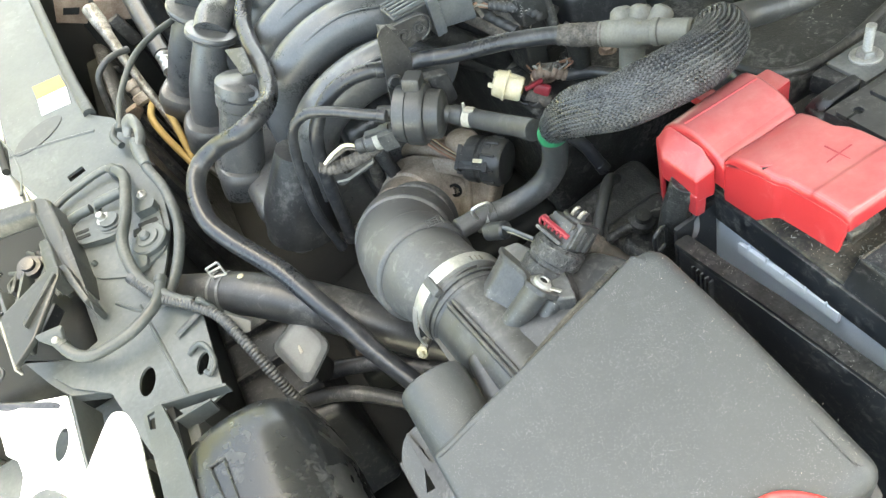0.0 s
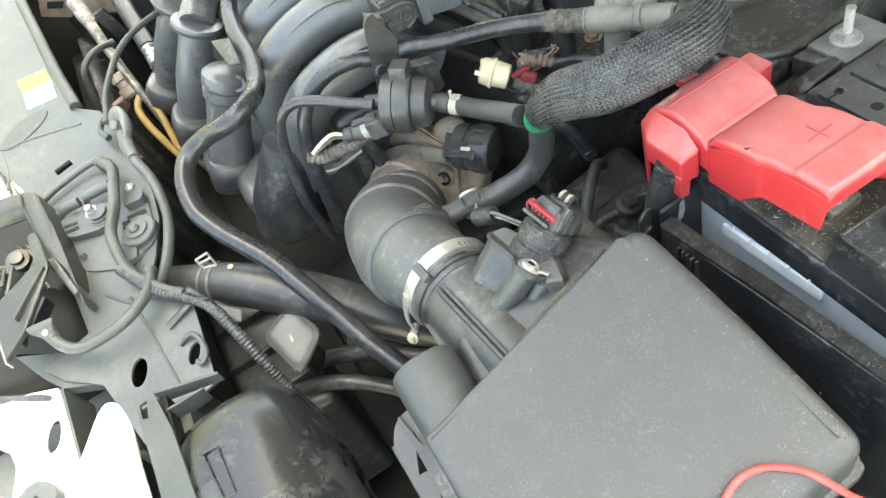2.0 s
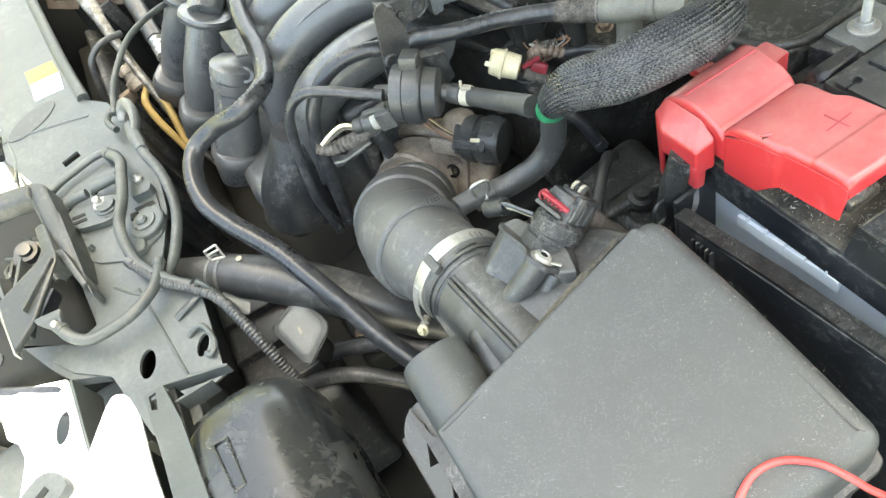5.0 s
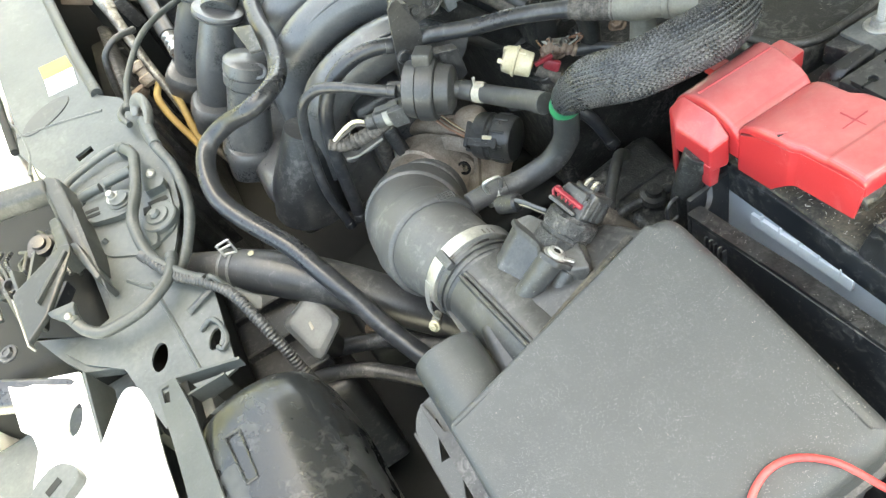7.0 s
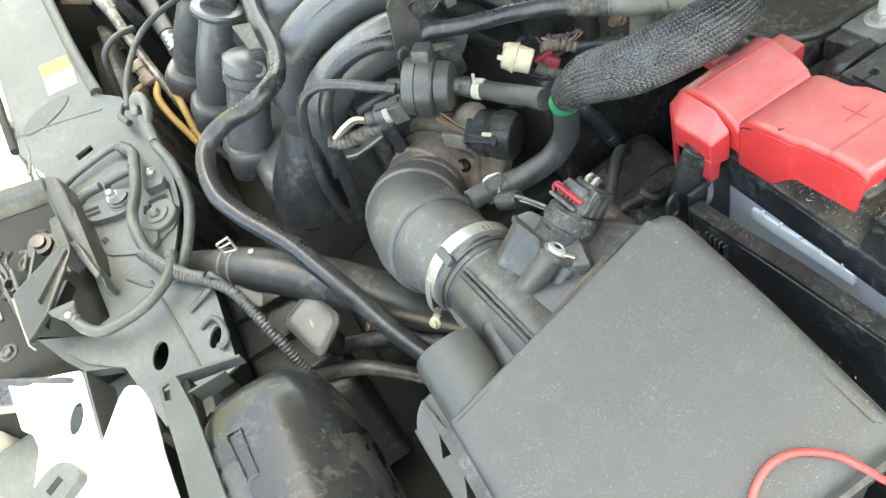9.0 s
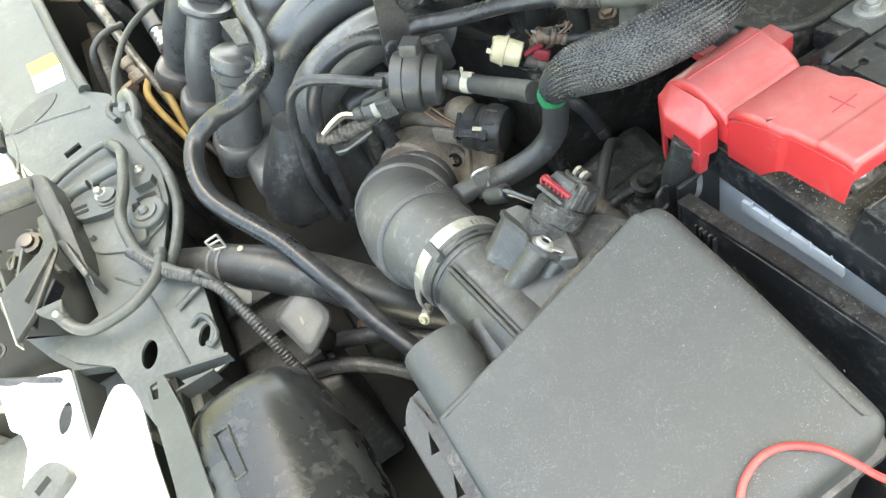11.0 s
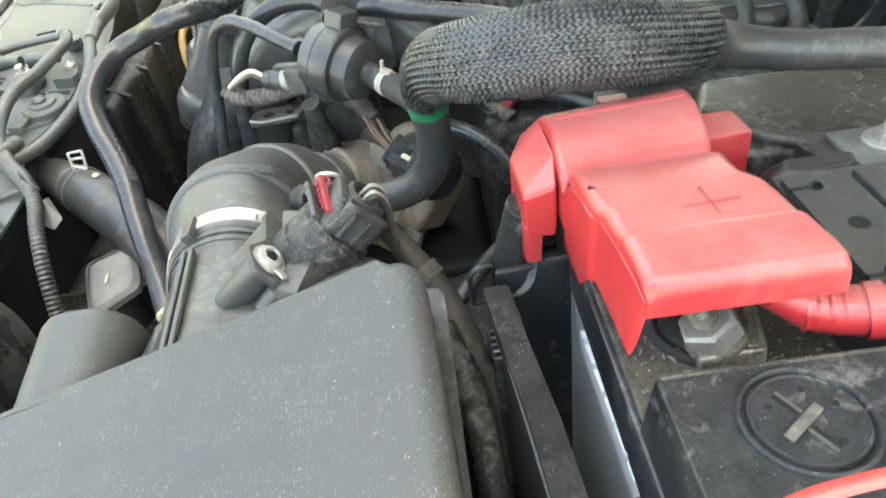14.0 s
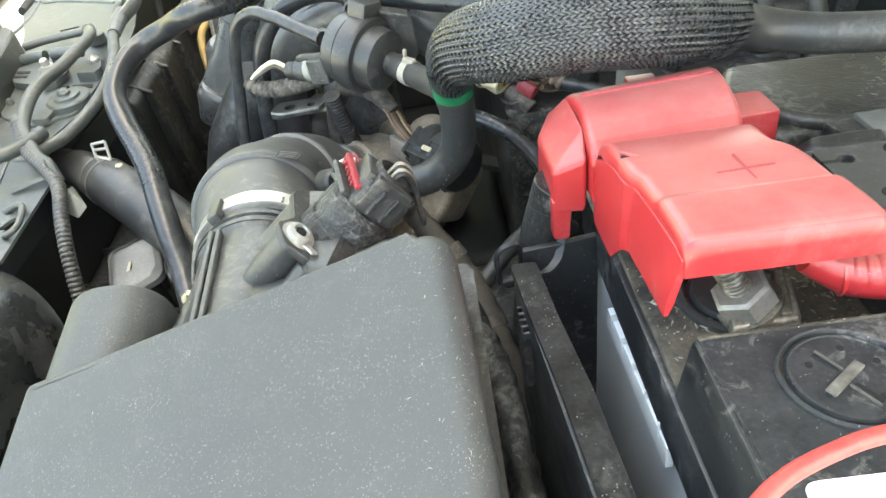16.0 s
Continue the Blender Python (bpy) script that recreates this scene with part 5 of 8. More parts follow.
part("shell", join(obox(PO + PV * 0.008, PV, (0, 0, 1), 0.020, 0.021, 0.018, 0.002), cyl(PO + PV * 0.016, PO + PV * 0.034, 0.0092, 20, 0.0015), obox(PO + PV * 0.018 + Vector((0, 0, 0.0105)), PV, (0, 0, 1), 0.008, 0.004, 0.026, 0.001)), M_PIPE, pc)
part("cream_band", cyl(PO + PV * 0.0165, PO + PV * 0.0235, 0.0098, 22, 0.0008), M_GREYF, pc, "worn cream band")
part("cable_gland", cyl(PO + PV * 0.033, PO + PV * 0.044, 0.0078, 18, 0.0015), M_BOX, pc)
for k, mt in enumerate((M_IVORY, M_TAPE)):
    o = Vector((0.0, -0.003 * k, -0.0030 * k))
    part("wire", tube([PO + PV * 0.042 + o, Vector((-0.183, 0.291, 0.8525)) + o, Vector((-0.197, 0.297, 0.8465)) + o, Vector((-0.209, 0.303, 0.8365)) + o * 0.5], 0.0020 if k == 0 else 0.0015, 12, 0.003), mt, pc, "pale wire")
part("harness", tube([(-0.216, 0.306, 0.834), (-0.205, 0.303, 0.827), (-0.190, 0.299, 0.826), (-0.174, 0.293, 0.829), (-0.158, 0.288, 0.833), (-0.140, 0.286, 0.836)], [0.0055, 0.0072, 0.0076, 0.0076, 0.0072, 0.006], 18, 0.002, ripple=(0.0055, 0.0009)), M_TAPE, pc, "taped wire loom")
lug = thing("ground_lug", (-0.182, 0.335, 0.79), "dull steel mounting tab with a bolt", "bracket")
part("tab", sheet(rounded([(-0.208, 0.314), (-0.160, 0.318), (-0.156, 0.344), (-0.206, 0.344)], 0.011), [circle(-0.190, 0.329, 0.0055, 14), circle(-0.170, 0.330, 0.0040, 12)], flat(0.795), 0.004), M_PIPE, lug)
part("tab_rim", tube([(-0.206, 0.320, 0.7955), (-0.196, 0.3145, 0.7955), (-0.178, 0.3160, 0.7955), (-0.162, 0.3185, 0.7955)], 0.0014, 8, 0.004), M_GREYF, lug, "pale worn rim")
part("conduit", tube([(-0.150, 0.330, 0.800), (-0.147, 0.338, 0.775), (-0.142, 0.350, 0.74), (-0.138, 0.362, 0.69)], 0.0085, 16, 0.002, ripple=(0.004, 0.0010)), M_BOX, lug, "black corrugated conduit")

br = thing("pipe_bracket", (-0.1, 0.315, 0.855), "black plastic bracket plate holding pipe and connector", "bracket")
part("plate", hull([(x, y, z) for x, z in ((-0.108, 0.936), (-0.103, 0.941), (-0.096, 0.942), (-0.084, 0.908), (-0.086, 0.886), (-0.100, 0.848), (-0.108, 0.832), (-0.126, 0.842)) for y in (0.2935, 0.2970)], 0.0008), M_BOX, br)
part("eyelet", lathe((-0.110, 0.2935, 0.886), (0, -1, 0.15), [(-0.002, 0.0075), (0.004, 0.0072), (0.005, 0.006), (0.002, 0.0042), (0.002, 0.0)], 20), M_SCUFF, br, "round clip eyelet")
part("web", hull([(x, y, z) for x, z in ((-0.102, 0.940), (-0.088, 0.932), (-0.088, 0.912), (-0.104, 0.920)) for y in (0.295, 0.309)], 0.0008), M_BOX, br)
part("arm", hull([(x, y, z) for x, z in ((-0.098, 0.933), (-0.062, 0.930), (-0.054, 0.925), (-0.051, 0.917), (-0.054, 0.908), (-0.062, 0.903), (-0.094, 0.901)) for y in (0.3065, 0.3105)], 0.0012), M_BOX, br)
part("arm_rim", tube([(-0.094, 0.3055, 0.9315), (-0.064, 0.3055, 0.929), (-0.0545, 0.3055, 0.924), (-0.0525, 0.3055, 0.916), (-0.056, 0.3055, 0.908), (-0.066, 0.3055, 0.9035)], 0.0016, 8, 0.003), M_SCUFF, br)
for x, z in ((-0.0815, 0.9165), (-0.0645, 0.9165)):
    part("screw", bolt((x, 0.3065, z), (0, -1, 0.15), 0.0045, 0.0045, 0.0062), M_SCUFF, br, "grimy dark screw")
part("foot", obox((-0.112, 0.303, 0.828), (0, 0, 1), (0, 1, 0), 0.024, 0.014, 0.03, 0.002), M_PANELDK, br)
gc = thing("grey_connector", (-0.04, 0.33, 0.905), "large grey ribbed electrical connector", "connector")
gsock = part("socket", box(-0.084, -0.044, 0.313, 0.350, 0.902, 0.932, 0.003), M_SCUFF, gc)
for k in range(5):
    part("rib", box(-0.082, -0.040, 0.316 + k * 0.0072, 0.3192 + k * 0.0072, 0.931, 0.9352, 0.0008, 1), M_GREYP, gsock)
part("collar", box(-0.048, -0.036, 0.309, 0.353, 0.893, 0.934, 0.002), M_GREYP, gc, "blue-grey collar")
part("window", box(-0.0655, -0.0575, 0.3095, 0.314, 0.903, 0.915, 0.001), M_DARK, gsock)
gplug = part("plug", hull([(-0.038, 0.314, 0.896), (-0.038, 0.348, 0.896), (-0.038, 0.314, 0.927), (-0.038, 0.348, 0.927), (0.000, 0.316, 0.886), (0.000, 0.344, 0.886), (0.000, 0.316, 0.911), (0.000, 0.344, 0.911)], 0.0025), M_GREYP, gc, "blue-grey plug shell")
for k in range(3):
    part("plug_rib", hull([(x, 0.318 + 0.010 * k + s, z) for x, z in ((-0.036, 0.929), (-0.004, 0.9145), (-0.036, 0.925), (-0.004, 0.910)) for s in (0, 0.003)], 0.0006, 1), M_GREYP, gplug)
part("foil", tube([(-0.001, 0.330, 0.905), (0.006, 0.332, 0.908), (0.012, 0.330, 0.902), (0.015, 0.327, 0.894)], [0.009, 0.0115, 0.010, 0.006], 9, 0.002, ripple=(0.004, 0.0012)), M_GREYF, gc, "crumpled silver foil round the wires")
for k in range(9):
    a = random.Random(70 + k)
    o = Vector((a.uniform(-0.002, 0.002), a.uniform(-0.009, 0.009), a.uniform(-0.008, 0.006)))
    part("wire", tube([Vector((0.000, 0.330, 0.898)) + o, Vector((0.009, 0.330, 0.896)) + o * 0.9, Vector((0.018, 0.322, 0.890)) + o * 0.5, Vector((0.028, 0.308, 0.886)) + o * 0.3], 0.0014, 8, 0.003), (M_COPPER, M_TAPE, M_WIREW, M_BOX, M_TAPE)[k % 5], gc)
part("taped_tail", tube([(0.018, 0.320, 0.890), (0.028, 0.307, 0.887), (0.040, 0.293, 0.884), (0.052, 0.282, 0.872)], [0.005, 0.0058, 0.0055, 0.005], 12, 0.003, ripple=(0.006, 0.0009)), M_BOX, gc, "black taped wire tail")
# ---- throttle body ----
tb = thing("throttle_body", (-0.09, 0.33, 0.66), "grimy cast aluminium throttle body with black sensor", "throttle body")
TN = Vector((-0.72, -0.58, 0.38)).normalized()
TS = Vector((0.66, -0.74, -0.1))
TS = (TS - TN * TS.dot(TN)).normalized()
TU = TN.cross(TS)
TC = Vector((-0.127, 0.335, 0.680))


def tbp(s, u, n):
    return TC + TS * s + TU * u + TN * n


part("neck_bead", lathe(tbp(-0.002, 0.018, 0.034), -TN, [(0, 0.0385), (0.001, 0.0425), (0.006, 0.0430), (0.007, 0.0390)], 40), M_ALU, tb, "brown-stained bead round the neck")
part("inlet_neck", lathe(tbp(-0.002, 0.018, 0.056), -TN, [(0, 0.034), (0.01, 0.0385), (0.03, 0.039), (0.05, 0.044), (0.056, 0.050)], 36), M_ALU, tb)
part("barrel", lathe(tbp(0, 0.010, 0.0), -TN, [(0, 0.050), (0.004, 0.053), (0.020, 0.054), (0.024, 0.050), (0.055, 0.049), (0.058, 0.056), (0.070, 0.056)], 40), M_ALU, tb)
part("flange", hull([tbp(s, u, n) for s, u in ((-0.058, 0.024), (-0.050, 0.044), (-0.030, 0.052), (0.030, 0.050), (0.048, 0.046), (0.060, 0.026), (0.060, -0.04), (-0.058, -0.04)) for n in (0.0, -0.009)], 0.003, 3), M_ALU, tb)
for s, u, r in ((-0.045, 0.033, 0.0125), (0.044, 0.033, 0.0125)):
    part("bolt_pad", cyl(tbp(s, u, -0.030), tbp(s, u, 0.004), r, 26, 0.003), M_ALU, tb)
part("bolt_ear", cyl(Vector((-0.144, 0.353, 0.733)) - TN * 0.030, Vector((-0.144, 0.353, 0.733)), 0.0125, 24, 0.003), M_ALU, tb)
part("bolt", bolt(Vector((-0.144, 0.353, 0.733)), TN, 0.0078, 0.007, 0.0105), M_ZINC, tb, "bright flange bolt")
part("bolt", bolt(tbp(-0.045, 0.033, 0.004), TN, 0.0085, 0.007, 0.0105), M_ZINC, tb, "bright flange bolt")
part("bolt", lathe(tbp(0.044, 0.033, 0.003), TN, [(0, 0.0085), (0.003, 0.0085), (0.004, 0.0065), (0.001, 0.0055), (0.001, 0.0)], 24), M_DARK, tb, "dark socket bolt")
part("shaft_housing", hull([tbp(s, u, n) for s, u, n in ((0.03, 0.062, -0.006), (0.03, 0.062, -0.045), (0.098, 0.072, -0.006), (0.098, 0.072, -0.045), (0.03, 0.0, -0.002), (0.085, 0.008, -0.002), (0.03, 0.0, -0.05), (0.085, 0.008, -0.04))], 0.008, 3), M_ALU, tb)
part("rib", hull([tbp(s, u, n) for s, u, n in ((0.055, 0.068, 0.002), (0.061, 0.069, 0.002), (0.055, 0.068, -0.04), (0.061, 0.069, -0.04), (0.058, -0.02, 0.006), (0.064, -0.02, 0.006), (0.058, -0.02, -0.04), (0.064, -0.02, -0.04))], 0.0015), M_ALU, tb)
part("stop_plate", obox(tbp(0.088, 0.004, 0.004), TN, TU, 0.022, 0.020, 0.006, 0.0015), M_STEEL, tb, "bright steel stop plate")
part("top_ridge", tube([tbp(-0.06, 0.050, -0.030), tbp(-0.02, 0.068, -0.022), tbp(0.03, 0.066, -0.022)], [0.008, 0.010, 0.009], 16, 0.005), M_ALU, tb)


tps = part("sensor_cap", lathe((-0.066, 0.292, 0.752), TS, [(0, 0.016), (0.001, 0.0245), (0.006, 0.0262), (0.016, 0.0265), (0.018, 0.0245), (0.022, 0.0245), (0.024, 0.0265), (0.042, 0.0260), (0.046, 0.0235), (0.0475, 0.018), (0.0465, 0.0)], 36), M_PIPE, tb, "round black throttle sensor cap")
for k in range(10):
    a = radians(18 + 36 * k)
    d = TU * math.cos(a) + TN * math.sin(a)
    part("cap_rib", obox(Vector((-0.066, 0.292, 0.752)) + TS * 0.032 + d * 0.0265, TS, d, 0.003, 0.002, 0.016, 0.0006, 1), M_PIPE, tps)
PLX = Vector((0.62, -0.74, -0.02)).normalized()
PLC = Vector((-0.0665, 0.2735, 0.7615))
PLN = Vector((-0.38, -0.33, 0.86)).normalized()
part("plug", join(obox(PLC, PLX, PLN, 0.026, 0.016, 0.038, 0.002), obox(PLC + PLN * 0.008 - PLX * 0.004, PLX, PLN, 0.010, 0.006, 0.026, 0.001), obox(PLC - Vector((0.006, 0.005, 0.012)), PLX, PLN, 0.007, 0.008, 0.042, 0.0015), obox(PLC + PLX * 0.017, PLX, PLN, 0.031, 0.020, 0.006, 0.0015), obox(PLC - PLX * 0.017, PLX, PLN, 0.029, 0.018, 0.005, 0.0015)), M_BOX, tps, "black plug shell")
part("mark", obox(PLC + PLX * 0.008 + PLN * 0.0085 - Vector((0.003, 0.003, 0)), PLX, PLN, 0.0045, 0.0022, 0.011, 0.0008), M_IVORY, tps, "cream paint mark")
for k in range(6):
    o = Vector((-0.0065 + 0.0022 * k, -0.004 + 0.0022 * k, 0.004 - 0.0018 * k))
    part("lead", tube([PLC - PLX * 0.018 + o * 0.8, Vector((-0.088, 0.300, 0.774)) + o, Vector((-0.094, 0.314, 0.782)) + o, Vector((-0.105, 0.325, 0.793)) + o * 0.6], 0.0016, 8, 0.003), (M_COPPER, M_WIREW, M_COPPER, M_TAPE, M_IVORY, M_COPPER)[k], tb, "brown and cream wires")
part("loom", tube([(-0.094, 0.314, 0.784), (-0.106, 0.325, 0.797), (-0.122, 0.334, 0.804), (-0.142, 0.346, 0.797), (-0.156, 0.36, 0.765), (-0.160, 0.37, 0.72)], [0.0075, 0.0095, 0.010, 0.009, 0.0085, 0.0085], 16, 0.004, ripple=(0.009, 0.0008)), M_TAPE, tb, "brown cloth-taped loom")
part("cast_dome", lathe((-0.064, 0.312, 0.738), (0.05, -0.1, 1), [(0, 0.022), (0.020, 0.0215), (0.029, 0.0185), (0.034, 0.012), (0.036, 0.0)], 32), M_ALU, tb)
part("cast_rib", obox((-0.088, 0.292, 0.752), (0.5, -0.8, 0.0), (0, 0.2, 1), 0.007, 0.020, 0.050, 0.003), M_ALU, tb)
stay = thing("support_stay", (0.0, 0.357, 0.66), "dark steel stay with a pale worn edge", "bracket")
part("plate", obox((0.002, 0.357, 0.688), (1, -0.35, -0.2), (0, 0.2, 1), 0.03, 0.006, 0.06, 0.001), M_PANELDK, stay)
part("edge", obox((0.028, 0.342, 0.690), (1, -0.35, -0.2), (0, 0.2, 1), 0.026, 0.009, 0.004, 0.001), M_ZINC, stay, "pale worn edge")
hose("gearbox_cable", [(-0.035, 0.248, 0.802), (-0.020, 0.231, 0.804), (-0.004, 0.215, 0.801), (0.012, 0.203, 0.790), (0.024, 0.192, 0.773), (0.035, 0.18, 0.74)], 0.0066, M_HOSE, "black control cable under the sleeve", 14)

# white and red connector pair behind the valve
wc = thing("ivory_connector", (-0.005, 0.305, 0.80), "ivory electrical connector with red clip", "connector")
cax = Vector((0.60, -0.60, -0.35)).normalized()
ORG = Vector((-0.003, 0.273, 0.823)) - cax * 0.019
part("shell", lathe(ORG, cax, [(0, 0.009), (0.002, 0.0135), (0.012, 0.0148), (0.0125, 0.0160), (0.015, 0.0160), (0.0155, 0.0138), (0.030, 0.0128), (0.0315, 0.0116), (0.0315, 0.0092), (0.026, 0.0082), (0.026, 0.0)], 28), M_IVORY, wc)
part("tip", obox(ORG + cax * 0.004 + Vector((-0.0095, -0.006, 0.006)), cax, (-0.6, -0.5, 0.6), 0.005, 0.004, 0.006, 0.001), M_IVORY, wc)
part("key_rib", obox(ORG + cax * 0.016 + Vector((0, 0, 0.0125)), cax, (0, 0, 1), 0.005, 0.005, 0.024, 0.001), M_IVORY, wc)
part("pin_core", cyl(ORG + cax * 0.022, ORG + cax * 0.0325, 0.0048, 14), M_YEL, wc, "dull yellow core")
part("clip", obox(ORG + cax * 0.050 + Vector((0.004, 0.0, 0.004)), cax, (0.4, 0, 1), 0.008, 0.012, 0.018, 0.003), M_LOCK, wc, "dark red connector clip")
part("clip_tongue", obox(ORG + cax * 0.043 + Vector((0.002, -0.002, 0.010)), (0.9, -0.3, 0.2), (0.4, 0, 1), 0.005, 0.004, 0.020, 0.001), M_LOCK, wc)
part("sleeve", cyl(ORG + cax * 0.036 - Vector((0, 0, 0.004)), ORG + cax * 0.060 - Vector((0, 0, 0.008)), 0.0066), M_TAPE, wc)
part("stub", cyl((0.012, 0.256, 0.806), (0.026, 0.250, 0.77), 0.008), M_BOX, wc)
inj = thing("temperature_sender", (0.05, 0.27, 0.80), "corroded coolant sender wrapped in frayed tape", "sensor")
part("wrap", tube([(0.024, 0.272, 0.818), (0.032, 0.265, 0.824), (0.042, 0.258, 0.822), (0.052, 0.250, 0.815)], [0.006, 0.0088, 0.0082, 0.006], 12, 0.003, ripple=(0.006, 0.0012)), M_RUST, inj)
part("body", cyl((0.030, 0.268, 0.818), (0.018, 0.288, 0.78), 0.008), M_RUST, inj)
part("crimp", obox((0.036, 0.262, 0.829), (0.5, -0.8, 0.2), (0, 0, 1), 0.010, 0.006, 0.014, 0.001), M_GRIME, inj, "bright bent metal tab")
for k in range(14):
    a = random.Random(40 + k)
    c = Vector((0.026 + 0.002 * k, 0.271 - 0.0016 * k, 0.824))
    q = [c + Vector((a.uniform(-0.008, 0.008), a.uniform(-0.008, 0.008), a.uniform(0.0, 0.012))) for _ in range(3)]
    part("fray", tube([c] + q, 0.0010, 6, 0.002), (M_COPPER, M_TAPE, M_GREYF)[k % 3], inj)
part("lead", tube([(0.050, 0.252, 0.816), (0.075, 0.238, 0.812), (0.105, 0.20, 0.806), (0.13, 0.17, 0.80)], 0.0062, 14, 0.005), M_HOSE, inj)

# ---- intake manifold ----
man = thing("intake_manifold", (-0.2, 0.55, 0.62), "black plastic intake manifold with arched runners", "intake manifold")
for k, (y, drop) in enumerate(((0.388, 0.020), (0.468, 0.0), (0.552, 0.0), (0.636, 0.0))):
    path = [(-0.216, y + 0.004, 0.74), (-0.214, y + 0.004, 0.79 - drop), (-0.205, y, 0.825 - drop), (-0.183, y - 0.006, 0.857 - drop), (-0.148, y - 0.014, 0.876 - drop), (-0.105, y - 0.024, 0.885 - drop), (-0.065, y - 0.034, 0.877 - drop), (-0.035, y - 0.042, 0.855 - drop)]
    run = part("runner", tube(path, [0.027, 0.027, 0.027, 0.0275, 0.028, 0.028, 0.028, 0.027], 30, 0.006), M_MAN, man)
    part("runner_seam", tube([Vector(p) + Vector((0, -0.020, 0.0215)) for p in path[3:7]], 0.0020, 8, 0.008), M_MAN, run)
    # Dark tube between runners, its colour standing in for the gap's shade.
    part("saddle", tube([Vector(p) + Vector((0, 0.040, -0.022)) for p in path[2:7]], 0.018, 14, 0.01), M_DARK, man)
COLUMNS = [((-0.300, 0.505, 0.748), (0.060, -0.002, 0.108), 0), ((-0.315, 0.630, 0.756), (0.075, -0.014, 0.120), 1), ((-0.326, 0.742, 0.762), (0.080, -0.052, 0.124), 1)]
for b, ax_c, piped in COLUMNS:
    b, ax_c = Vector(b), Vector(ax_c)
    h = ax_c.length
    part("column_foot", lathe(b - ax_c.normalized() * 0.012, ax_c, [(-0.02, 0.028), (0, 0.034), (0.010, 0.0375), (0.018, 0.037), (0.023, 0.034), (0.026, 0.026)], 40, squash=0.85, power=3.0), M_MAN, man)
    prof = (0.0205, 0.0245, 0.0262, 0.0235, 0.0215) if piped else (0.031, 0.0285, 0.0262, 0.0265, 0.028)
    part("column", lathe(b, ax_c, [(f * h, r) for f, r in zip((0, 0.25, 0.5, 0.78, 1), prof)], 32), M_MAN, man)
    if piped:
        part("column_flange", lathe(b + ax_c * 0.95, ax_c, [(0, 0.024), (0.002, 0.0315), (0.005, 0.033), (0.0055, 0.031), (0.008, 0.031), (0.0085, 0.033), (0.012, 0.032), (0.013, 0.024)], 34), M_MAN, man)
        e = b + ax_c
        part("upper_pipe", tube([e, e + Vector((0.014, 0.020, 0.008)), e + Vector((0.032, 0.052, 0.002)), e + Vector((0.05, 0.085, -0.01))], 0.0225, 24, 0.005), M_MAN, man)
    else:
        part("column_head", lathe(b + ax_c * 0.74, ax_c, [(0, 0.026), (0.004, 0.0295), (0.016, 0.0300), (0.017, 0.0275), (0.020, 0.0275), (0.021, 0.0305), (0.033, 0.030), (0.038, 0.024), (0.039, 0.0)], 26), M_MAN, man)
        part("head_boss", lathe(b + ax_c * 0.98 + Vector((0.006, -0.022, -0.006)), (-0.2, -0.7, 0.6), [(0, 0.010), (0.007, 0.0095), (0.008, 0.006), (0.004, 0.005), (0.004, 0.0)], 20), M_MAN, man)
    part("strap", hull([b + ax_c * 0.80 + Vector(q) for q in ((0.01, -0.016, 0.0), (0.01, 0.016, 0.0), (0.05, -0.012, -0.01), (0.05, 0.014, -0.01), (0.01, -0.016, -0.05), (0.01, 0.016, -0.05), (0.06, -0.012, -0.06), (0.06, 0.014, -0.06))], 0.004), M_MAN, man)
part("shoulder", tube([(-0.268, 0.402, 0.700), (-0.258, 0.400, 0.735), (-0.242, 0.397, 0.770), (-0.224, 0.395, 0.805)], [0.046, 0.042, 0.034, 0.027], 30, 0.006), M_SCUFF, man)
part("plenum", hull([(-0.31, 0.40, 0.75), (-0.31, 0.80, 0.75), (-0.17, 0.40, 0.75), (-0.17, 0.80, 0.75), (-0.30, 0.41, 0.64), (-0.30, 0.80, 0.64), (-0.15, 0.41, 0.64), (-0.15, 0.80, 0.64)], 0.02, 3), M_MAN, man)
part("bolt", bolt((-0.220, 0.490, 0.868), (0.5, -0.4, 0.7), 0.006, 0.005), M_ZINC, man)
part("hose_strap", hull([(-0.236, 0.520, 0.893), (-0.216, 0.490, 0.899), (-0.221, 0.440, 0.892), (-0.234, 0.455, 0.889), (-0.236, 0.520, 0.889), (-0.216, 0.490, 0.895), (-0.221, 0.440, 0.888), (-0.234, 0.455, 0.885)], 0.0012), M_BOX, man, "flat black hose strap")
part("neck", hull([(-0.17, 0.39, 0.79), (-0.10, 0.385, 0.79), (-0.17, 0.45, 0.82), (-0.10, 0.45, 0.82), (-0.17, 0.39, 0.66), (-0.09, 0.385, 0.66), (-0.17, 0.45, 0.66), (-0.09, 0.45, 0.66)], 0.01, 2), M_MAN, man)

# ---- cylinder head, cover, coil and leads ----
head = thing("cylinder_head", (0.13, 0.5, 0.55), "dusty dark engine block and cylinder head", "engine")
part("block", hull([(0.0, 0.24, 0.80), (0.25, 0.24, 0.80), (0.0, 0.95, 0.80), (0.25, 0.95, 0.80), (0.0, 0.22, 0.45), (0.25, 0.22, 0.45), (0.0, 0.95, 0.45), (0.25, 0.95, 0.45)], 0.01), M_HEAD, head)
CROWN = [(0.074, 0.80), (0.082, 0.845), (0.092, 0.868), (0.106, 0.882), (0.124, 0.890), (0.142, 0.892), (0.160, 0.888), (0.178, 0.876), (0.190, 0.852), (0.198, 0.80)]
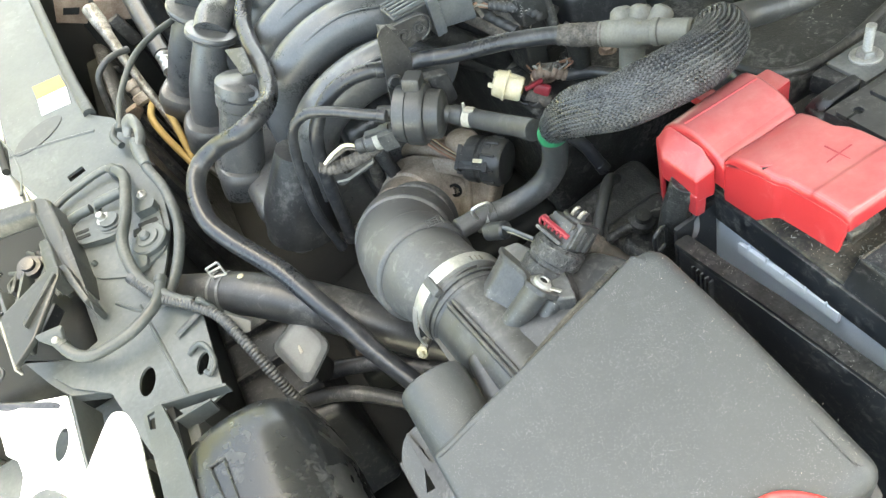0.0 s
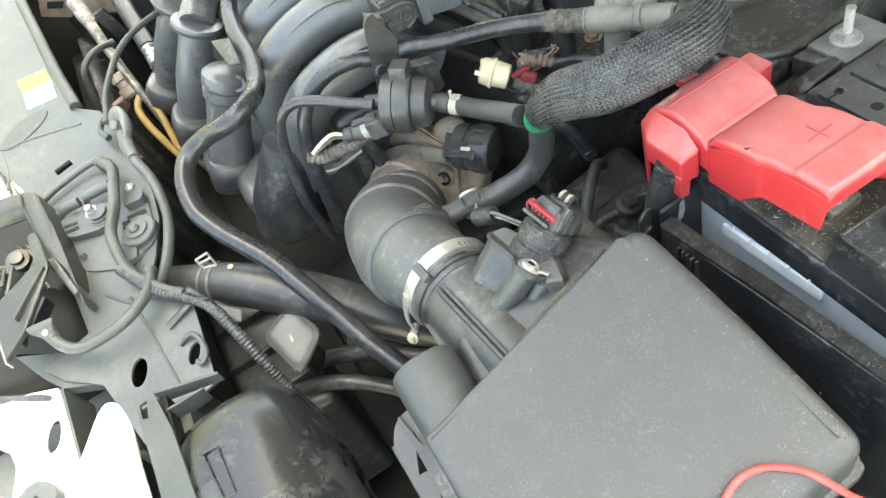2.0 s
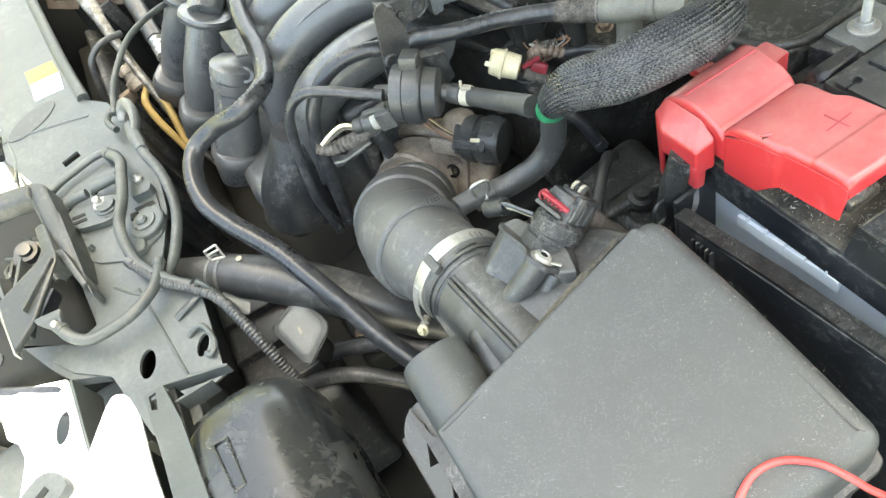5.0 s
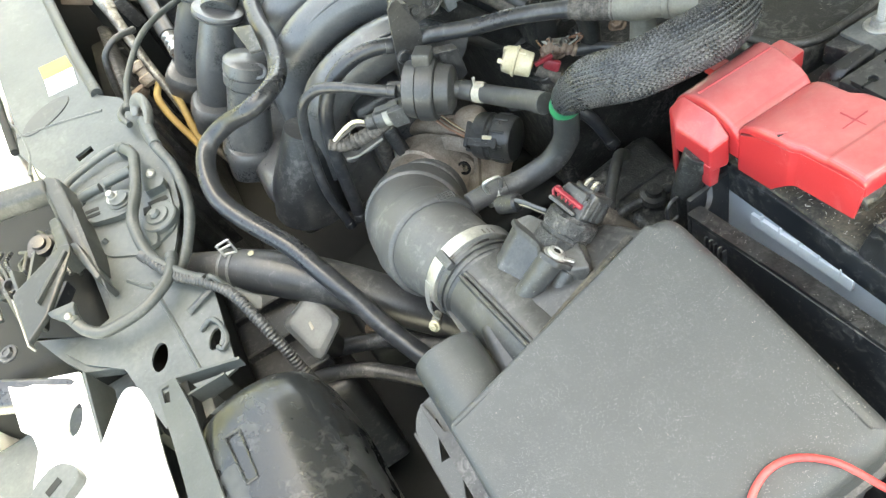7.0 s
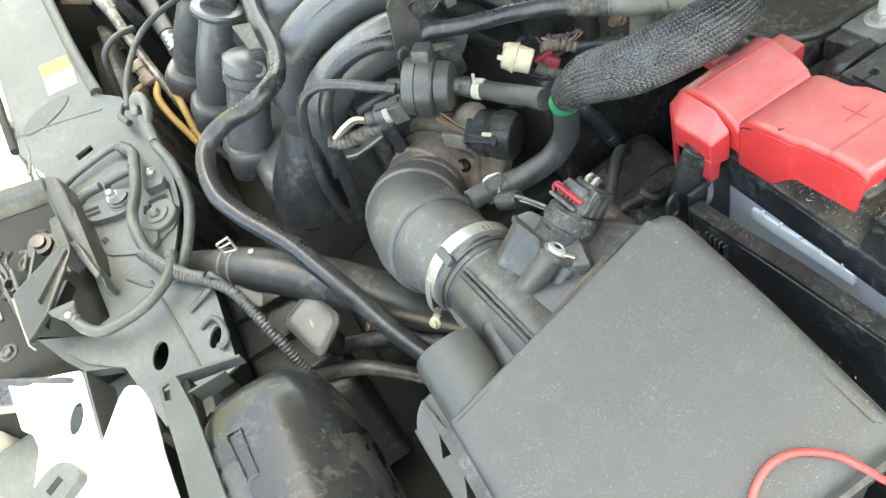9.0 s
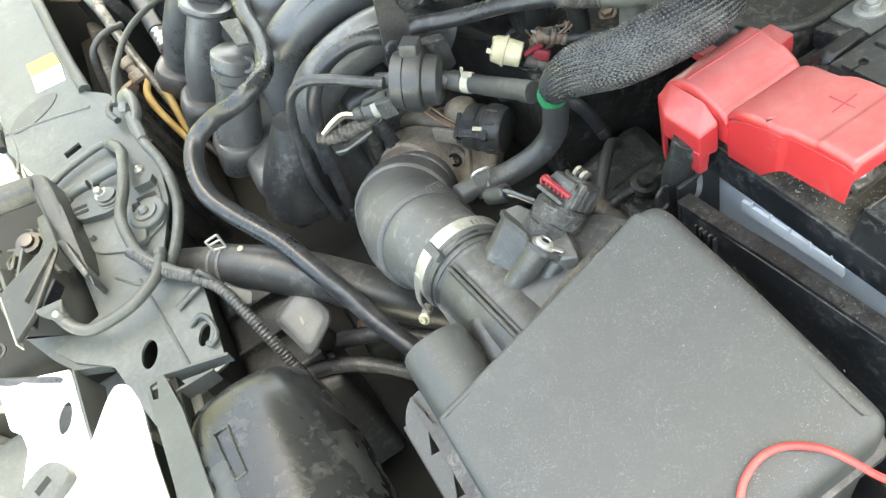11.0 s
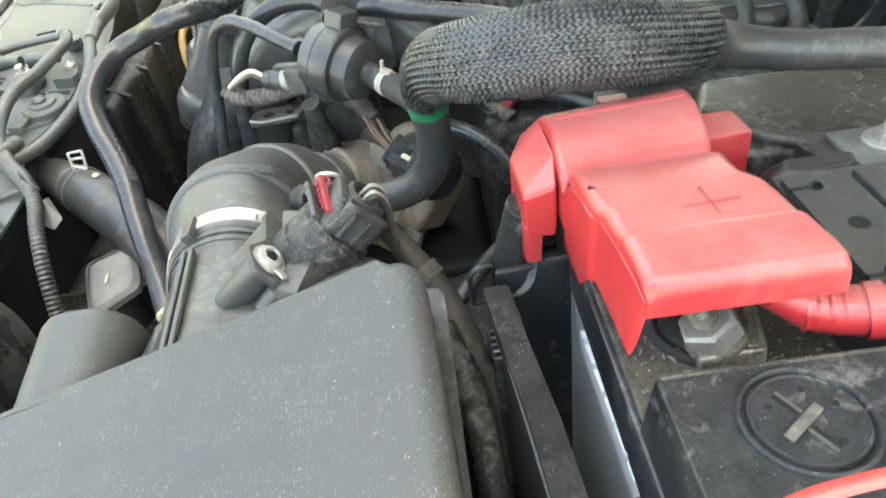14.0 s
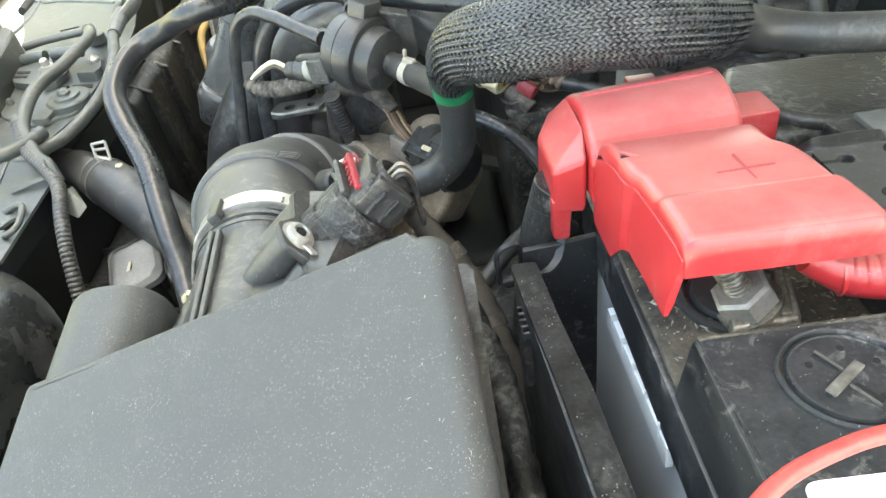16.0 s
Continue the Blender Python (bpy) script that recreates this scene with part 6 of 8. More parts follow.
vcov = part("valve_cover", hull([(x, 0.350 - 0.10 * (x - 0.074), z) for x, z in CROWN] + [(x + 0.005, 0.95, z + 0.009) for x, z in CROWN], 0.006, 3), M_HEADDUST, head, "dusty black valve cover")
part("cover_end", tube([(0.104, 0.345, 0.880), (0.135, 0.341, 0.888), (0.166, 0.338, 0.880)], 0.0035, 10, 0.004), M_HEADDUST, vcov)
for k in range(6):
    y = 0.378 + k * 0.062
    part("cover_arch", tube([(0.068, y, 0.80), (0.074, y, 0.850), (0.083, y, 0.873), (0.098, y, 0.8865 + 0.001 * k), (0.112, y, 0.889 + 0.001 * k)], [0.020, 0.020, 0.019, 0.014, 0.008], 16, 0.005), M_HEADDUST, vcov)
    part("arch_groove", tube([(0.066, y + 0.031, 0.82), (0.075, y + 0.031, 0.862), (0.088, y + 0.031, 0.8815), (0.100, y + 0.031, 0.888)], 0.0025, 8, 0.005), M_DARK, vcov)
for k in range(7):
    y = 0.375 + 0.058 * k
    part("scallop", lathe((0.196, y, 0.846), (0.25, -0.1, 1), [(0, 0.015), (0.010, 0.016), (0.016, 0.0145), (0.019, 0.010), (0.020, 0.0)], 18), M_HEAD, vcov)
    part("scallop_arm", hull([(0.172, y - 0.006, 0.872), (0.172, y + 0.006, 0.872), (0.204, y - 0.005, 0.864), (0.204, y + 0.005, 0.864), (0.172, y - 0.006, 0.850), (0.172, y + 0.006, 0.850), (0.204, y - 0.005, 0.850), (0.204, y + 0.005, 0.850)], 0.003), M_HEAD, vcov)
part("cover_bolt", bolt((0.206, 0.49, 0.866), (0.2, -0.1, 1), 0.006, 0.005, 0.009), M_SCUFF, vcov)
part("oil_rail", hull([(0.034, 0.290, 0.900), (0.061, 0.283, 0.900), (0.026, 0.60, 0.910), (0.056, 0.60, 0.910), (0.034, 0.286, 0.866), (0.061, 0.280, 0.866), (0.026, 0.60, 0.875), (0.056, 0.60, 0.875)], 0.003), M_HEADDUST, head, "dusty black box-section rail cover")
part("rail_foot", hull([(0.038, 0.300, 0.868), (0.060, 0.295, 0.868), (0.03, 0.56, 0.872), (0.052, 0.56, 0.872), (0.035, 0.300, 0.79), (0.058, 0.295, 0.79), (0.03, 0.56, 0.79), (0.052, 0.56, 0.79)], 0.003), M_HEADDUST, head)
part("rail_elbow", tube([(0.060, 0.262, 0.862), (0.066, 0.252, 0.852), (0.069, 0.250, 0.835), (0.070, 0.255, 0.80)], [0.009, 0.0105, 0.011, 0.011], 16, 0.004), M_HEADDUST, head)
loom = thing("engine_loom", (-0.03, 0.5, 0.86), "frayed wiring loom with torn tape and bare copper patches", "wiring loom")
for k in range(7):
    a = random.Random(300 + k)
    x = -0.040 + 0.0095 * k
    zz = 0.004 * (k % 3)
    part("loom_branch", tube([(x + 0.062, 0.30, 0.855 + zz), (x + 0.038, 0.36, 0.876 + zz), (x + 0.016 + a.uniform(-.003, .003), 0.43, 0.893 + zz), (x + a.uniform(-0.004, 0.006), 0.52, 0.905 + zz), (x - 0.01, 0.62, 0.910), (x - 0.02, 0.75, 0.90)],
         [0.0055 + 0.0022 * a.random() for _ in range(6)], 10, 0.006, ripple=(0.011, 0.0010) if k % 2 else None), (M_TAPE, M_HOSE2, M_TAPE, M_WIREW, M_PIPE, M_TAPE, M_HOSE2)[k], loom)
for k in range(16):
    a = random.Random(500 + k)
    y = a.uniform(0.33, 0.62)
    c = Vector((-0.012 + 0.05 * max(0.0, 0.45 - y) / 0.12 * 0.5 + a.uniform(-0.022, 0.022), y, 0.905 - 0.22 * max(0.0, 0.42 - y)))
    part("tape_shred", strip([c, c + Vector((a.uniform(-0.01, 0.01), a.uniform(-0.016, 0.016), a.uniform(0.002, 0.008))), c + Vector((a.uniform(-0.016, 0.016), a.uniform(-0.028, 0.028), a.uniform(-0.006, 0.006)))], (1, 0.3, 0.2), 0.0045, 0.0008), (M_TAPE, M_GREYF, M_COPPER, M_BOX)[k % 4], loom)
rail = thing("fuel_rail", (0.0, 0.42, 0.84), "dark steel fuel rail with injectors", "fuel rail")
part("pipe", tube([(-0.06, 0.335, 0.90), (-0.02, 0.34, 0.86), (0.02, 0.345, 0.81), (0.06, 0.35, 0.76)], 0.013, 18, 0.006), M_HEAD, rail)
part("pipe", tube([(-0.02, 0.36, 0.86), (-0.02, 0.50, 0.87), (-0.02, 0.75, 0.87)], 0.010, 16, 0.01), M_HEAD, rail)

coil = thing("ignition_coil", (0.13, 0.285, 0.80), "dark moulded ignition coil pack", "ignition coil")
part("body", hull([(0.094, 0.372, 0.852), (0.196, 0.345, 0.850), (0.101, 0.318, 0.852), (0.186, 0.296, 0.850), (0.092, 0.375, 0.79), (0.200, 0.347, 0.79), (0.098, 0.310, 0.79), (0.188, 0.288, 0.79)], 0.009, 4), M_SCUFF, coil, "smooth black coil body")
part("rim", tube([(0.100, 0.335, 0.852), (0.118, 0.322, 0.855), (0.145, 0.313, 0.850), (0.170, 0.306, 0.852), (0.188, 0.300, 0.851)], 0.0036, 10, 0.004), M_SCUFF, coil)
part("inset", prism(rounded([(0.106, 0.366), (0.186, 0.345), (0.178, 0.316), (0.112, 0.332)], 0.006), flat(0.8532), 0.003, 0.0005, 1), M_DUSTB, coil, "brown dusty potting")
part("ridge", tube([(0.105, 0.322, 0.854), (0.14, 0.312, 0.858), (0.18, 0.301, 0.852)], 0.004, 10, 0.005), M_SCUFF, coil)
part("lug_base", box(0.206, 0.226, 0.376, 0.396, 0.78, 0.838, 0.004), M_HEAD, coil)
part("copper_lug", obox((0.2165, 0.380, 0.844), (0.5, 0.85, 0), (0, 0, 1), 0.016, 0.017, 0.017, 0.003), M_COPPER, coil, "copper coloured lug")
part("stud", cyl((0.108, 0.330, 0.800), (0.110, 0.335, 0.846), 0.0042), M_SCUFF, coil)
pcv = thing("crankcase_sensor", (0.12, 0.38, 0.89), "black plug sensor on the valve cover", "sensor")
part("plug", obox((0.135, 0.352, 0.905), (1, -0.25, 0), (0, 0, 1), 0.022, 0.022, 0.034, 0.003), M_BOX, pcv)
for k in range(3):
    part("rib", obox((0.128 + 0.009 * k, 0.353 - 0.002 * k, 0.917), (1, -0.25, 0), (0, 0, 1), 0.024, 0.003, 0.003, 0.0008, 1), M_BOX, pcv)
part("hose", tube([(0.122, 0.356, 0.905), (0.100, 0.358, 0.905), (0.080, 0.33, 0.890), (0.070, 0.30, 0.865), (0.068, 0.285, 0.83)], 0.0068, 16, 0.005), M_HEAD, pcv)

LEADS = [((0.211, 0.316, 0.830), (0.226, 0.364, 0.850), (0.215, 0.46, 0.885), (0.238, 0.66, 0.90)),
         ((0.235, 0.300, 0.808), (0.241, 0.364, 0.850), (0.226, 0.43, 0.868), (0.215, 0.50, 0.862)),
         ((0.258, 0.324, 0.822), (0.255, 0.364, 0.853), (0.236, 0.45, 0.880), (0.225, 0.58, 0.898)),
         ((0.288, 0.310, 0.798), (0.269, 0.365, 0.855), (0.245, 0.46, 0.885), (0.250, 0.70, 0.905))]
for k, (base, mid, up, end) in enumerate(LEADS):
    b = Vector(base)
    lead = thing("spark_plug_lead", b - Vector((0, 0.015, 0.035)), "black spark plug lead with a stout rubber elbow cap", "spark plug lead", "leads on the coil")
    d = (Vector(mid) - b).normalized()
    bend = b + Vector((0, 0.006, 0.022)) + d * 0.012
    lwire = part("wire", tube([bend - d * 0.006, (bend + Vector(mid)) / 2, mid, up, end], 0.0062, 14, 0.006), M_HOSE2 if k < 2 else M_HOSE, lead)
    part("cup", lathe(b + Vector((0.001, -0.012, -0.050)), (0, 0.22, 1), [(0, 0.0175), (0.026, 0.0170), (0.028, 0.0185), (0.036, 0.0185), (0.039, 0.0165), (0.046, 0.012)], 24), M_SCUFF, lead, "smooth dark cup")
    lean = Vector((0.05, -0.42, 0.9)).normalized()
    lcap = part("cap", lathe(b - lean * 0.004, lean, [(0, 0.013), (0.0015, 0.0175), (0.004, 0.0192), (0.0075, 0.0196), (0.0088, 0.0184), (0.0105, 0.0184), (0.0118, 0.0198), (0.0150, 0.0188), (0.0180, 0.0155), (0.0195, 0.011), (0.020, 0.0)], 26, squash=0.88), M_RUBDUST, lead, "dusty flattened rubber cap")
    part("cap_neck", tube([b + Vector((0, 0.004, -0.004)), b + Vector((0, 0.008, 0.010)), bend, bend + d * 0.016, bend + d * 0.024], [0.0135, 0.0118, 0.0100, 0.0088, 0.0082], 20, 0.003), M_RUBDUST, lead)
    part("cap_seam", tube([b + lean * 0.0155 + Vector((-0.0130, 0.0, 0)), b + lean * 0.0165 + Vector((-0.004, -0.004, 0)), b + lean * 0.0165 + Vector((0.005, -0.005, 0)), b + lean * 0.0150 + Vector((0.0145, -0.003, 0))], 0.0013, 8, 0.003), M_GREYP, lcap)
    if k > 1:
        for j in range(7):
            q = Vector(mid) + (Vector(up) - Vector(mid)) * (0.12 + 0.07 * j)
            part("print", obox(q + Vector((-0.0015, -0.004, 0.0054)), Vector(up) - Vector(mid), (0, -0.5, 1), 0.0036, 0.0008, 0.0036, 0.0002, 1), M_LABEL, lwire, "worn white print")
bar = thing("lead_clip", (0.238, 0.366, 0.845), "black plastic clip bar holding the leads", "clip")
part("bar", obox((0.239, 0.352, 0.8590), (1, 0.04, 0.12), (0, -0.3, 1), 0.018, 0.013, 0.074, 0.003), M_BATT, bar)
part("hook", box(0.199, 0.207, 0.343, 0.361, 0.826, 0.856, 0.002), M_BATT, bar)
part("tail", obox((0.281, 0.355, 0.866), (1, 0.0, 0.2), (0, -0.3, 1), 0.008, 0.003, 0.02, 0.001), M_BOX, bar)
part("rear_cover", tube([(0.290, 0.385, 0.835), (0.287, 0.42, 0.845), (0.278, 0.55, 0.858), (0.268, 0.72, 0.865), (0.262, 0.9, 0.865)], [0.020, 0.023, 0.024, 0.024, 0.024], 20, 0.02), M_HEADDUST, head)

lift = thing("lifting_bracket", (0.33, 0.36, 0.70), "black steel engine lifting eye bracket", "bracket")
part("plate", sheet_up(rounded([(0.318, 0.748), (0.324, 0.782), (0.333, 0.824), (0.342, 0.856), (0.354, 0.869), (0.368, 0.868), (0.392, 0.846), (0.398, 0.810), (0.384, 0.774), (0.360, 0.752)], 0.008), [circle(0.365, 0.808, 0.030, 24, 0.017, 62), circle(0.355, 0.857, 0.004, 10)], 0.362, 0.005), M_BATT, lift)
part("foot", box(0.320, 0.352, 0.350, 0.366, 0.66, 0.762, 0.003), M_BATT, lift)
part("rim", tube([(0.324, 0.359, 0.782), (0.333, 0.359, 0.824), (0.342, 0.359, 0.855), (0.354, 0.359, 0.867), (0.368, 0.359, 0.866)], 0.0022, 8, 0.004), M_SCUFF, lift)
shield = thing("heat_shield", (0.34, 0.43, 0.80), "embossed pale aluminium heat shield", "heat shield")
sh = bmesh.new()
gn = 48
gv = [[sh.verts.new((0.320 + 0.105 * i / gn, 0.435 + 0.085 * j / gn, 0.785 + 0.022 * math.sin(3 * i / gn) + 0.0016 * math.sin(i * 1.57) * math.sin(j * 1.57))) for j in range(gn + 1)] for i in range(gn + 1)]
for i in range(gn):
    for j in range(gn):
        sh.faces.new((gv[i][j], gv[i + 1][j], gv[i + 1][j + 1], gv[i][j + 1]))
rr = bmesh.ops.extrude_face_region(sh, geom=sh.faces[:])
bmesh.ops.translate(sh, verts=[v for v in rr["geom"] if isinstance(v, bmesh.types.BMVert)], vec=(0, 0, -0.003))
part("sheet", sh, M_FOIL, shield)
hose("flexible_duct", [(0.335, 0.52, 0.895), (0.350, 0.490, 0.898), (0.375, 0.478, 0.90), (0.405, 0.488, 0.90), (0.45, 0.52, 0.90), (0.50, 0.56, 0.90)], 0.014, M_GREYF, "ribbed silver flexible heat duct", 22, (0.004, 0.0014), "duct")
hose("coolant_pipe", [(0.240, 0.430, 0.846), (0.262, 0.430, 0.858), (0.286, 0.428, 0.866), (0.318, 0.420, 0.876), (0.357, 0.411, 0.890), (0.366, 0.402, 0.890), (0.371, 0.375, 0.889), (0.40, 0.35, 0.885), (0.55, 0.33, 0.88)], 0.0045, M_GREYF, "thin dull metal pipe", 14, category="pipe")
hose("metal_pipe", [(0.44, 0.52, 0.915), (0.428, 0.485, 0.91), (0.44, 0.46, 0.902), (0.47, 0.45, 0.90), (0.56, 0.44, 0.89)], 0.009, M_STEEL, "bright bent metal pipe", 16, category="pipe")
starter = thing("engine_mount", (0.17, 0.09, 0.76), "dusty dark engine mount plate beside the battery", "engine mount")
part("plate", hull([(0.115, 0.050, 0.862), (0.165, 0.044, 0.858), (0.30, 0.07, 0.855), (0.32, 0.15, 0.855), (0.13, 0.135, 0.865), (0.11, 0.09, 0.865), (0.115, 0.05, 0.80), (0.30, 0.07, 0.80), (0.32, 0.15, 0.80), (0.12, 0.13, 0.80)], 0.006, 3), M_HEADDUST, starter)
part("folded_lip", tube([(0.118, 0.092, 0.8665), (0.128, 0.066, 0.8655), (0.150, 0.052, 0.8620), (0.185, 0.050, 0.8600), (0.24, 0.060, 0.858), (0.31, 0.078, 0.857)], [0.003, 0.0042, 0.0045, 0.0045, 0.004, 0.004], 12, 0.004), M_RUBDUST, starter, "rolled dusty lip")
part("leg", box(0.15, 0.28, 0.07, 0.13, 0.45, 0.82, 0.005), M_DARK, starter)
gear = thing("gearbox", (-0.02, 0.12, 0.5), "dark grimy gearbox casing under the hoses", "gearbox")
part("casing", hull([(-0.12, 0.05, 0.66), (0.08, 0.05, 0.70), (-0.12, 0.22, 0.66), (0.10, 0.22, 0.70), (-0.14, 0.04, 0.45), (0.10, 0.04, 0.45), (-0.14, 0.24, 0.45), (0.12, 0.24, 0.45)], 0.02, 3), M_HEAD, gear)
# Added dark block that hides the lit floor and keeps the void black.
part("void_block", hull([(-0.13, 0.235, 0.655), (0.002, 0.235, 0.665), (-0.13, 0.46, 0.64), (0.002, 0.46, 0.65), (-0.14, 0.235, 0.45), (0.002, 0.235, 0.45), (-0.14, 0.46, 0.45), (0.002, 0.46, 0.45)], 0.015, 3), M_DARK, gear)
part("lever", tube([(-0.045, 0.09, 0.74), (-0.01, 0.12, 0.76), (0.02, 0.15, 0.755), (0.04, 0.17, 0.73)], 0.006, 12, 0.006), M_HOSE2, gear)
hose("battery_loom", [(0.002, 0.010, 0.872), (-0.006, 0.015, 0.84), (-0.013, 0.020, 0.78), (-0.02, 0.03, 0.70), (-0.03, 0.05, 0.62)], 0.011, M_HEAD, "taped cable loom below the terminal cover", 18, category="cable")
hose("box_loom", [(-0.050, 0.020, 0.79), (-0.037, -0.02, 0.778), (-0.032, -0.08, 0.762), (-0.030, -0.16, 0.745)], 0.0085, M_HEAD, "dusty taped loom between box and tray", 18, (0.012, 0.0012), category="cable")

# ---- radiator crossmember ----
xm = thing("radiator_crossmember", (-0.46, 0.5, 0.42), "dusty grey radiator support panel", "radiator support")
outer = [(-0.470, 1.20), (-0.455, 1.014), (-0.441, 0.752), (-0.430, 0.640), (-0.404, 0.610), (-0.388, 0.534), (-0.381, 0.452), (-0.389, 0.389), (-0.406, 0.347), (-0.418, 0.322), (-0.392, 0.255), (-0.400, 0.165),
         (-0.480, 0.150), (-0.500, 0.232), (-0.535, 0.262), (-0.552, 0.288), (-0.527, 0.292), (-0.500, 0.298), (-0.491, 0.335), (-0.496, 0.380), (-0.500, 0.412), (-0.504, 0.478), (-0.526, 0.553), (-0.548, 0.610), (-0.545, 0.672), (-0.552, 0.854), (-0.535, 1.0), (-0.55, 1.20)]
holes = [circle(-0.464, 0.222, 0.0085, 20, 0.0155, -20), circle(-0.409, 0.206, 0.006, 12, 0.012, -30)]
for (hx, hy, w, h, a) in ((-0.470, 0.548, 0.011, 0.006, 12), (-0.463, 0.398, 0.008, 0.005, 12)):
    c, s = math.cos(radians(a)), math.sin(radians(a))
    holes.append([(hx + u * c - v * s, hy + u * s + v * c) for u, v in ((-w, -h), (w, -h), (w, h), (-w, h))])
part("top_panel", sheet(outer, holes, panel_z, 0.003), M_PANEL, xm)
part("front_face", hull([(-0.50, 0.16, 0.755), (-0.555, 1.2, 0.925), (-0.50, 0.16, 0.45), (-0.555, 1.2, 0.45), (-0.49, 0.16, 0.755), (-0.54, 1.2, 0.925), (-0.49, 0.16, 0.45), (-0.54, 1.2, 0.45)], 0.002), M_PANELDK, xm)
part("rear_lip", tube([(-0.470, 1.20, 0.936), (-0.455, 1.014, 0.909), (-0.440, 0.752, 0.867), (-0.430, 0.642, 0.850)], 0.008, 10, 0.02), M_PANELDK, xm)
part("radiator", box(-0.475, -0.425, 0.2, 1.1, 0.45, 0.735, 0.005), M_DARK, xm)
# The pressed oval's shading is painted with the darker panel colour.
part("dish_shade", prism(circle(-0.502, 0.655, 0.038, 28, 0.018, 22), lambda x, y: panel_z(x, y) + 0.0012, 0.004, 0.001, 2), M_PANELDK, xm, "darker oval painted as the shade of a stamped dish")
for pts, rad in (([(-0.545, 0.644), (-0.498, 0.631), (-0.462, 0.618), (-0.432, 0.606)], 0.0022), ([(-0.556, 0.70), (-0.540, 0.645), (-0.536, 0.60), (-0.542, 0.565)], 0.0018), ([(-0.448, 0.31), (-0.440, 0.25), (-0.432, 0.18)], 0.0022), ([(-0.470, 0.33), (-0.445, 0.30), (-0.415, 0.292)], 0.0024)):
    part("ridge", tube([(x, y, panel_z(x, y) - 0.0004) for x, y in pts], rad, 8, 0.01), M_PANEL, xm)
labl = thing("warning_label", (-0.465, 0.72, 0.86), "white and yellow warning label on the panel", "label")
def on_panel(poly, lift_by, thick):
    return prism(poly, lambda x, y: panel_z(x, y) + lift_by, thick, 0, 1)
part("white_half", on_panel([(-0.490, 0.727), (-0.448, 0.722), (-0.449, 0.684), (-0.490, 0.690)], 0.0012, 0.0015), M_LABEL, labl)
part("yellow_half", on_panel([(-0.492, 0.760), (-0.452, 0.754), (-0.448, 0.7225), (-0.490, 0.7275)], 0.0012, 0.0015), M_YLAB, labl)

# hood latch
latch = thing("hood_latch", (-0.44, 0.42, 0.81), "dusty grey hood latch with bolts", "latch")


def lift(poly, by):
    """A surface above the panel."""
    return lambda x, y: panel_z(x, y) + by


part("base", prism(rounded([(-0.498, 0.492), (-0.440, 0.505), (-0.405, 0.470), (-0.392, 0.420), (-0.398, 0.360), (-0.440, 0.345), (-0.482, 0.372), (-0.496, 0.430)], 0.012), lift(0, 0.003), 0.004, 0.001, 2), M_PANEL, latch)
part("lever", tube([(-0.502, 0.500, 0.836), (-0.485, 0.506, 0.838), (-0.466, 0.510, 0.839), (-0.445, 0.513, 0.840), (-0.430, 0.512, 0.840), (-0.421, 0.504, 0.839)], 0.0045, 14, 0.004), M_PANEL, latch)
part("lever_boss", lathe((-0.420, 0.503, 0.829), (0, -0.1, 1), [(0, 0.009), (0.010, 0.009), (0.012, 0.006), (0.013, 0.003), (0.011, 0.0)], 20), M_PANEL, latch)
part("rolled_bar", tube([(-0.485, 0.461, 0.834), (-0.472, 0.459, 0.836), (-0.459, 0.457, 0.836)], 0.0058, 14, 0.004), M_PANEL, latch)
part("rolled_bar", tube([(-0.453, 0.460, 0.836), (-0.437, 0.459, 0.836), (-0.420, 0.456, 0.836)], 0.0062, 14, 0.004), M_PANEL, latch)
part("lock_plate", prism(rounded([(-0.487, 0.455), (-0.465, 0.450), (-0.437, 0.444), (-0.428, 0.428), (-0.436, 0.408), (-0.452, 0.408), (-0.484, 0.420), (-0.490, 0.438)], 0.006), lift(0, 0.011), 0.007, 0.002, 2), M_PANEL, latch)
for k in (-1, 1):
    part("slot", prism(rounded([(-0.486, 0.4325 + 0.004 * k), (-0.470, 0.4290 + 0.004 * k), (-0.470, 0.4335 + 0.004 * k), (-0.486, 0.437 + 0.004 * k)], 0.001), lift(0, 0.0116), 0.003, 0, 1), M_DARK, latch)
part("washer", lathe((-0.444, 0.428, 0.8235), (0, -0.12, 1), [(0, 0.016), (0.003, 0.016), (0.0035, 0.0135), (0.0055, 0.0135), (0.006, 0.0105), (0.009, 0.0105), (0.0095, 0.006)], 28), M_PANEL, latch)
part("stud", join(bolt((-0.449, 0.434, 0.829), (0, -0.12, 1), 0.0072, 0.005, 0.0095), cyl((-0.449, 0.434, 0.832), (-0.450, 0.432, 0.8405), 0.0042)), M_ZINC, latch)
part("keeper", prism(rounded([(-0.407, 0.450), (-0.397, 0.447), (-0.390, 0.422), (-0.395, 0.414), (-0.416, 0.417)], 0.003), lift(0, 0.013), 0.010, 0.0015, 2), M_PANEL, latch)
part("keeper_stud", lathe((-0.401, 0.437, 0.829), (0, -0.1, 1), [(0, 0.0055), (0.004, 0.0055), (0.006, 0.003), (0.008, 0.002), (0.008, 0.0)], 16), M_ZINC, latch)
pivot = part("pivot", lathe((-0.413, 0.380, 0.809), (0, -0.12, 1), [(0, 0.021), (0.007, 0.021), (0.0085, 0.0195), (0.0085, 0.013), (0.011, 0.0125), (0.012, 0.009)], 32), M_PANEL, latch)
part("pivot_stud", lathe((-0.414, 0.378, 0.820), (0, -0.1, 1), [(0, 0.0062), (0.003, 0.0062), (0.0055, 0.004), (0.006, 0.0)], 18), M_PANEL, pivot)
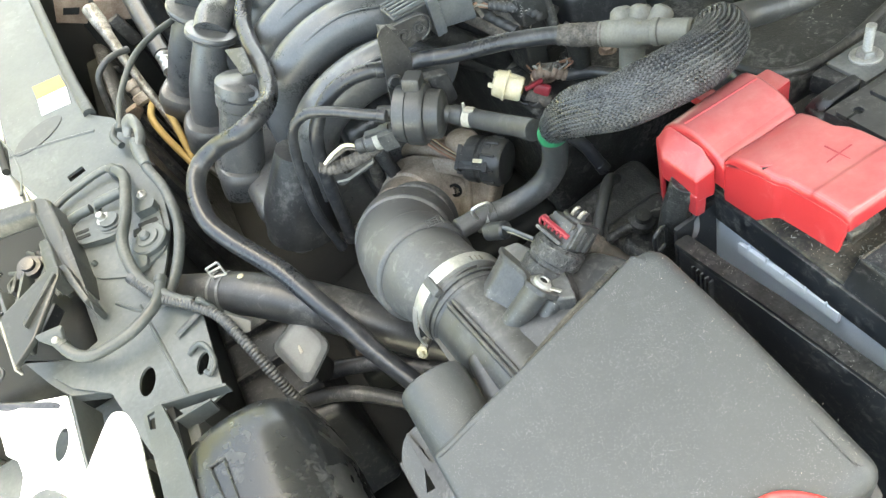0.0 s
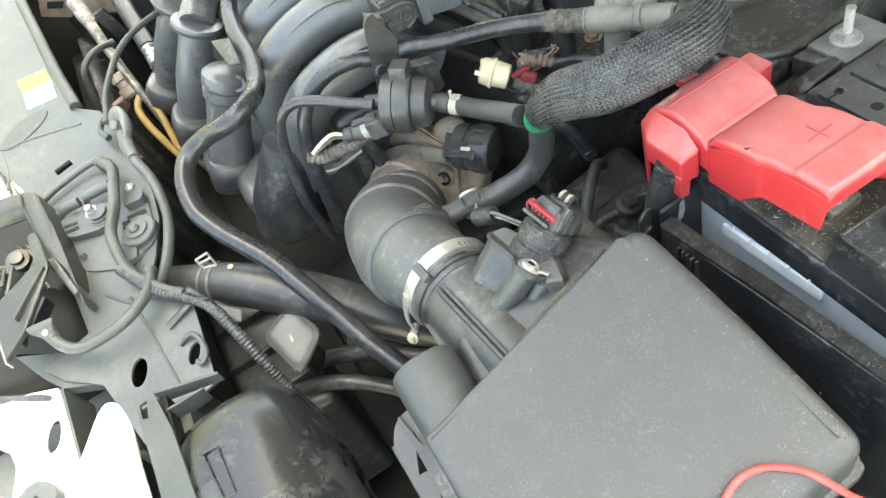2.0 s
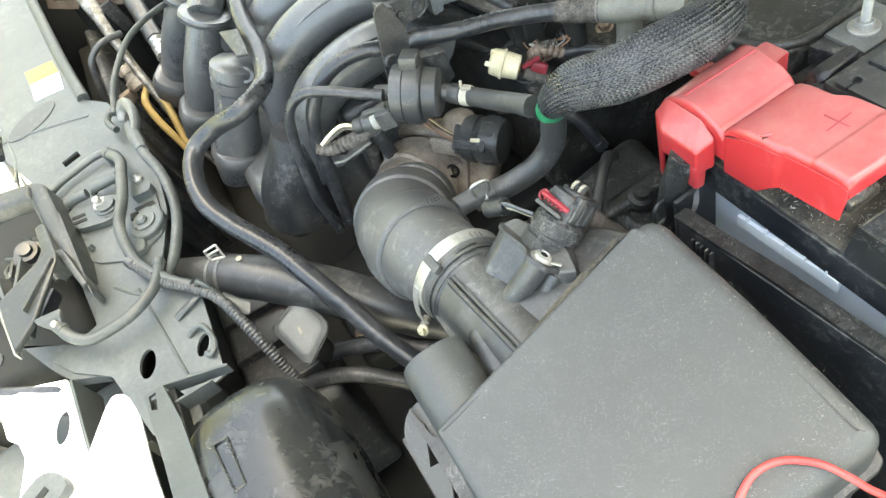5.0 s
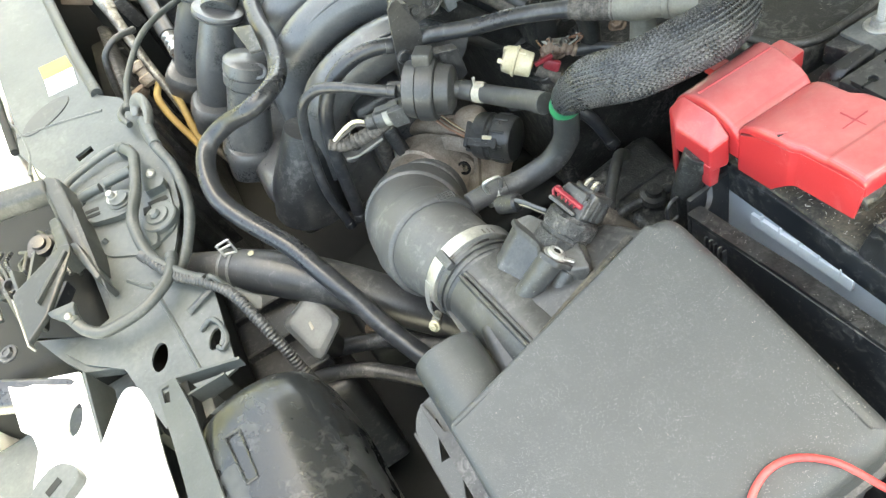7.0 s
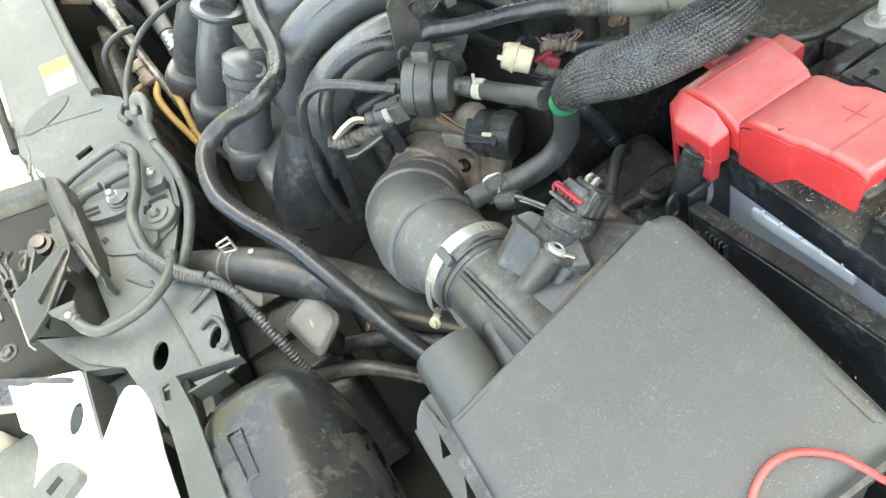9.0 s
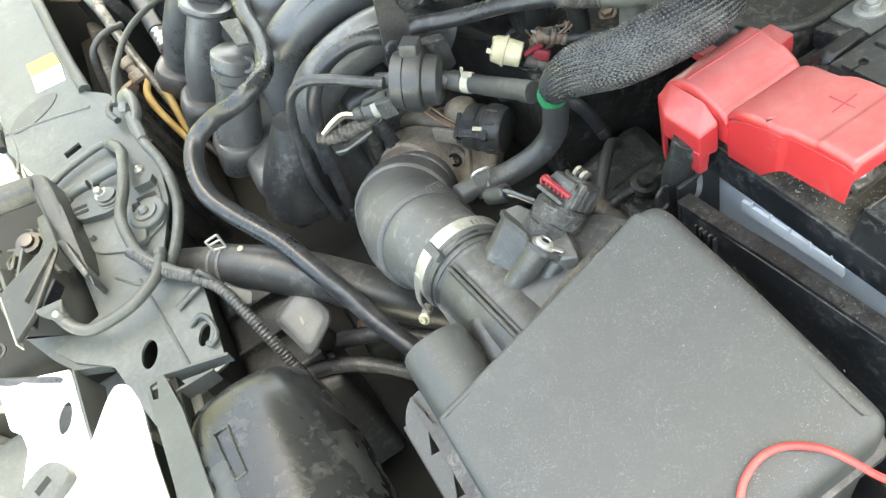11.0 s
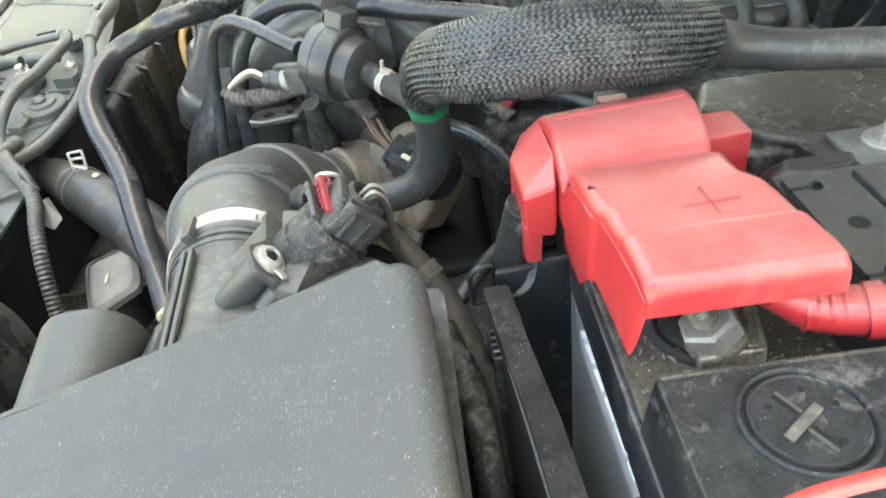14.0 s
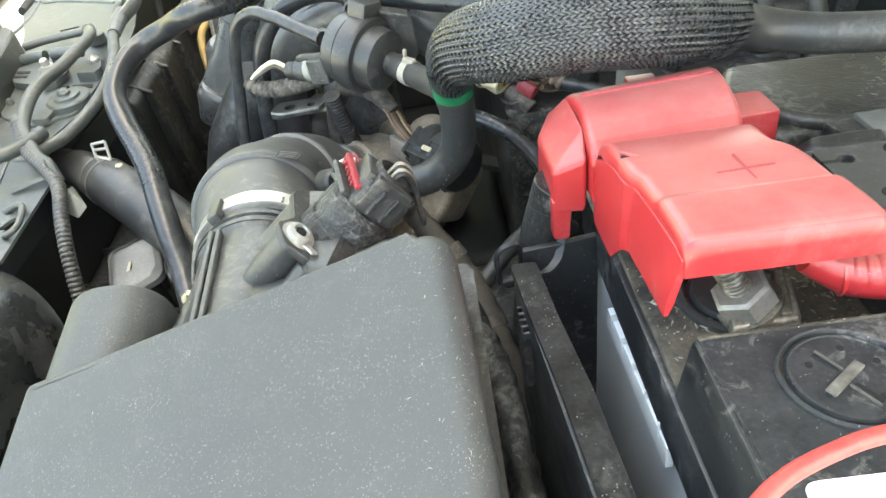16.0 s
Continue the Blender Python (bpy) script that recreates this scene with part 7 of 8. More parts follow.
part("notch", prism([(-0.424, 0.398), (-0.416, 0.396), (-0.418, 0.386), (-0.426, 0.389)], lift(0, 0.0116), 0.004, 0, 1), M_DARK, latch)
part("lobe", prism(rounded([(-0.436, 0.378), (-0.420, 0.362), (-0.424, 0.346), (-0.440, 0.348), (-0.446, 0.364)], 0.005), lift(0, 0.008), 0.006, 0.0015, 2), M_PANEL, latch)
part("shadow_slot", prism([(-0.420, 0.412), (-0.398, 0.408), (-0.397, 0.402), (-0.420, 0.404)], lift(0, 0.0038), 0.003, 0, 1), M_DARK, latch)
for cx, cy in ((-0.488, 0.462), (-0.456, 0.466), (-0.478, 0.392), (-0.495, 0.380)):
    part("rivet", lathe((cx, cy, panel_z(cx, cy) + 0.003), (0, 0, 1), [(0, 0.0035), (0.004, 0.0033), (0.006, 0.0018), (0.006, 0.0)], 14), M_PANEL, latch)
eyeb = thing("latch_bracket", (-0.383, 0.505, 0.84), "pale metal cable eye at the panel edge", "bracket")
part("eye", tube([(-0.392, 0.540, 0.848), (-0.384, 0.548, 0.858), (-0.374, 0.536, 0.864), (-0.371, 0.512, 0.862), (-0.376, 0.492, 0.857), (-0.384, 0.484, 0.852)], [0.005, 0.008, 0.0095, 0.010, 0.0085, 0.006], 14, 0.003, squash=0.6), M_GREYM, eyeb)
part("eye_hook", tube([(-0.402, 0.532, 0.846), (-0.408, 0.552, 0.850), (-0.400, 0.566, 0.853), (-0.388, 0.560, 0.856)], 0.0042, 12, 0.003), M_PANELDK, eyeb)
part("cable_end", tube([(-0.380, 0.500, 0.858), (-0.381, 0.478, 0.853), (-0.380, 0.458, 0.848)], [0.0075, 0.008, 0.0065], 14, 0.003), M_PANEL, eyeb)
hose("latch_cable", [(-0.378, 0.497, 0.856), (-0.381, 0.46, 0.848), (-0.374, 0.42, 0.832), (-0.378, 0.37, 0.815), (-0.400, 0.325, 0.80), (-0.42, 0.29, 0.80)], 0.0058, M_PANELDK, "grey dusty bonnet release cable", 14, category="cable")
hose("release_cable", [(-0.395, 0.55, 0.856), (-0.375, 0.60, 0.872), (-0.33, 0.66, 0.885), (-0.26, 0.70, 0.88), (-0.20, 0.72, 0.85)], 0.004, M_PANELDK, "thin grey release cable arching to the engine", 12, category="cable")
hose("front_loom", [(-0.420, 0.492, 0.848), (-0.408, 0.462, 0.848), (-0.414, 0.432, 0.843), (-0.421, 0.406, 0.838), (-0.433, 0.379, 0.833), (-0.436, 0.355, 0.827), (-0.432, 0.320, 0.815), (-0.412, 0.286, 0.806), (-0.394, 0.265, 0.800)], 0.0062, M_PANELDK, "dusty wiring loom along the panel", 16, category="wiring loom")
hose("corrugated_conduit", [(-0.440, 0.33, 0.818), (-0.420, 0.290, 0.808), (-0.394, 0.262, 0.800), (-0.376, 0.238, 0.792), (-0.366, 0.205, 0.778), (-0.359, 0.178, 0.755), (-0.354, 0.155, 0.715), (-0.350, 0.14, 0.66)], 0.0060, M_HOSE2, "black corrugated wiring conduit", 16, (0.0040, 0.0012), "conduit")
clipf = thing("conduit_clip", (-0.38, 0.245, 0.785), "torn black tape and clip on the conduit", "clip")
part("flag", hull([(-0.372, 0.252, 0.785), (-0.352, 0.225, 0.777), (-0.358, 0.215, 0.772), (-0.378, 0.225, 0.778), (-0.37, 0.24, 0.789)], 0.0008, 1), M_PANELDK, clipf)
part("tie", tube([(-0.392, 0.262, 0.792), (-0.384, 0.256, 0.8085), (-0.377, 0.249, 0.792)], 0.003, 8, 0.003), M_PANELDK, clipf)
part("tie_tail", hull([(-0.425, 0.252, 0.790), (-0.39, 0.262, 0.795), (-0.422, 0.244, 0.788), (-0.388, 0.255, 0.793), (-0.41, 0.25, 0.794)], 0.0008, 1), M_PANELDK, clipf)
hose("washer_tube", [(-0.520, 0.290, 0.826), (-0.514, 0.275, 0.818), (-0.500, 0.263, 0.812), (-0.478, 0.262, 0.810), (-0.457, 0.264, 0.810), (-0.438, 0.273, 0.810), (-0.422, 0.288, 0.810), (-0.414, 0.315, 0.810)], 0.0060, M_PANELDK, "grey dusty bent washer tube with ivory cap", 18, category="tube")

hk = thing("panel_hook", (-0.40, 0.2, 0.775), "bent steel hook at the panel edge", "hook")
part("wire", tube([(-0.418, 0.222, 0.784), (-0.405, 0.224, 0.788), (-0.398, 0.214, 0.788), (-0.396, 0.196, 0.784), (-0.404, 0.188, 0.781), (-0.408, 0.194, 0.781)], 0.0027, 10, 0.003), M_PANEL, hk)

# near bracket beside the duct
nb = thing("duct_bracket", (-0.42, 0.13, 0.80), "grey bent bracket with a square slot", "bracket")
part("side", sheet(rounded([(-0.4560, 0.150), (-0.4366, 0.148), (-0.428, 0.10), (-0.417, -0.08), (-0.447, -0.08), (-0.452, 0.08)], 0.004), [[(-0.4515, 0.1455), (-0.4442, 0.1450), (-0.4460, 0.1265), (-0.4515, 0.1300)]], lambda x, y: 0.822 + 0.15 * (x + 0.445), 0.003), M_PANELDK, nb)
part("cross", hull([(-0.4375, 0.1505, 0.8225), (-0.380, 0.1315, 0.8205), (-0.4375, 0.147, 0.8225), (-0.380, 0.128, 0.8205), (-0.4375, 0.1505, 0.806), (-0.380, 0.1315, 0.809), (-0.4375, 0.147, 0.806), (-0.380, 0.128, 0.809)], 0.001), M_PANELDK, nb)
part("tab", hull([(-0.433, 0.130, 0.817), (-0.398, 0.130, 0.816), (-0.433, 0.127, 0.817), (-0.398, 0.127, 0.816), (-0.431, 0.130, 0.796), (-0.399, 0.130, 0.798), (-0.431, 0.127, 0.796), (-0.399, 0.127, 0.798)], 0.001), M_PANELDK, nb)
# Added dark box, makes the slot read as a shaded hole.
part("slot_shade_block", box(-0.4545, -0.430, -0.08, 0.146, 0.790, 0.8155, 0.002), M_DARK, nb)
part("leg", box(-0.44, -0.42, 0.06, 0.14, 0.42, 0.80, 0.003), M_PANELDK, nb)

# resonator duct
ZE = 0.8252
duct = thing("intake_resonator", (-0.37, 0.0, 0.68), "large dusty black plastic intake resonator drum", "intake duct")
drum = part("drum", lathe((-0.394, 0.114, 0.750), (0.03, -1.0, -0.02), [(0, 0.0), (0.0005, 0.042), (0.004, 0.051), (0.012, 0.0585), (0.026, 0.064), (0.048, 0.067), (0.08, 0.0685), (0.30, 0.071), (0.34, 0.065)], 72, 1.13, power=2.7), M_DUCT, duct)
for a, b in (((-0.4098, 0.060, ZE), (-0.3973, 0.0596, ZE)), ((-0.4035, 0.0126, ZE), (-0.3945, 0.0135, ZE)), ((-0.3973, 0.0596, ZE), (-0.3945, 0.0135, ZE)), ((-0.4098, 0.060, ZE), (-0.4035, 0.0126, ZE))):
    part("emboss", tube([a, (Vector(a) + Vector(b)) / 2, b], 0.0014, 8, 0.006), M_DUCT, drum, "raised rectangle")
part("seam", tube([(-0.447, 0.090, 0.788), (-0.450, 0.05, 0.793), (-0.447, -0.02, 0.791), (-0.444, -0.12, 0.786)], 0.003, 8, 0.01), M_DUCT, drum)

# radiator hose
rh = thing("radiator_hose", (-0.32, 0.26, 0.73), "thick dusty black upper radiator hose", "hose")
part("tube", tube([(-0.415, 0.345, 0.756), (-0.392, 0.322, 0.758), (-0.355, 0.288, 0.757), (-0.318, 0.258, 0.745), (-0.28, 0.228, 0.722), (-0.235, 0.19, 0.69), (-0.19, 0.16, 0.65)], [0.018, 0.020, 0.0235, 0.0255, 0.0255, 0.025, 0.025], 28, 0.006), M_SCUFF, rh)
part("spigot", tube([(-0.44, 0.365, 0.754), (-0.41, 0.338, 0.757), (-0.385, 0.315, 0.758)], 0.016, 24, 0.004, (0.006, 0.0015)), M_BOX, rh)
part("paint_dot", lathe((-0.345, 0.287, 0.7805), (0.1, 0, 1), [(0, 0.0036), (0.0010, 0.0030), (0.0012, 0.0)], 14), M_YZINC, rh, "small ochre dot")
EAR = [Vector(p) for p in ((-0.371, 0.304, 0.779), (-0.372, 0.308, 0.795), (-0.358, 0.306, 0.797), (-0.358, 0.302, 0.780), (-0.371, 0.304, 0.784), (-0.3715, 0.306, 0.790), (-0.358, 0.304, 0.791))]
sc = thing("spring_clamp", (-0.372, 0.305, 0.76), "wide spring clamp on the radiator hose", "hose clamp")
for k in (0.0, 1.0):
    p = Vector((-0.378, 0.310, 0.758)) + Vector((0.010, -0.0095, 0.0)) * k
    part("band", tube([p, p + Vector((0.0013, -0.0012, 0)), p + Vector((0.0026, -0.0024, 0))], 0.0226 + 0.001 * k, 32, 0.001), M_GREYM, sc)
part("ear", join(*[tube([a, b], 0.0014, 8, 0.003) for a, b in zip(EAR, EAR[1:])]), M_ZINC, sc)

# dipstick
dip = thing("dipstick", (-0.36, 0.72, 0.62), "dirty metal dipstick tube with yellow pull ring", "dipstick")
part("tube", tube([(-0.376, 0.868, 0.885), (-0.374, 0.825, 0.850), (-0.371, 0.782, 0.80), (-0.366, 0.75, 0.765), (-0.358, 0.70, 0.68), (-0.34, 0.67, 0.62)], [0.009, 0.0085, 0.0065, 0.0065, 0.006, 0.006], 18, 0.006), M_GRIME, dip)
part("collar", tube([(-0.378, 0.872, 0.888), (-0.3755, 0.852, 0.872), (-0.374, 0.838, 0.860)], [0.0115, 0.0115, 0.010], 18, 0.004), M_GRIME, dip)
part("pull_ring", tube([(-0.372, 0.765, 0.765), (-0.385, 0.745, 0.755), (-0.384, 0.72, 0.735), (-0.374, 0.69, 0.70), (-0.366, 0.67, 0.68), (-0.364, 0.695, 0.71), (-0.360, 0.73, 0.745), (-0.368, 0.765, 0.765)], 0.0056, 12, 0.005), M_YEL, dip, "dull yellow ring")
part("clip", hull([(-0.428, 0.756, 0.770), (-0.396, 0.756, 0.775), (-0.392, 0.764, 0.758), (-0.414, 0.764, 0.742), (-0.426, 0.772, 0.770), (-0.394, 0.772, 0.775), (-0.390, 0.778, 0.758), (-0.412, 0.778, 0.742)], 0.003), M_RUST, dip, "beige stained clip block")
part("joint", lathe((-0.385, 0.788, 0.800), (0.10, -0.45, -0.9), [(0, 0.008), (0.002, 0.0125), (0.012, 0.013), (0.014, 0.0105), (0.022, 0.0105), (0.024, 0.0145), (0.036, 0.0150), (0.040, 0.010)], 18), M_ALU, dip, "grimy pipe joint")
part("joint_bolt", bolt((-0.372, 0.775, 0.785), (0.7, -0.5, 0.3), 0.006, 0.008, 0.008), M_GRIME, dip)

# ---- headlamp and front edge ----
hl = thing("headlamp_bracket", (-0.53, 0.40, 0.80), "dark grey-green headlamp mounting frame", "bracket")
part("beam", hull([(-0.590, 0.524, 0.868), (-0.590, 0.494, 0.862), (-0.506, 0.486, 0.868), (-0.508, 0.464, 0.864), (-0.590, 0.526, 0.846), (-0.590, 0.492, 0.842), (-0.506, 0.488, 0.846), (-0.508, 0.462, 0.842)], 0.005, 3), M_FRAME, hl)
part("post", hull([(-0.510, 0.496, 0.866), (-0.492, 0.480, 0.862), (-0.484, 0.385, 0.842), (-0.486, 0.345, 0.834), (-0.503, 0.372, 0.838), (-0.508, 0.420, 0.848), (-0.508, 0.496, 0.80), (-0.488, 0.478, 0.80), (-0.482, 0.380, 0.785), (-0.486, 0.342, 0.785), (-0.503, 0.37, 0.785)], 0.004, 2), M_FRAME, hl)
part("block", hull([(-0.516, 0.426, 0.852), (-0.504, 0.424, 0.852), (-0.496, 0.360, 0.850), (-0.510, 0.356, 0.850), (-0.516, 0.426, 0.825), (-0.504, 0.424, 0.825), (-0.494, 0.358, 0.82), (-0.512, 0.354, 0.82)], 0.003, 2), M_FRAME, hl)
part("blade", hull([(-0.494, 0.362, 0.854), (-0.504, 0.368, 0.854), (-0.566, 0.346, 0.846), (-0.562, 0.283, 0.832), (-0.536, 0.300, 0.838), (-0.496, 0.350, 0.850), (-0.494, 0.362, 0.848), (-0.504, 0.368, 0.848), (-0.566, 0.346, 0.838), (-0.562, 0.283, 0.825), (-0.536, 0.300, 0.831)], 0.0015, 2), M_FRAME, hl, "flat dark triangular blade")
part("blade_rib", hull([(-0.498, 0.352, 0.855), (-0.500, 0.357, 0.855), (-0.542, 0.318, 0.846), (-0.540, 0.312, 0.846), (-0.498, 0.352, 0.846), (-0.500, 0.357, 0.846), (-0.542, 0.318, 0.836), (-0.540, 0.312, 0.836)], 0.001), M_FRAME, hl)
part("inner_leg", hull([(-0.500, 0.372, 0.848), (-0.490, 0.368, 0.848), (-0.486, 0.316, 0.832), (-0.480, 0.318, 0.832), (-0.500, 0.370, 0.836), (-0.490, 0.366, 0.836), (-0.486, 0.314, 0.80), (-0.480, 0.316, 0.80)], 0.0015), M_FRAME, hl)
part("funnel", hull([(-0.538, 0.303, 0.838), (-0.507, 0.297, 0.837), (-0.510, 0.291, 0.836), (-0.534, 0.293, 0.836), (-0.526, 0.292, 0.820), (-0.514, 0.288, 0.818), (-0.518, 0.280, 0.820)], 0.0015), M_PANELDK, hl)
part("cap", cyl((-0.519, 0.2875, 0.829), (-0.5195, 0.286, 0.834), 0.0034), M_GREYF, hl)
part("edge_strip", hull([(-0.568, 0.346, 0.842), (-0.564, 0.283, 0.828), (-0.570, 0.346, 0.842), (-0.566, 0.283, 0.828), (-0.568, 0.346, 0.832), (-0.564, 0.283, 0.818), (-0.570, 0.346, 0.832), (-0.566, 0.283, 0.818)], 0.0005, 1), M_GREYF, hl, "pale worn edge")
lamp = thing("headlamp", (-0.60, 0.45, 0.65), "headlamp back with dusty housing and wires", "headlamp")
part("housing", hull([(-0.515, 0.30, 0.77), (-0.515, 0.60, 0.80), (-0.72, 0.34, 0.76), (-0.72, 0.68, 0.79), (-0.53, 0.31, 0.62), (-0.53, 0.60, 0.62), (-0.7, 0.34, 0.62), (-0.7, 0.68, 0.62)], 0.02, 3), M_DARK, lamp)
for k in range(9):
    a = random.Random(k + 3)
    p = Vector((-0.515 - 0.012 * k, 0.375 + 0.010 * (k % 4), 0.805))
    part("wire", tube([p, p + Vector((a.uniform(-0.012, 0.012), 0.03, 0.008)), p + Vector((a.uniform(-0.02, 0.01), 0.06, 0.010)), p + Vector((-0.01, 0.09, 0.0))], 0.0026, 8, 0.006), (M_FRAME, M_PANELDK, M_HOSE, M_FRAME)[k % 4], lamp)
for k in range(5):
    a = random.Random(k + 20)
    p = Vector((-0.522 - 0.020 * k, 0.405 + 0.012 * (k % 3), 0.805))
    part("clip", obox(p, (a.uniform(-1, 1), 1, 0.3), (0, 0, 1), 0.010, 0.012, 0.022, 0.002), (M_FRAME, M_BATT)[k % 2], lamp)
part("adjuster", lathe((-0.545, 0.432, 0.815), (0.2, -0.4, 0.9), [(0, 0.017), (0.010, 0.017), (0.011, 0.013), (0.020, 0.0125), (0.021, 0.008), (0.026, 0.0075), (0.027, 0.0)], 14), M_BATT, lamp, "black geared adjuster")
for k in range(7):
    a = random.Random(k + 60)
    p = Vector((-0.535 - 0.017 * (k % 4), 0.340 + 0.030 * (k // 2), 0.812 + 0.006 * (k % 3)))
    part("stay", obox(p, (0.5 - 0.25 * (k % 4), 1, a.uniform(-0.2, 0.4)), (a.uniform(-0.4, 0.4), 0, 1), 0.005, 0.016, a.uniform(0.035, 0.06), 0.0015), (M_BATT, M_FRAME, M_PANELDK)[k % 3], lamp)
for k in range(3):
    part("socket", lathe((-0.562 - 0.026 * k, 0.392 + 0.026 * k, 0.800), (-0.1, -0.5, 0.8), [(0, 0.012), (0.012, 0.012), (0.013, 0.009), (0.022, 0.0085), (0.022, 0.006), (0.012, 0.0055), (0.012, 0.0)], 18), M_BATT, lamp)
part("rail", hull([(-0.545, 0.255, 0.790), (-0.66, 0.33, 0.80), (-0.555, 0.235, 0.782), (-0.67, 0.30, 0.79), (-0.545, 0.255, 0.76), (-0.66, 0.33, 0.77), (-0.67, 0.30, 0.77), (-0.555, 0.235, 0.76)], 0.005, 3), M_HOSE, lamp, "dark glossy lamp rail")
wing = thing("front_wing_panel", (-0.53, 0.1, 0.6), "white painted body sheet with a hole, in full sun", "body panel")
WINGZ = lambda x, y: 0.783 + 0.16 * (y - 0.224)
part("flange", sheet(rounded([(-0.616, 0.290), (-0.600, 0.277), (-0.573, 0.272), (-0.542, 0.258), (-0.541, 0.171), (-0.515, 0.204), (-0.504, 0.213), (-0.492, 0.205), (-0.486, 0.179), (-0.489, 0.126), (-0.487, -0.10), (-0.66, -0.10), (-0.610, 0.170), (-0.598, 0.203), (-0.601, 0.222), (-0.611, 0.233)], [0, 0.01, 0.006, 0.003, 0.001, 0.006, 0.007, 0.008, 0.01, 0.01, 0, 0, 0.004, 0.004, 0.003, 0.003]),
                     [circle(-0.558, 0.212, 0.008, 12, 0.017, -18)], WINGZ, 0.003), M_WHITE, wing)
# White sheet's inner side: shade put in as the grey panel colour.
part("fold", hull([(-0.542, 0.258, 0.787), (-0.539, 0.257, 0.787), (-0.541, 0.171, 0.774), (-0.538, 0.171, 0.774), (-0.538, 0.256, 0.745), (-0.535, 0.256, 0.745), (-0.538, 0.171, 0.745), (-0.535, 0.171, 0.745)], 0.0008), M_PANEL, wing, "folded edge of the white sheet, its shade painted grey")
part("skirt", box(-0.70, -0.52, -0.1, 0.30, 0.45, 0.72, 0.01), M_PANEL, wing, "grey shaded lower sheet")
part("tab", prism(rounded([(-0.600, 0.162), (-0.578, 0.172), (-0.562, 0.160), (-0.558, 0.146), (-0.582, 0.132), (-0.62, 0.10), (-0.64, 0.12)], 0.006), lambda x, y: WINGZ(x, y) + 0.012, 0.010, 0.002, 2), M_PANEL, wing, "grey folded tab")
part("tab_slot", prism([(-0.592, 0.150), (-0.578, 0.157), (-0.575, 0.151), (-0.589, 0.144)], lambda x, y: WINGZ(x, y) + 0.0126, 0.002, 0, 1), M_DARK, wing)
bump = thing("front_bumper", (-0.70, 0.7, 0.45), "white painted front bumper edge in full sun", "bumper")
part("top_strip", hull([(-0.575, 0.60, 0.838), (-0.552, 0.63, 0.842), (-0.59, 0.85, 0.88), (-0.562, 0.86, 0.88), (-0.575, 1.2, 0.93), (-0.55, 1.2, 0.93), (-0.59, 0.6, 0.80), (-0.56, 0.6, 0.80), (-0.59, 1.2, 0.88), (-0.55, 1.2, 0.88)], 0.004), M_WHITE, bump)
part("grille_bar", tube([(-0.672, 0.640, 0.822), (-0.662, 0.720, 0.838), (-0.652, 0.800, 0.852), (-0.626, 0.906, 0.875), (-0.606, 0.99, 0.888), (-0.575, 1.10, 0.905)], [0.020, 0.019, 0.017, 0.011, 0.006, 0.004], 14, 0.02), M_FRAME, bump, "dark grey grille bar")
# Dark tube drawn for the black gap between strip and panel.
part("gap_shade", tube([(-0.553, 0.62, 0.846), (-0.560, 0.75, 0.868), (-0.561, 0.86, 0.886), (-0.548, 1.0, 0.908), (-0.556, 1.2, 0.940)], 0.0055, 10, 0.02), M_DARK, bump, "dark strip painted as the shaded gap beside the panel")
part("face", hull([(-0.70, 0.3, 0.80), (-0.70, 1.25, 0.88), (-0.95, 0.4, 0.62), (-0.98, 1.25, 0.66), (-0.70, 0.3, 0.42), (-0.70, 1.25, 0.42), (-0.95, 0.4, 0.42), (-0.98, 1.25, 0.42)], 0.03, 3), M_WHITE, bump)

# ---- garden beyond the car ----
def tree(x, y, h, spread, seed, n=900):
    rnd = random.Random(seed)
    t = thing("tree", (x, y, 0), "leafy green tree in bright sunlight", "tree", "trees beyond the car")
    bms = [tube([(x, y, 0), (x + 0.05, y, h * 0.35), (x - 0.04, y + 0.05, h * 0.7)], [0.13, 0.1, 0.05], 10, 0.2)]
    tips = []
    for k in range(9):
        a, z = rnd.uniform(0, 6.28), h * rnd.uniform(0.25, 0.62)
        e = Vector((x + spread * 0.7 * math.cos(a), y + spread * 0.7 * math.sin(a), z + h * rnd.uniform(0.1, 0.35)))
        bms.append(tube([(x, y, z), (Vector((x, y, z)) + e) / 2 + Vector((0, 0, 0.1)), e], [0.05, 0.035, 0.015], 7, 0.2))
        tips.append(e)
    part("trunk", join(*bms), M_BARK, t)
    bm = bmesh.new()
    for k in range(n):
        c = rnd.choice(tips) + Vector([rnd.gauss(0, spread * 0.28) for _ in range(3)])
        c.z = max(0.25, c.z)
        u = Vector([rnd.uniform(-1, 1) for _ in range(3)]).normalized()
        v = u.cross(Vector([rnd.uniform(-1, 1) for _ in range(3)])).normalized()
        s = rnd.uniform(0.06, 0.15)
        bm.faces.new([bm.verts.new(c + q) for q in (-u * s, v * s * 0.45, u * s, -v * s * 0.45)])
    part("crown", bm, M_LEAF, t, "many small green leaves", 180)
for k, (x, y, h, s) in enumerate(((-2.6, 4.2, 3.4, 1.2), (-4.2, 4.6, 3.8, 1.4), (-5.6, 3.4, 3.6, 1.4), (-3.6, 6.4, 4.5, 1.7), (-1.4, 6.2, 4.2, 1.5), (-6.8, 6.0, 4.8, 1.8), (0.8, 6.5, 4.0, 1.5))):
    tree(x, y, h, s, k)


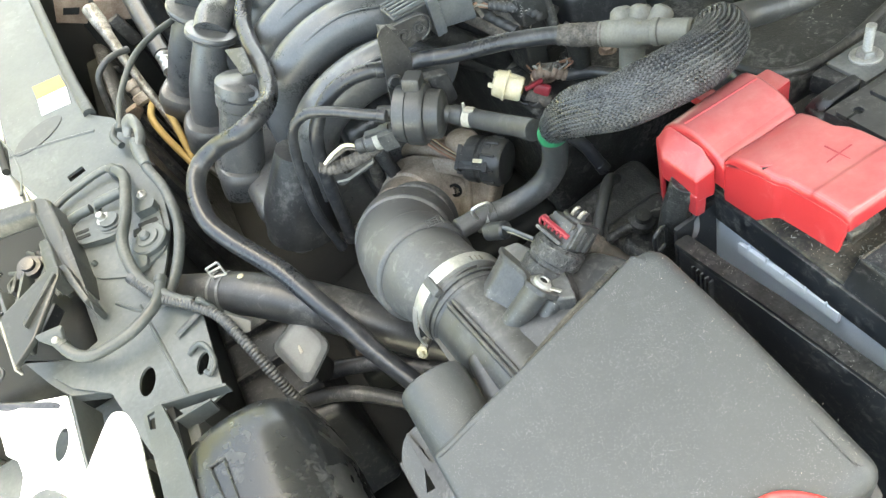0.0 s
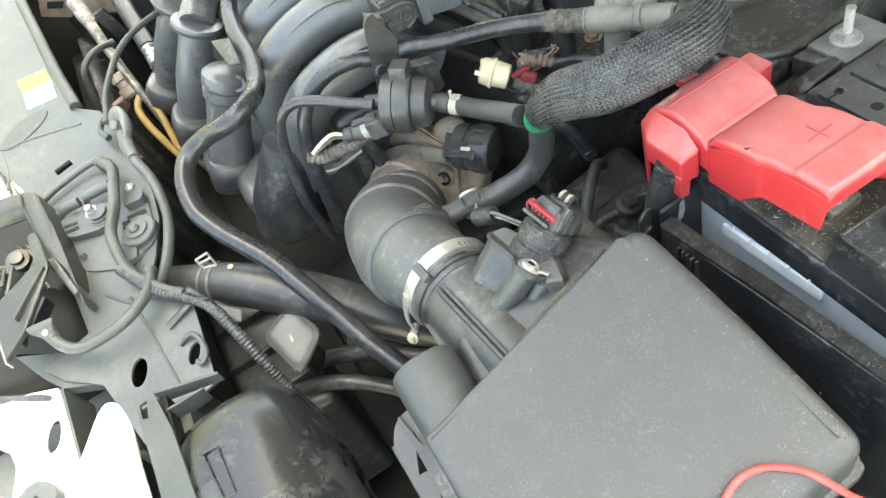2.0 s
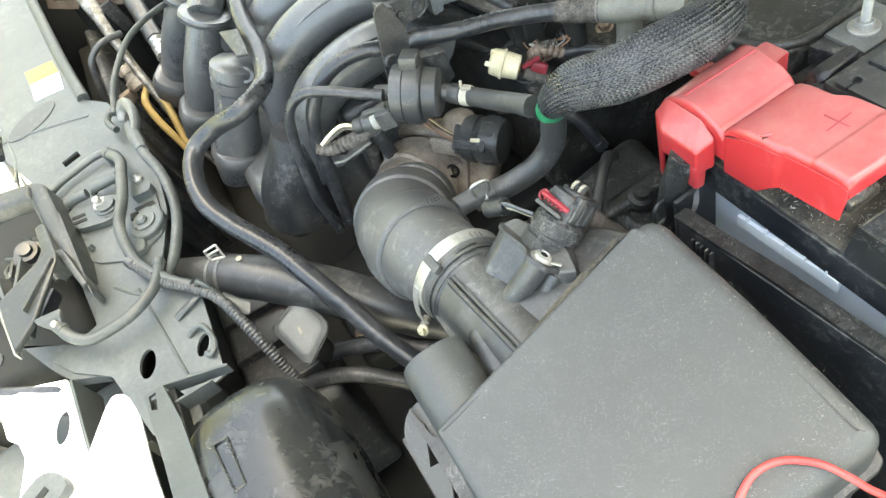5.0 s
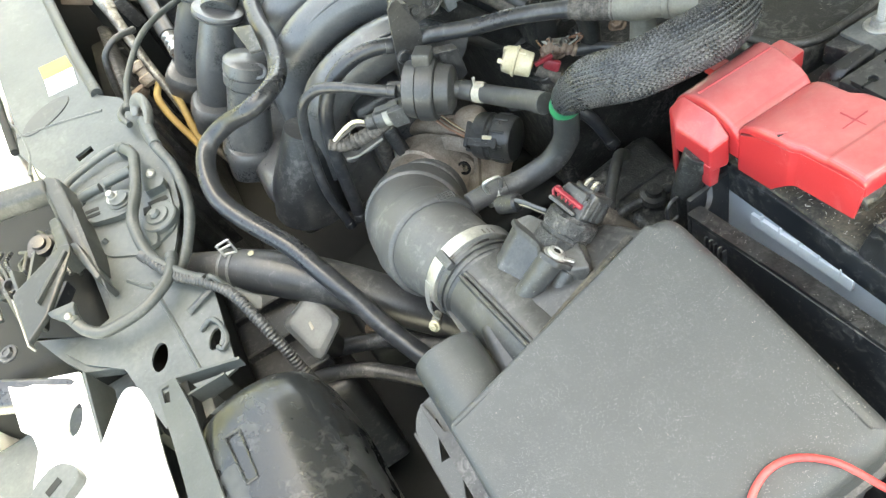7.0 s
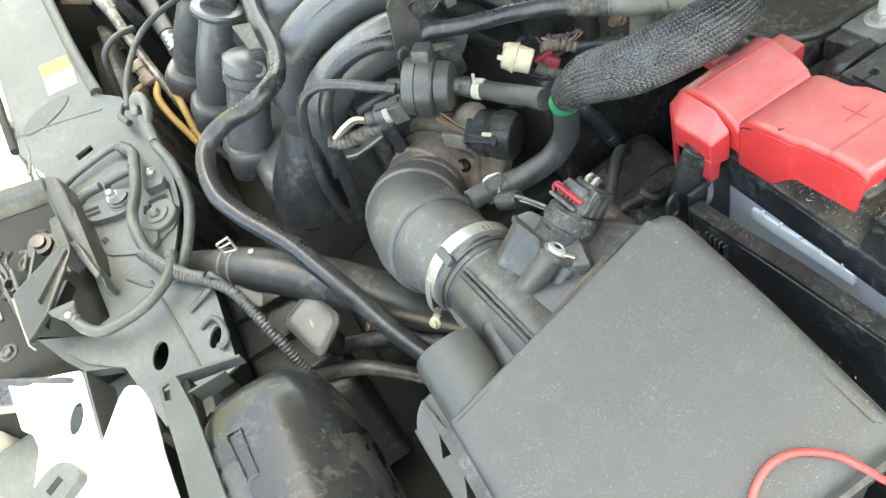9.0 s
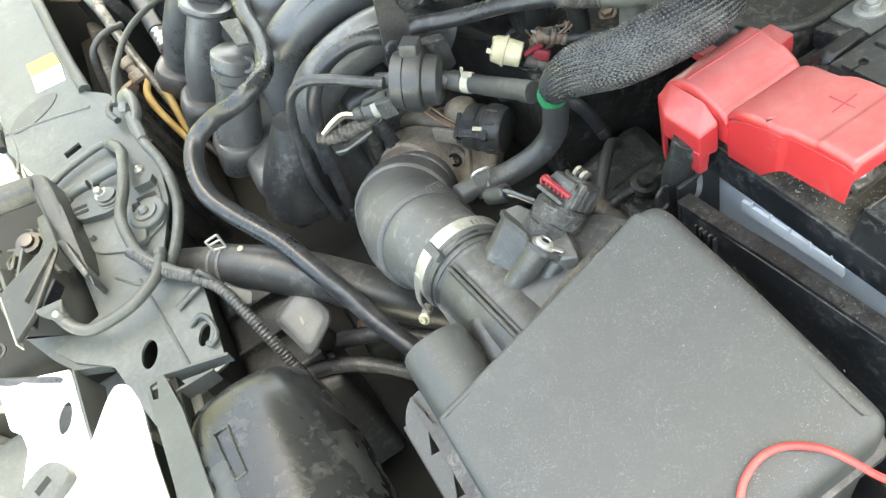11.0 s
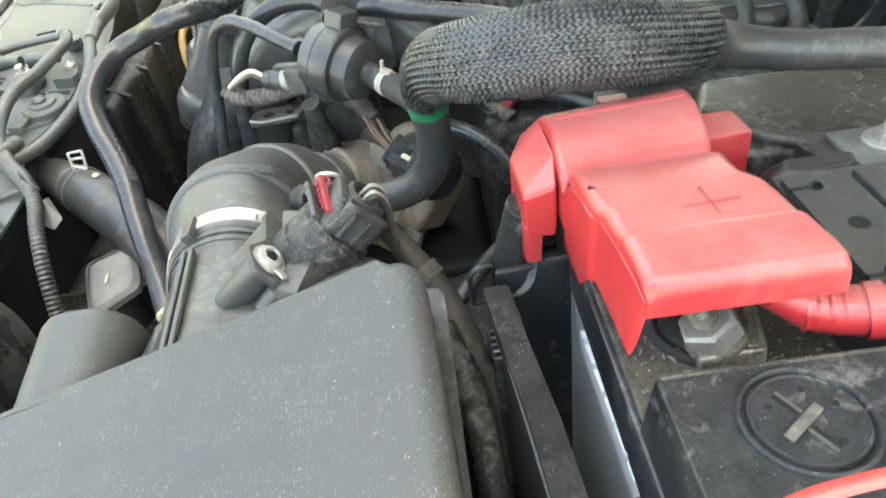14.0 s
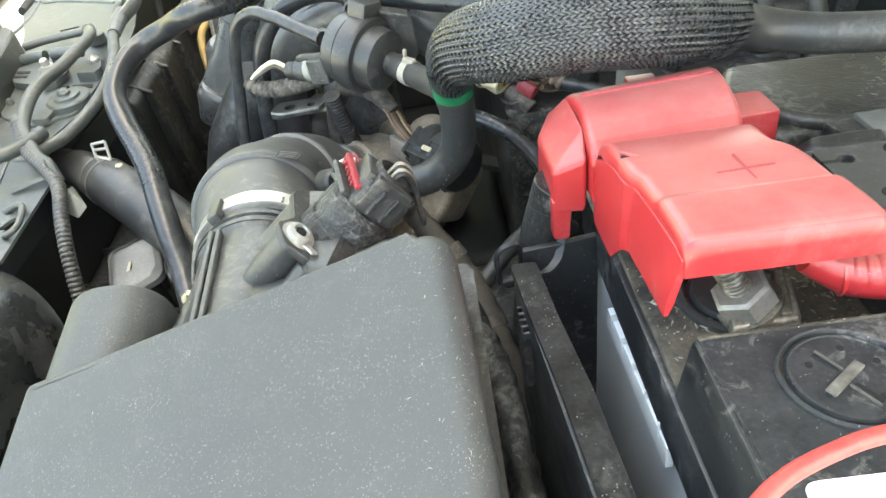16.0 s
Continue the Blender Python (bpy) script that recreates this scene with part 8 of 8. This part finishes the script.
def hedge(x0, y0, x1, y1, h, seed, n=5200):
    """A low hedge of many small leaves on thin twigs."""
    rnd = random.Random(seed)
    t = thing("hedge", ((x0 + x1) / 2, (y0 + y1) / 2, 0), "bright sunlit yellow-green hedge", "hedge", "hedges beyond the car")
    bm = bmesh.new()
    for k in range(n):
        f = rnd.random()
        c = Vector((x0 + (x1 - x0) * f, y0 + (y1 - y0) * f, 0)) + Vector((rnd.gauss(0, 0.22), rnd.gauss(0, 0.22), h * (0.08 + 0.92 * rnd.random() ** 0.7) * (0.8 + 0.25 * math.sin(9 * f + seed))))
        u = Vector([rnd.uniform(-1, 1) for _ in range(3)]).normalized()
        v = u.cross(Vector([rnd.uniform(-1, 1) for _ in range(3)])).normalized()
        s = rnd.uniform(0.02, 0.055)
        bm.faces.new([bm.verts.new(c + q) for q in (-u * s, v * s * 0.5, u * s, -v * s * 0.5)])
    part("leaves", bm, M_LEAF, t, "", 180)
    tw = [tube([(x0 + (x1 - x0) * f, y0 + (y1 - y0) * f, 0), (x0 + (x1 - x0) * f + rnd.uniform(-.1, .1), y0 + (y1 - y0) * f, h * 0.5), (x0 + (x1 - x0) * f + rnd.uniform(-.2, .2), y0 + (y1 - y0) * f, h * 0.9)], [0.02, 0.014, 0.006], 6, 0.1) for f in [i / 14 for i in range(15)]]
    part("twigs", join(*tw), M_BARK, t)
hedge(-3.2, 1.9, -1.6, 2.9, 0.95, 3)
hedge(-1.8, 2.9, -0.2, 3.3, 1.15, 4)
hedge(-4.2, 1.0, -3.0, 2.2, 1.1, 5)
hedge(-3.4, 3.4, -1.2, 4.0, 1.6, 6, 3600)

# ---- dry litter on the engine ----
def litter(seed, n, spots):
    """Tiny flakes and stalk bits lying on the given tops: x0, x1, y0, y1, z."""
    rnd = random.Random(seed)
    bm = bmesh.new()
    for k in range(n):
        x0, x1, y0, y1, z = spots[k % len(spots)]
        c = Vector((rnd.uniform(x0, x1), rnd.uniform(y0, y1), z + 0.0006))
        a, s, w = rnd.uniform(0, 6.28), rnd.uniform(0.0006, 0.0022), rnd.uniform(0.0002, 0.0005)
        u = Vector((math.cos(a), math.sin(a), rnd.uniform(-0.15, 0.15))) * s
        v = Vector((-math.sin(a), math.cos(a), 0.1)) * w
        lo = [bm.verts.new(c + q) for q in (-u, v, u, -v)]
        hi = [bm.verts.new(c + q * 0.7 + Vector((0, 0, w))) for q in (-u, v, u, -v)]
        bm.faces.new(hi)
        for i in range(4):
            bm.faces.new((lo[i], lo[(i + 1) % 4], hi[(i + 1) % 4], hi[i]))
    return bm
solid("litter", litter(8, 900, [(0.09, 0.15, 0.39, 0.60, 0.893), (0.02, 0.045, 0.26, 0.52, 0.897), (0.13, 0.29, 0.075, 0.135, 0.860), (0.025, 0.10, -0.11, 0.0, 0.8555), (0.03, 0.10, -0.112, -0.02, 0.8555)]),
      M_GREYF, "fine pale dust flakes and stalk bits on engine tops", "litter", "stuff", at=(0.1, 0.3, 0.86))

# ---- deep parts between the hoses ----
shroud = thing("fan_shroud", (-0.37, 0.27, 0.45), "dark grey plastic radiator fan shroud", "fan shroud")
part("ring", hull([(-0.425, 0.17, 0.66), (-0.325, 0.17, 0.65), (-0.425, 0.40, 0.67), (-0.34, 0.36, 0.66), (-0.425, 0.17, 0.45), (-0.325, 0.17, 0.45), (-0.425, 0.40, 0.45), (-0.34, 0.36, 0.45)], 0.012, 3), M_BATT, shroud)
for k in range(3):
    part("rib", box(-0.42, -0.335, 0.20 + 0.06 * k, 0.206 + 0.06 * k, 0.655, 0.672, 0.002), M_BATT, shroud)
hose("lower_pipe", [(-0.345, 0.225, 0.655), (-0.325, 0.214, 0.66), (-0.295, 0.20, 0.66), (-0.266, 0.182, 0.66), (-0.22, 0.14, 0.65)], 0.0095, M_BATT, "grey dusty lower coolant pipe", 18, category="pipe")
hose("return_pipe", [(-0.40, 0.215, 0.645), (-0.369, 0.20, 0.655), (-0.335, 0.185, 0.66), (-0.303, 0.163, 0.66), (-0.26, 0.13, 0.64)], 0.0085, M_BATT, "dark rubber return pipe", 18, category="pipe")
tank = thing("lower_bracket", (-0.22, 0.25, 0.5), "rusty dark engine bracket under the hoses", "bracket")
part("plate", hull([(-0.30, 0.22, 0.60), (-0.18, 0.20, 0.61), (-0.30, 0.36, 0.62), (-0.19, 0.38, 0.64), (-0.30, 0.22, 0.56), (-0.18, 0.20, 0.56), (-0.30, 0.36, 0.56), (-0.19, 0.38, 0.56)], 0.008), M_DARK, tank)
part("bolt", bolt((-0.252, 0.300, 0.628), (0.1, -0.3, 0.9), 0.007, 0.006, 0.010), M_COPPER, tank, "rusty orange bolt")
part("bolt", bolt((-0.285, 0.25, 0.613), (0.1, -0.3, 0.9), 0.006, 0.006, 0.009), M_RUST, tank)
filler = thing("oil_tube", (-0.32, 0.78, 0.74), "dark blue-grey tube with bright steel ferrule", "tube")
part("tube", tube([(-0.322, 0.795, 0.806), (-0.322, 0.84, 0.825), (-0.322, 0.90, 0.850), (-0.322, 1.00, 0.885)], 0.0135, 20, 0.006), M_SCUFF, filler)
part("ferrule", tube([(-0.323, 0.765, 0.790), (-0.322, 0.780, 0.797), (-0.322, 0.798, 0.806)], 0.0125, 22, ripple=(0.011, 0.003)), M_STEEL, filler, "bright ribbed ferrule")
part("foot", cyl((-0.323, 0.768, 0.792), (-0.325, 0.73, 0.66), 0.010, 16), M_RUST, filler)
selector = thing("gear_selector", (0.02, 0.11, 0.64), "dark grimy gear selector lever and cables", "gear linkage")
part("housing", hull([(-0.01, 0.06, 0.735), (0.055, 0.055, 0.735), (-0.01, 0.12, 0.74), (0.06, 0.12, 0.745), (-0.015, 0.055, 0.68), (0.06, 0.05, 0.68), (-0.015, 0.125, 0.68), (0.065, 0.125, 0.68)], 0.008, 3), M_HEAD, selector)
part("arm", tube([(-0.02, 0.10, 0.742), (0.01, 0.09, 0.752), (0.04, 0.085, 0.750), (0.065, 0.07, 0.74)], 0.005, 12, 0.005), M_HEAD, selector)
part("knuckle", lathe((0.012, 0.09, 0.748), (0.1, -0.2, 1), [(0, 0.012), (0.008, 0.012), (0.010, 0.008), (0.015, 0.007), (0.016, 0.0)], 20), M_HEAD, selector)
ledge = thing("panel_ledge", (-0.54, 0.29, 0.76), "dusty dark stepped ledge of the front panel", "bracket")
part("plate", prism(rounded([(-0.582, 0.332), (-0.557, 0.283), (-0.540, 0.258), (-0.506, 0.240), (-0.506, 0.276), (-0.536, 0.301)], 0.004), lambda x, y: 0.783 + 0.16 * (y - 0.25), 0.012, 0.003, 2), M_PANELDK, ledge)
part("rail_bolt", bolt((-0.608, 0.326, 0.800), (0, -0.2, 1), 0.007, 0.006, 0.010), M_SCUFF, ledge)

# ---- far end of the engine bay ----
fuse = thing("fuse_box", (-0.30, 1.06, 0.62), "dark grey plastic box at the far wing", "fuse box")
part("body", hull([(-0.37, 1.02, 0.86), (-0.25, 1.00, 0.87), (-0.37, 1.11, 0.86), (-0.25, 1.11, 0.87), (-0.37, 1.02, 0.62), (-0.25, 1.00, 0.62), (-0.37, 1.11, 0.62), (-0.25, 1.11, 0.62)], 0.008, 3), M_HEAD, fuse)
part("lid", hull([(-0.375, 1.015, 0.885), (-0.245, 0.995, 0.895), (-0.375, 1.115, 0.885), (-0.245, 1.115, 0.895), (-0.375, 1.015, 0.865), (-0.245, 0.995, 0.875), (-0.375, 1.115, 0.865), (-0.245, 1.115, 0.875)], 0.006, 3), M_FRAME, fuse)
for k in range(3):
    part("lid_rib", box(-0.36 + 0.04 * k, -0.352 + 0.04 * k, 1.0, 1.11, 0.888, 0.900, 0.002), M_FRAME, fuse)
pump = thing("washer_neck", (-0.285, 0.98, 0.66), "dark grey filler neck beside the far wing", "filler neck")
part("neck", tube([(-0.300, 0.985, 0.66), (-0.302, 0.985, 0.80), (-0.304, 0.990, 0.90), (-0.305, 0.995, 0.96)], [0.016, 0.016, 0.017, 0.018], 20, 0.02), M_SCUFF, pump)
part("cap", lathe((-0.305, 0.995, 0.955), (0, 0.05, 1), [(0, 0.019), (0.002, 0.022), (0.016, 0.022), (0.019, 0.017), (0.019, 0.0)], 24), M_BOX, pump)
cross = thing("fan_cowl", (-0.40, 0.75, 0.55), "dark plastic radiator fan cowl with stepped ribs", "fan cowl")
part("cowl", hull([(-0.43, 0.50, 0.76), (-0.41, 0.50, 0.75), (-0.43, 1.0, 0.80), (-0.41, 1.0, 0.79), (-0.43, 0.50, 0.45), (-0.39, 0.50, 0.45), (-0.43, 1.0, 0.45), (-0.39, 1.0, 0.45)], 0.01, 3), M_HEAD, cross)
for k in range(6):
    y = 0.54 + 0.075 * k
    part("rib", hull([(-0.43, y, 0.765 + 0.06 * k * 0.075), (-0.402, y, 0.75 + 0.06 * k * 0.075), (-0.43, y + 0.008, 0.765 + 0.06 * k * 0.075), (-0.402, y + 0.008, 0.75 + 0.06 * k * 0.075), (-0.385, y, 0.60), (-0.385, y + 0.008, 0.60), (-0.43, y, 0.60), (-0.43, y + 0.008, 0.60)], 0.002), M_HEAD, cross)
strut = thing("far_bracket", (-0.40, 1.0, 0.80), "stained beige metal bracket with a dark slot", "bracket")
part("plate", hull([(-0.432, 1.00, 0.884), (-0.386, 1.00, 0.860), (-0.412, 1.00, 0.826), (-0.452, 1.00, 0.850), (-0.432, 1.006, 0.884), (-0.386, 1.006, 0.860), (-0.412, 1.006, 0.826), (-0.452, 1.006, 0.850)], 0.002), M_RUST, strut)
part("slot", hull([(-0.428, 0.9985, 0.866), (-0.406, 0.9985, 0.855), (-0.414, 0.9985, 0.846), (-0.435, 0.9985, 0.857), (-0.428, 1.002, 0.866), (-0.406, 1.002, 0.855), (-0.414, 1.002, 0.846), (-0.435, 1.002, 0.857)], 0.0005, 1), M_DARK, strut)
part("arm", hull([(-0.382, 0.995, 0.856), (-0.328, 0.995, 0.830), (-0.346, 0.995, 0.800), (-0.384, 0.995, 0.818), (-0.382, 1.003, 0.856), (-0.328, 1.003, 0.830), (-0.346, 1.003, 0.800), (-0.384, 1.003, 0.818)], 0.003), M_RUST, strut)
part("socket", obox((-0.366, 0.985, 0.795), (0.2, 0, -1), (0, -1, 0), 0.022, 0.012, 0.055, 0.003), M_BOX, strut, "black plastic socket")
part("foot", box(-0.42, -0.36, 1.003, 1.03, 0.60, 0.83, 0.004), M_DARK, strut)
hose("loop_cable", [(-0.352, 0.735, 0.862), (-0.372, 0.725, 0.868), (-0.388, 0.720, 0.866), (-0.404, 0.716, 0.856), (-0.414, 0.714, 0.832), (-0.422, 0.712, 0.800), (-0.424, 0.710, 0.76)], 0.0045, M_HOSE2, "dusty black looped cable behind the panel", 12, category="cable")
rails = thing("coolant_rail", (-0.01, 0.40, 0.74), "dusty grey coolant rails across the block", "pipe")
part("pipe", tube([(-0.085, 0.50, 0.842), (-0.055, 0.45, 0.838), (-0.02, 0.395, 0.820), (0.015, 0.355, 0.802), (0.04, 0.33, 0.785)], [0.012, 0.0125, 0.013, 0.013, 0.013], 18, 0.005), M_RUBDUST, rails)
part("pipe", tube([(-0.035, 0.52, 0.848), (-0.005, 0.455, 0.842), (0.022, 0.405, 0.828), (0.05, 0.36, 0.812), (0.075, 0.325, 0.80)], 0.0105, 18, 0.005), M_RUBDUST, rails)
part("band", tube([(-0.026, 0.405, 0.8225), (-0.020, 0.395, 0.820), (-0.015, 0.387, 0.817)], 0.0142, 20, 0.002), M_GRIME, rails)
part("tee", cyl((0.012, 0.36, 0.80), (0.020, 0.35, 0.825), 0.009, 18), M_RUBDUST, rails)
for k in range(5):
    a = random.Random(900 + k)
    part("bolt", bolt((0.01 + 0.035 * k, 0.27 + 0.012 * (k % 3), 0.80), (a.uniform(-.2, .2), -0.2, 1), 0.007, 0.007, 0.010), M_RUST if k % 2 else M_SCUFF, rails)

# ---- fibres on the filter lid ----
def fibres(seed, n):
    """Short pale hairs and flakes along the lid's worn edge and over its top."""
    rnd = random.Random(seed)
    bm = bmesh.new()
    for k in range(n):
        if k % 3:
            y = rnd.uniform(-0.19, -0.03)
            x = -0.0515 - abs(rnd.gauss(0, 0.010)) + 0.008 * (-y - 0.02) / 0.18
        else:
            x, y = rnd.uniform(-0.245, -0.06), rnd.uniform(-0.19, -0.045)
        c = Vector((x, y, lid_z(x, y) + 0.0001))
        a, s, w = rnd.uniform(0, 6.28), rnd.uniform(0.00025, 0.0008), rnd.uniform(0.00006, 0.00012)
        u = Vector((math.cos(a), math.sin(a), 0.21 * math.cos(a) + 0.25 * math.sin(a))) * s
        v = Vector((-math.sin(a), math.cos(a), 0.0)) * w
        m = c + Vector((0, 0, 0.0002)) + v * 1.5
        lo = [bm.verts.new(q) for q in (c - u - v, c - u + v, m + v, m - v, c + u + v, c + u - v)]
        bm.faces.new((lo[0], lo[1], lo[2], lo[3]))
        bm.faces.new((lo[3], lo[2], lo[4], lo[5]))
    return bm
solid("lid_fibres", fibres(21, 90), M_WIREW, "tiny pale hairs and flakes on the filter lid", "litter", "stuff", at=(-0.15, -0.11, 0.84))
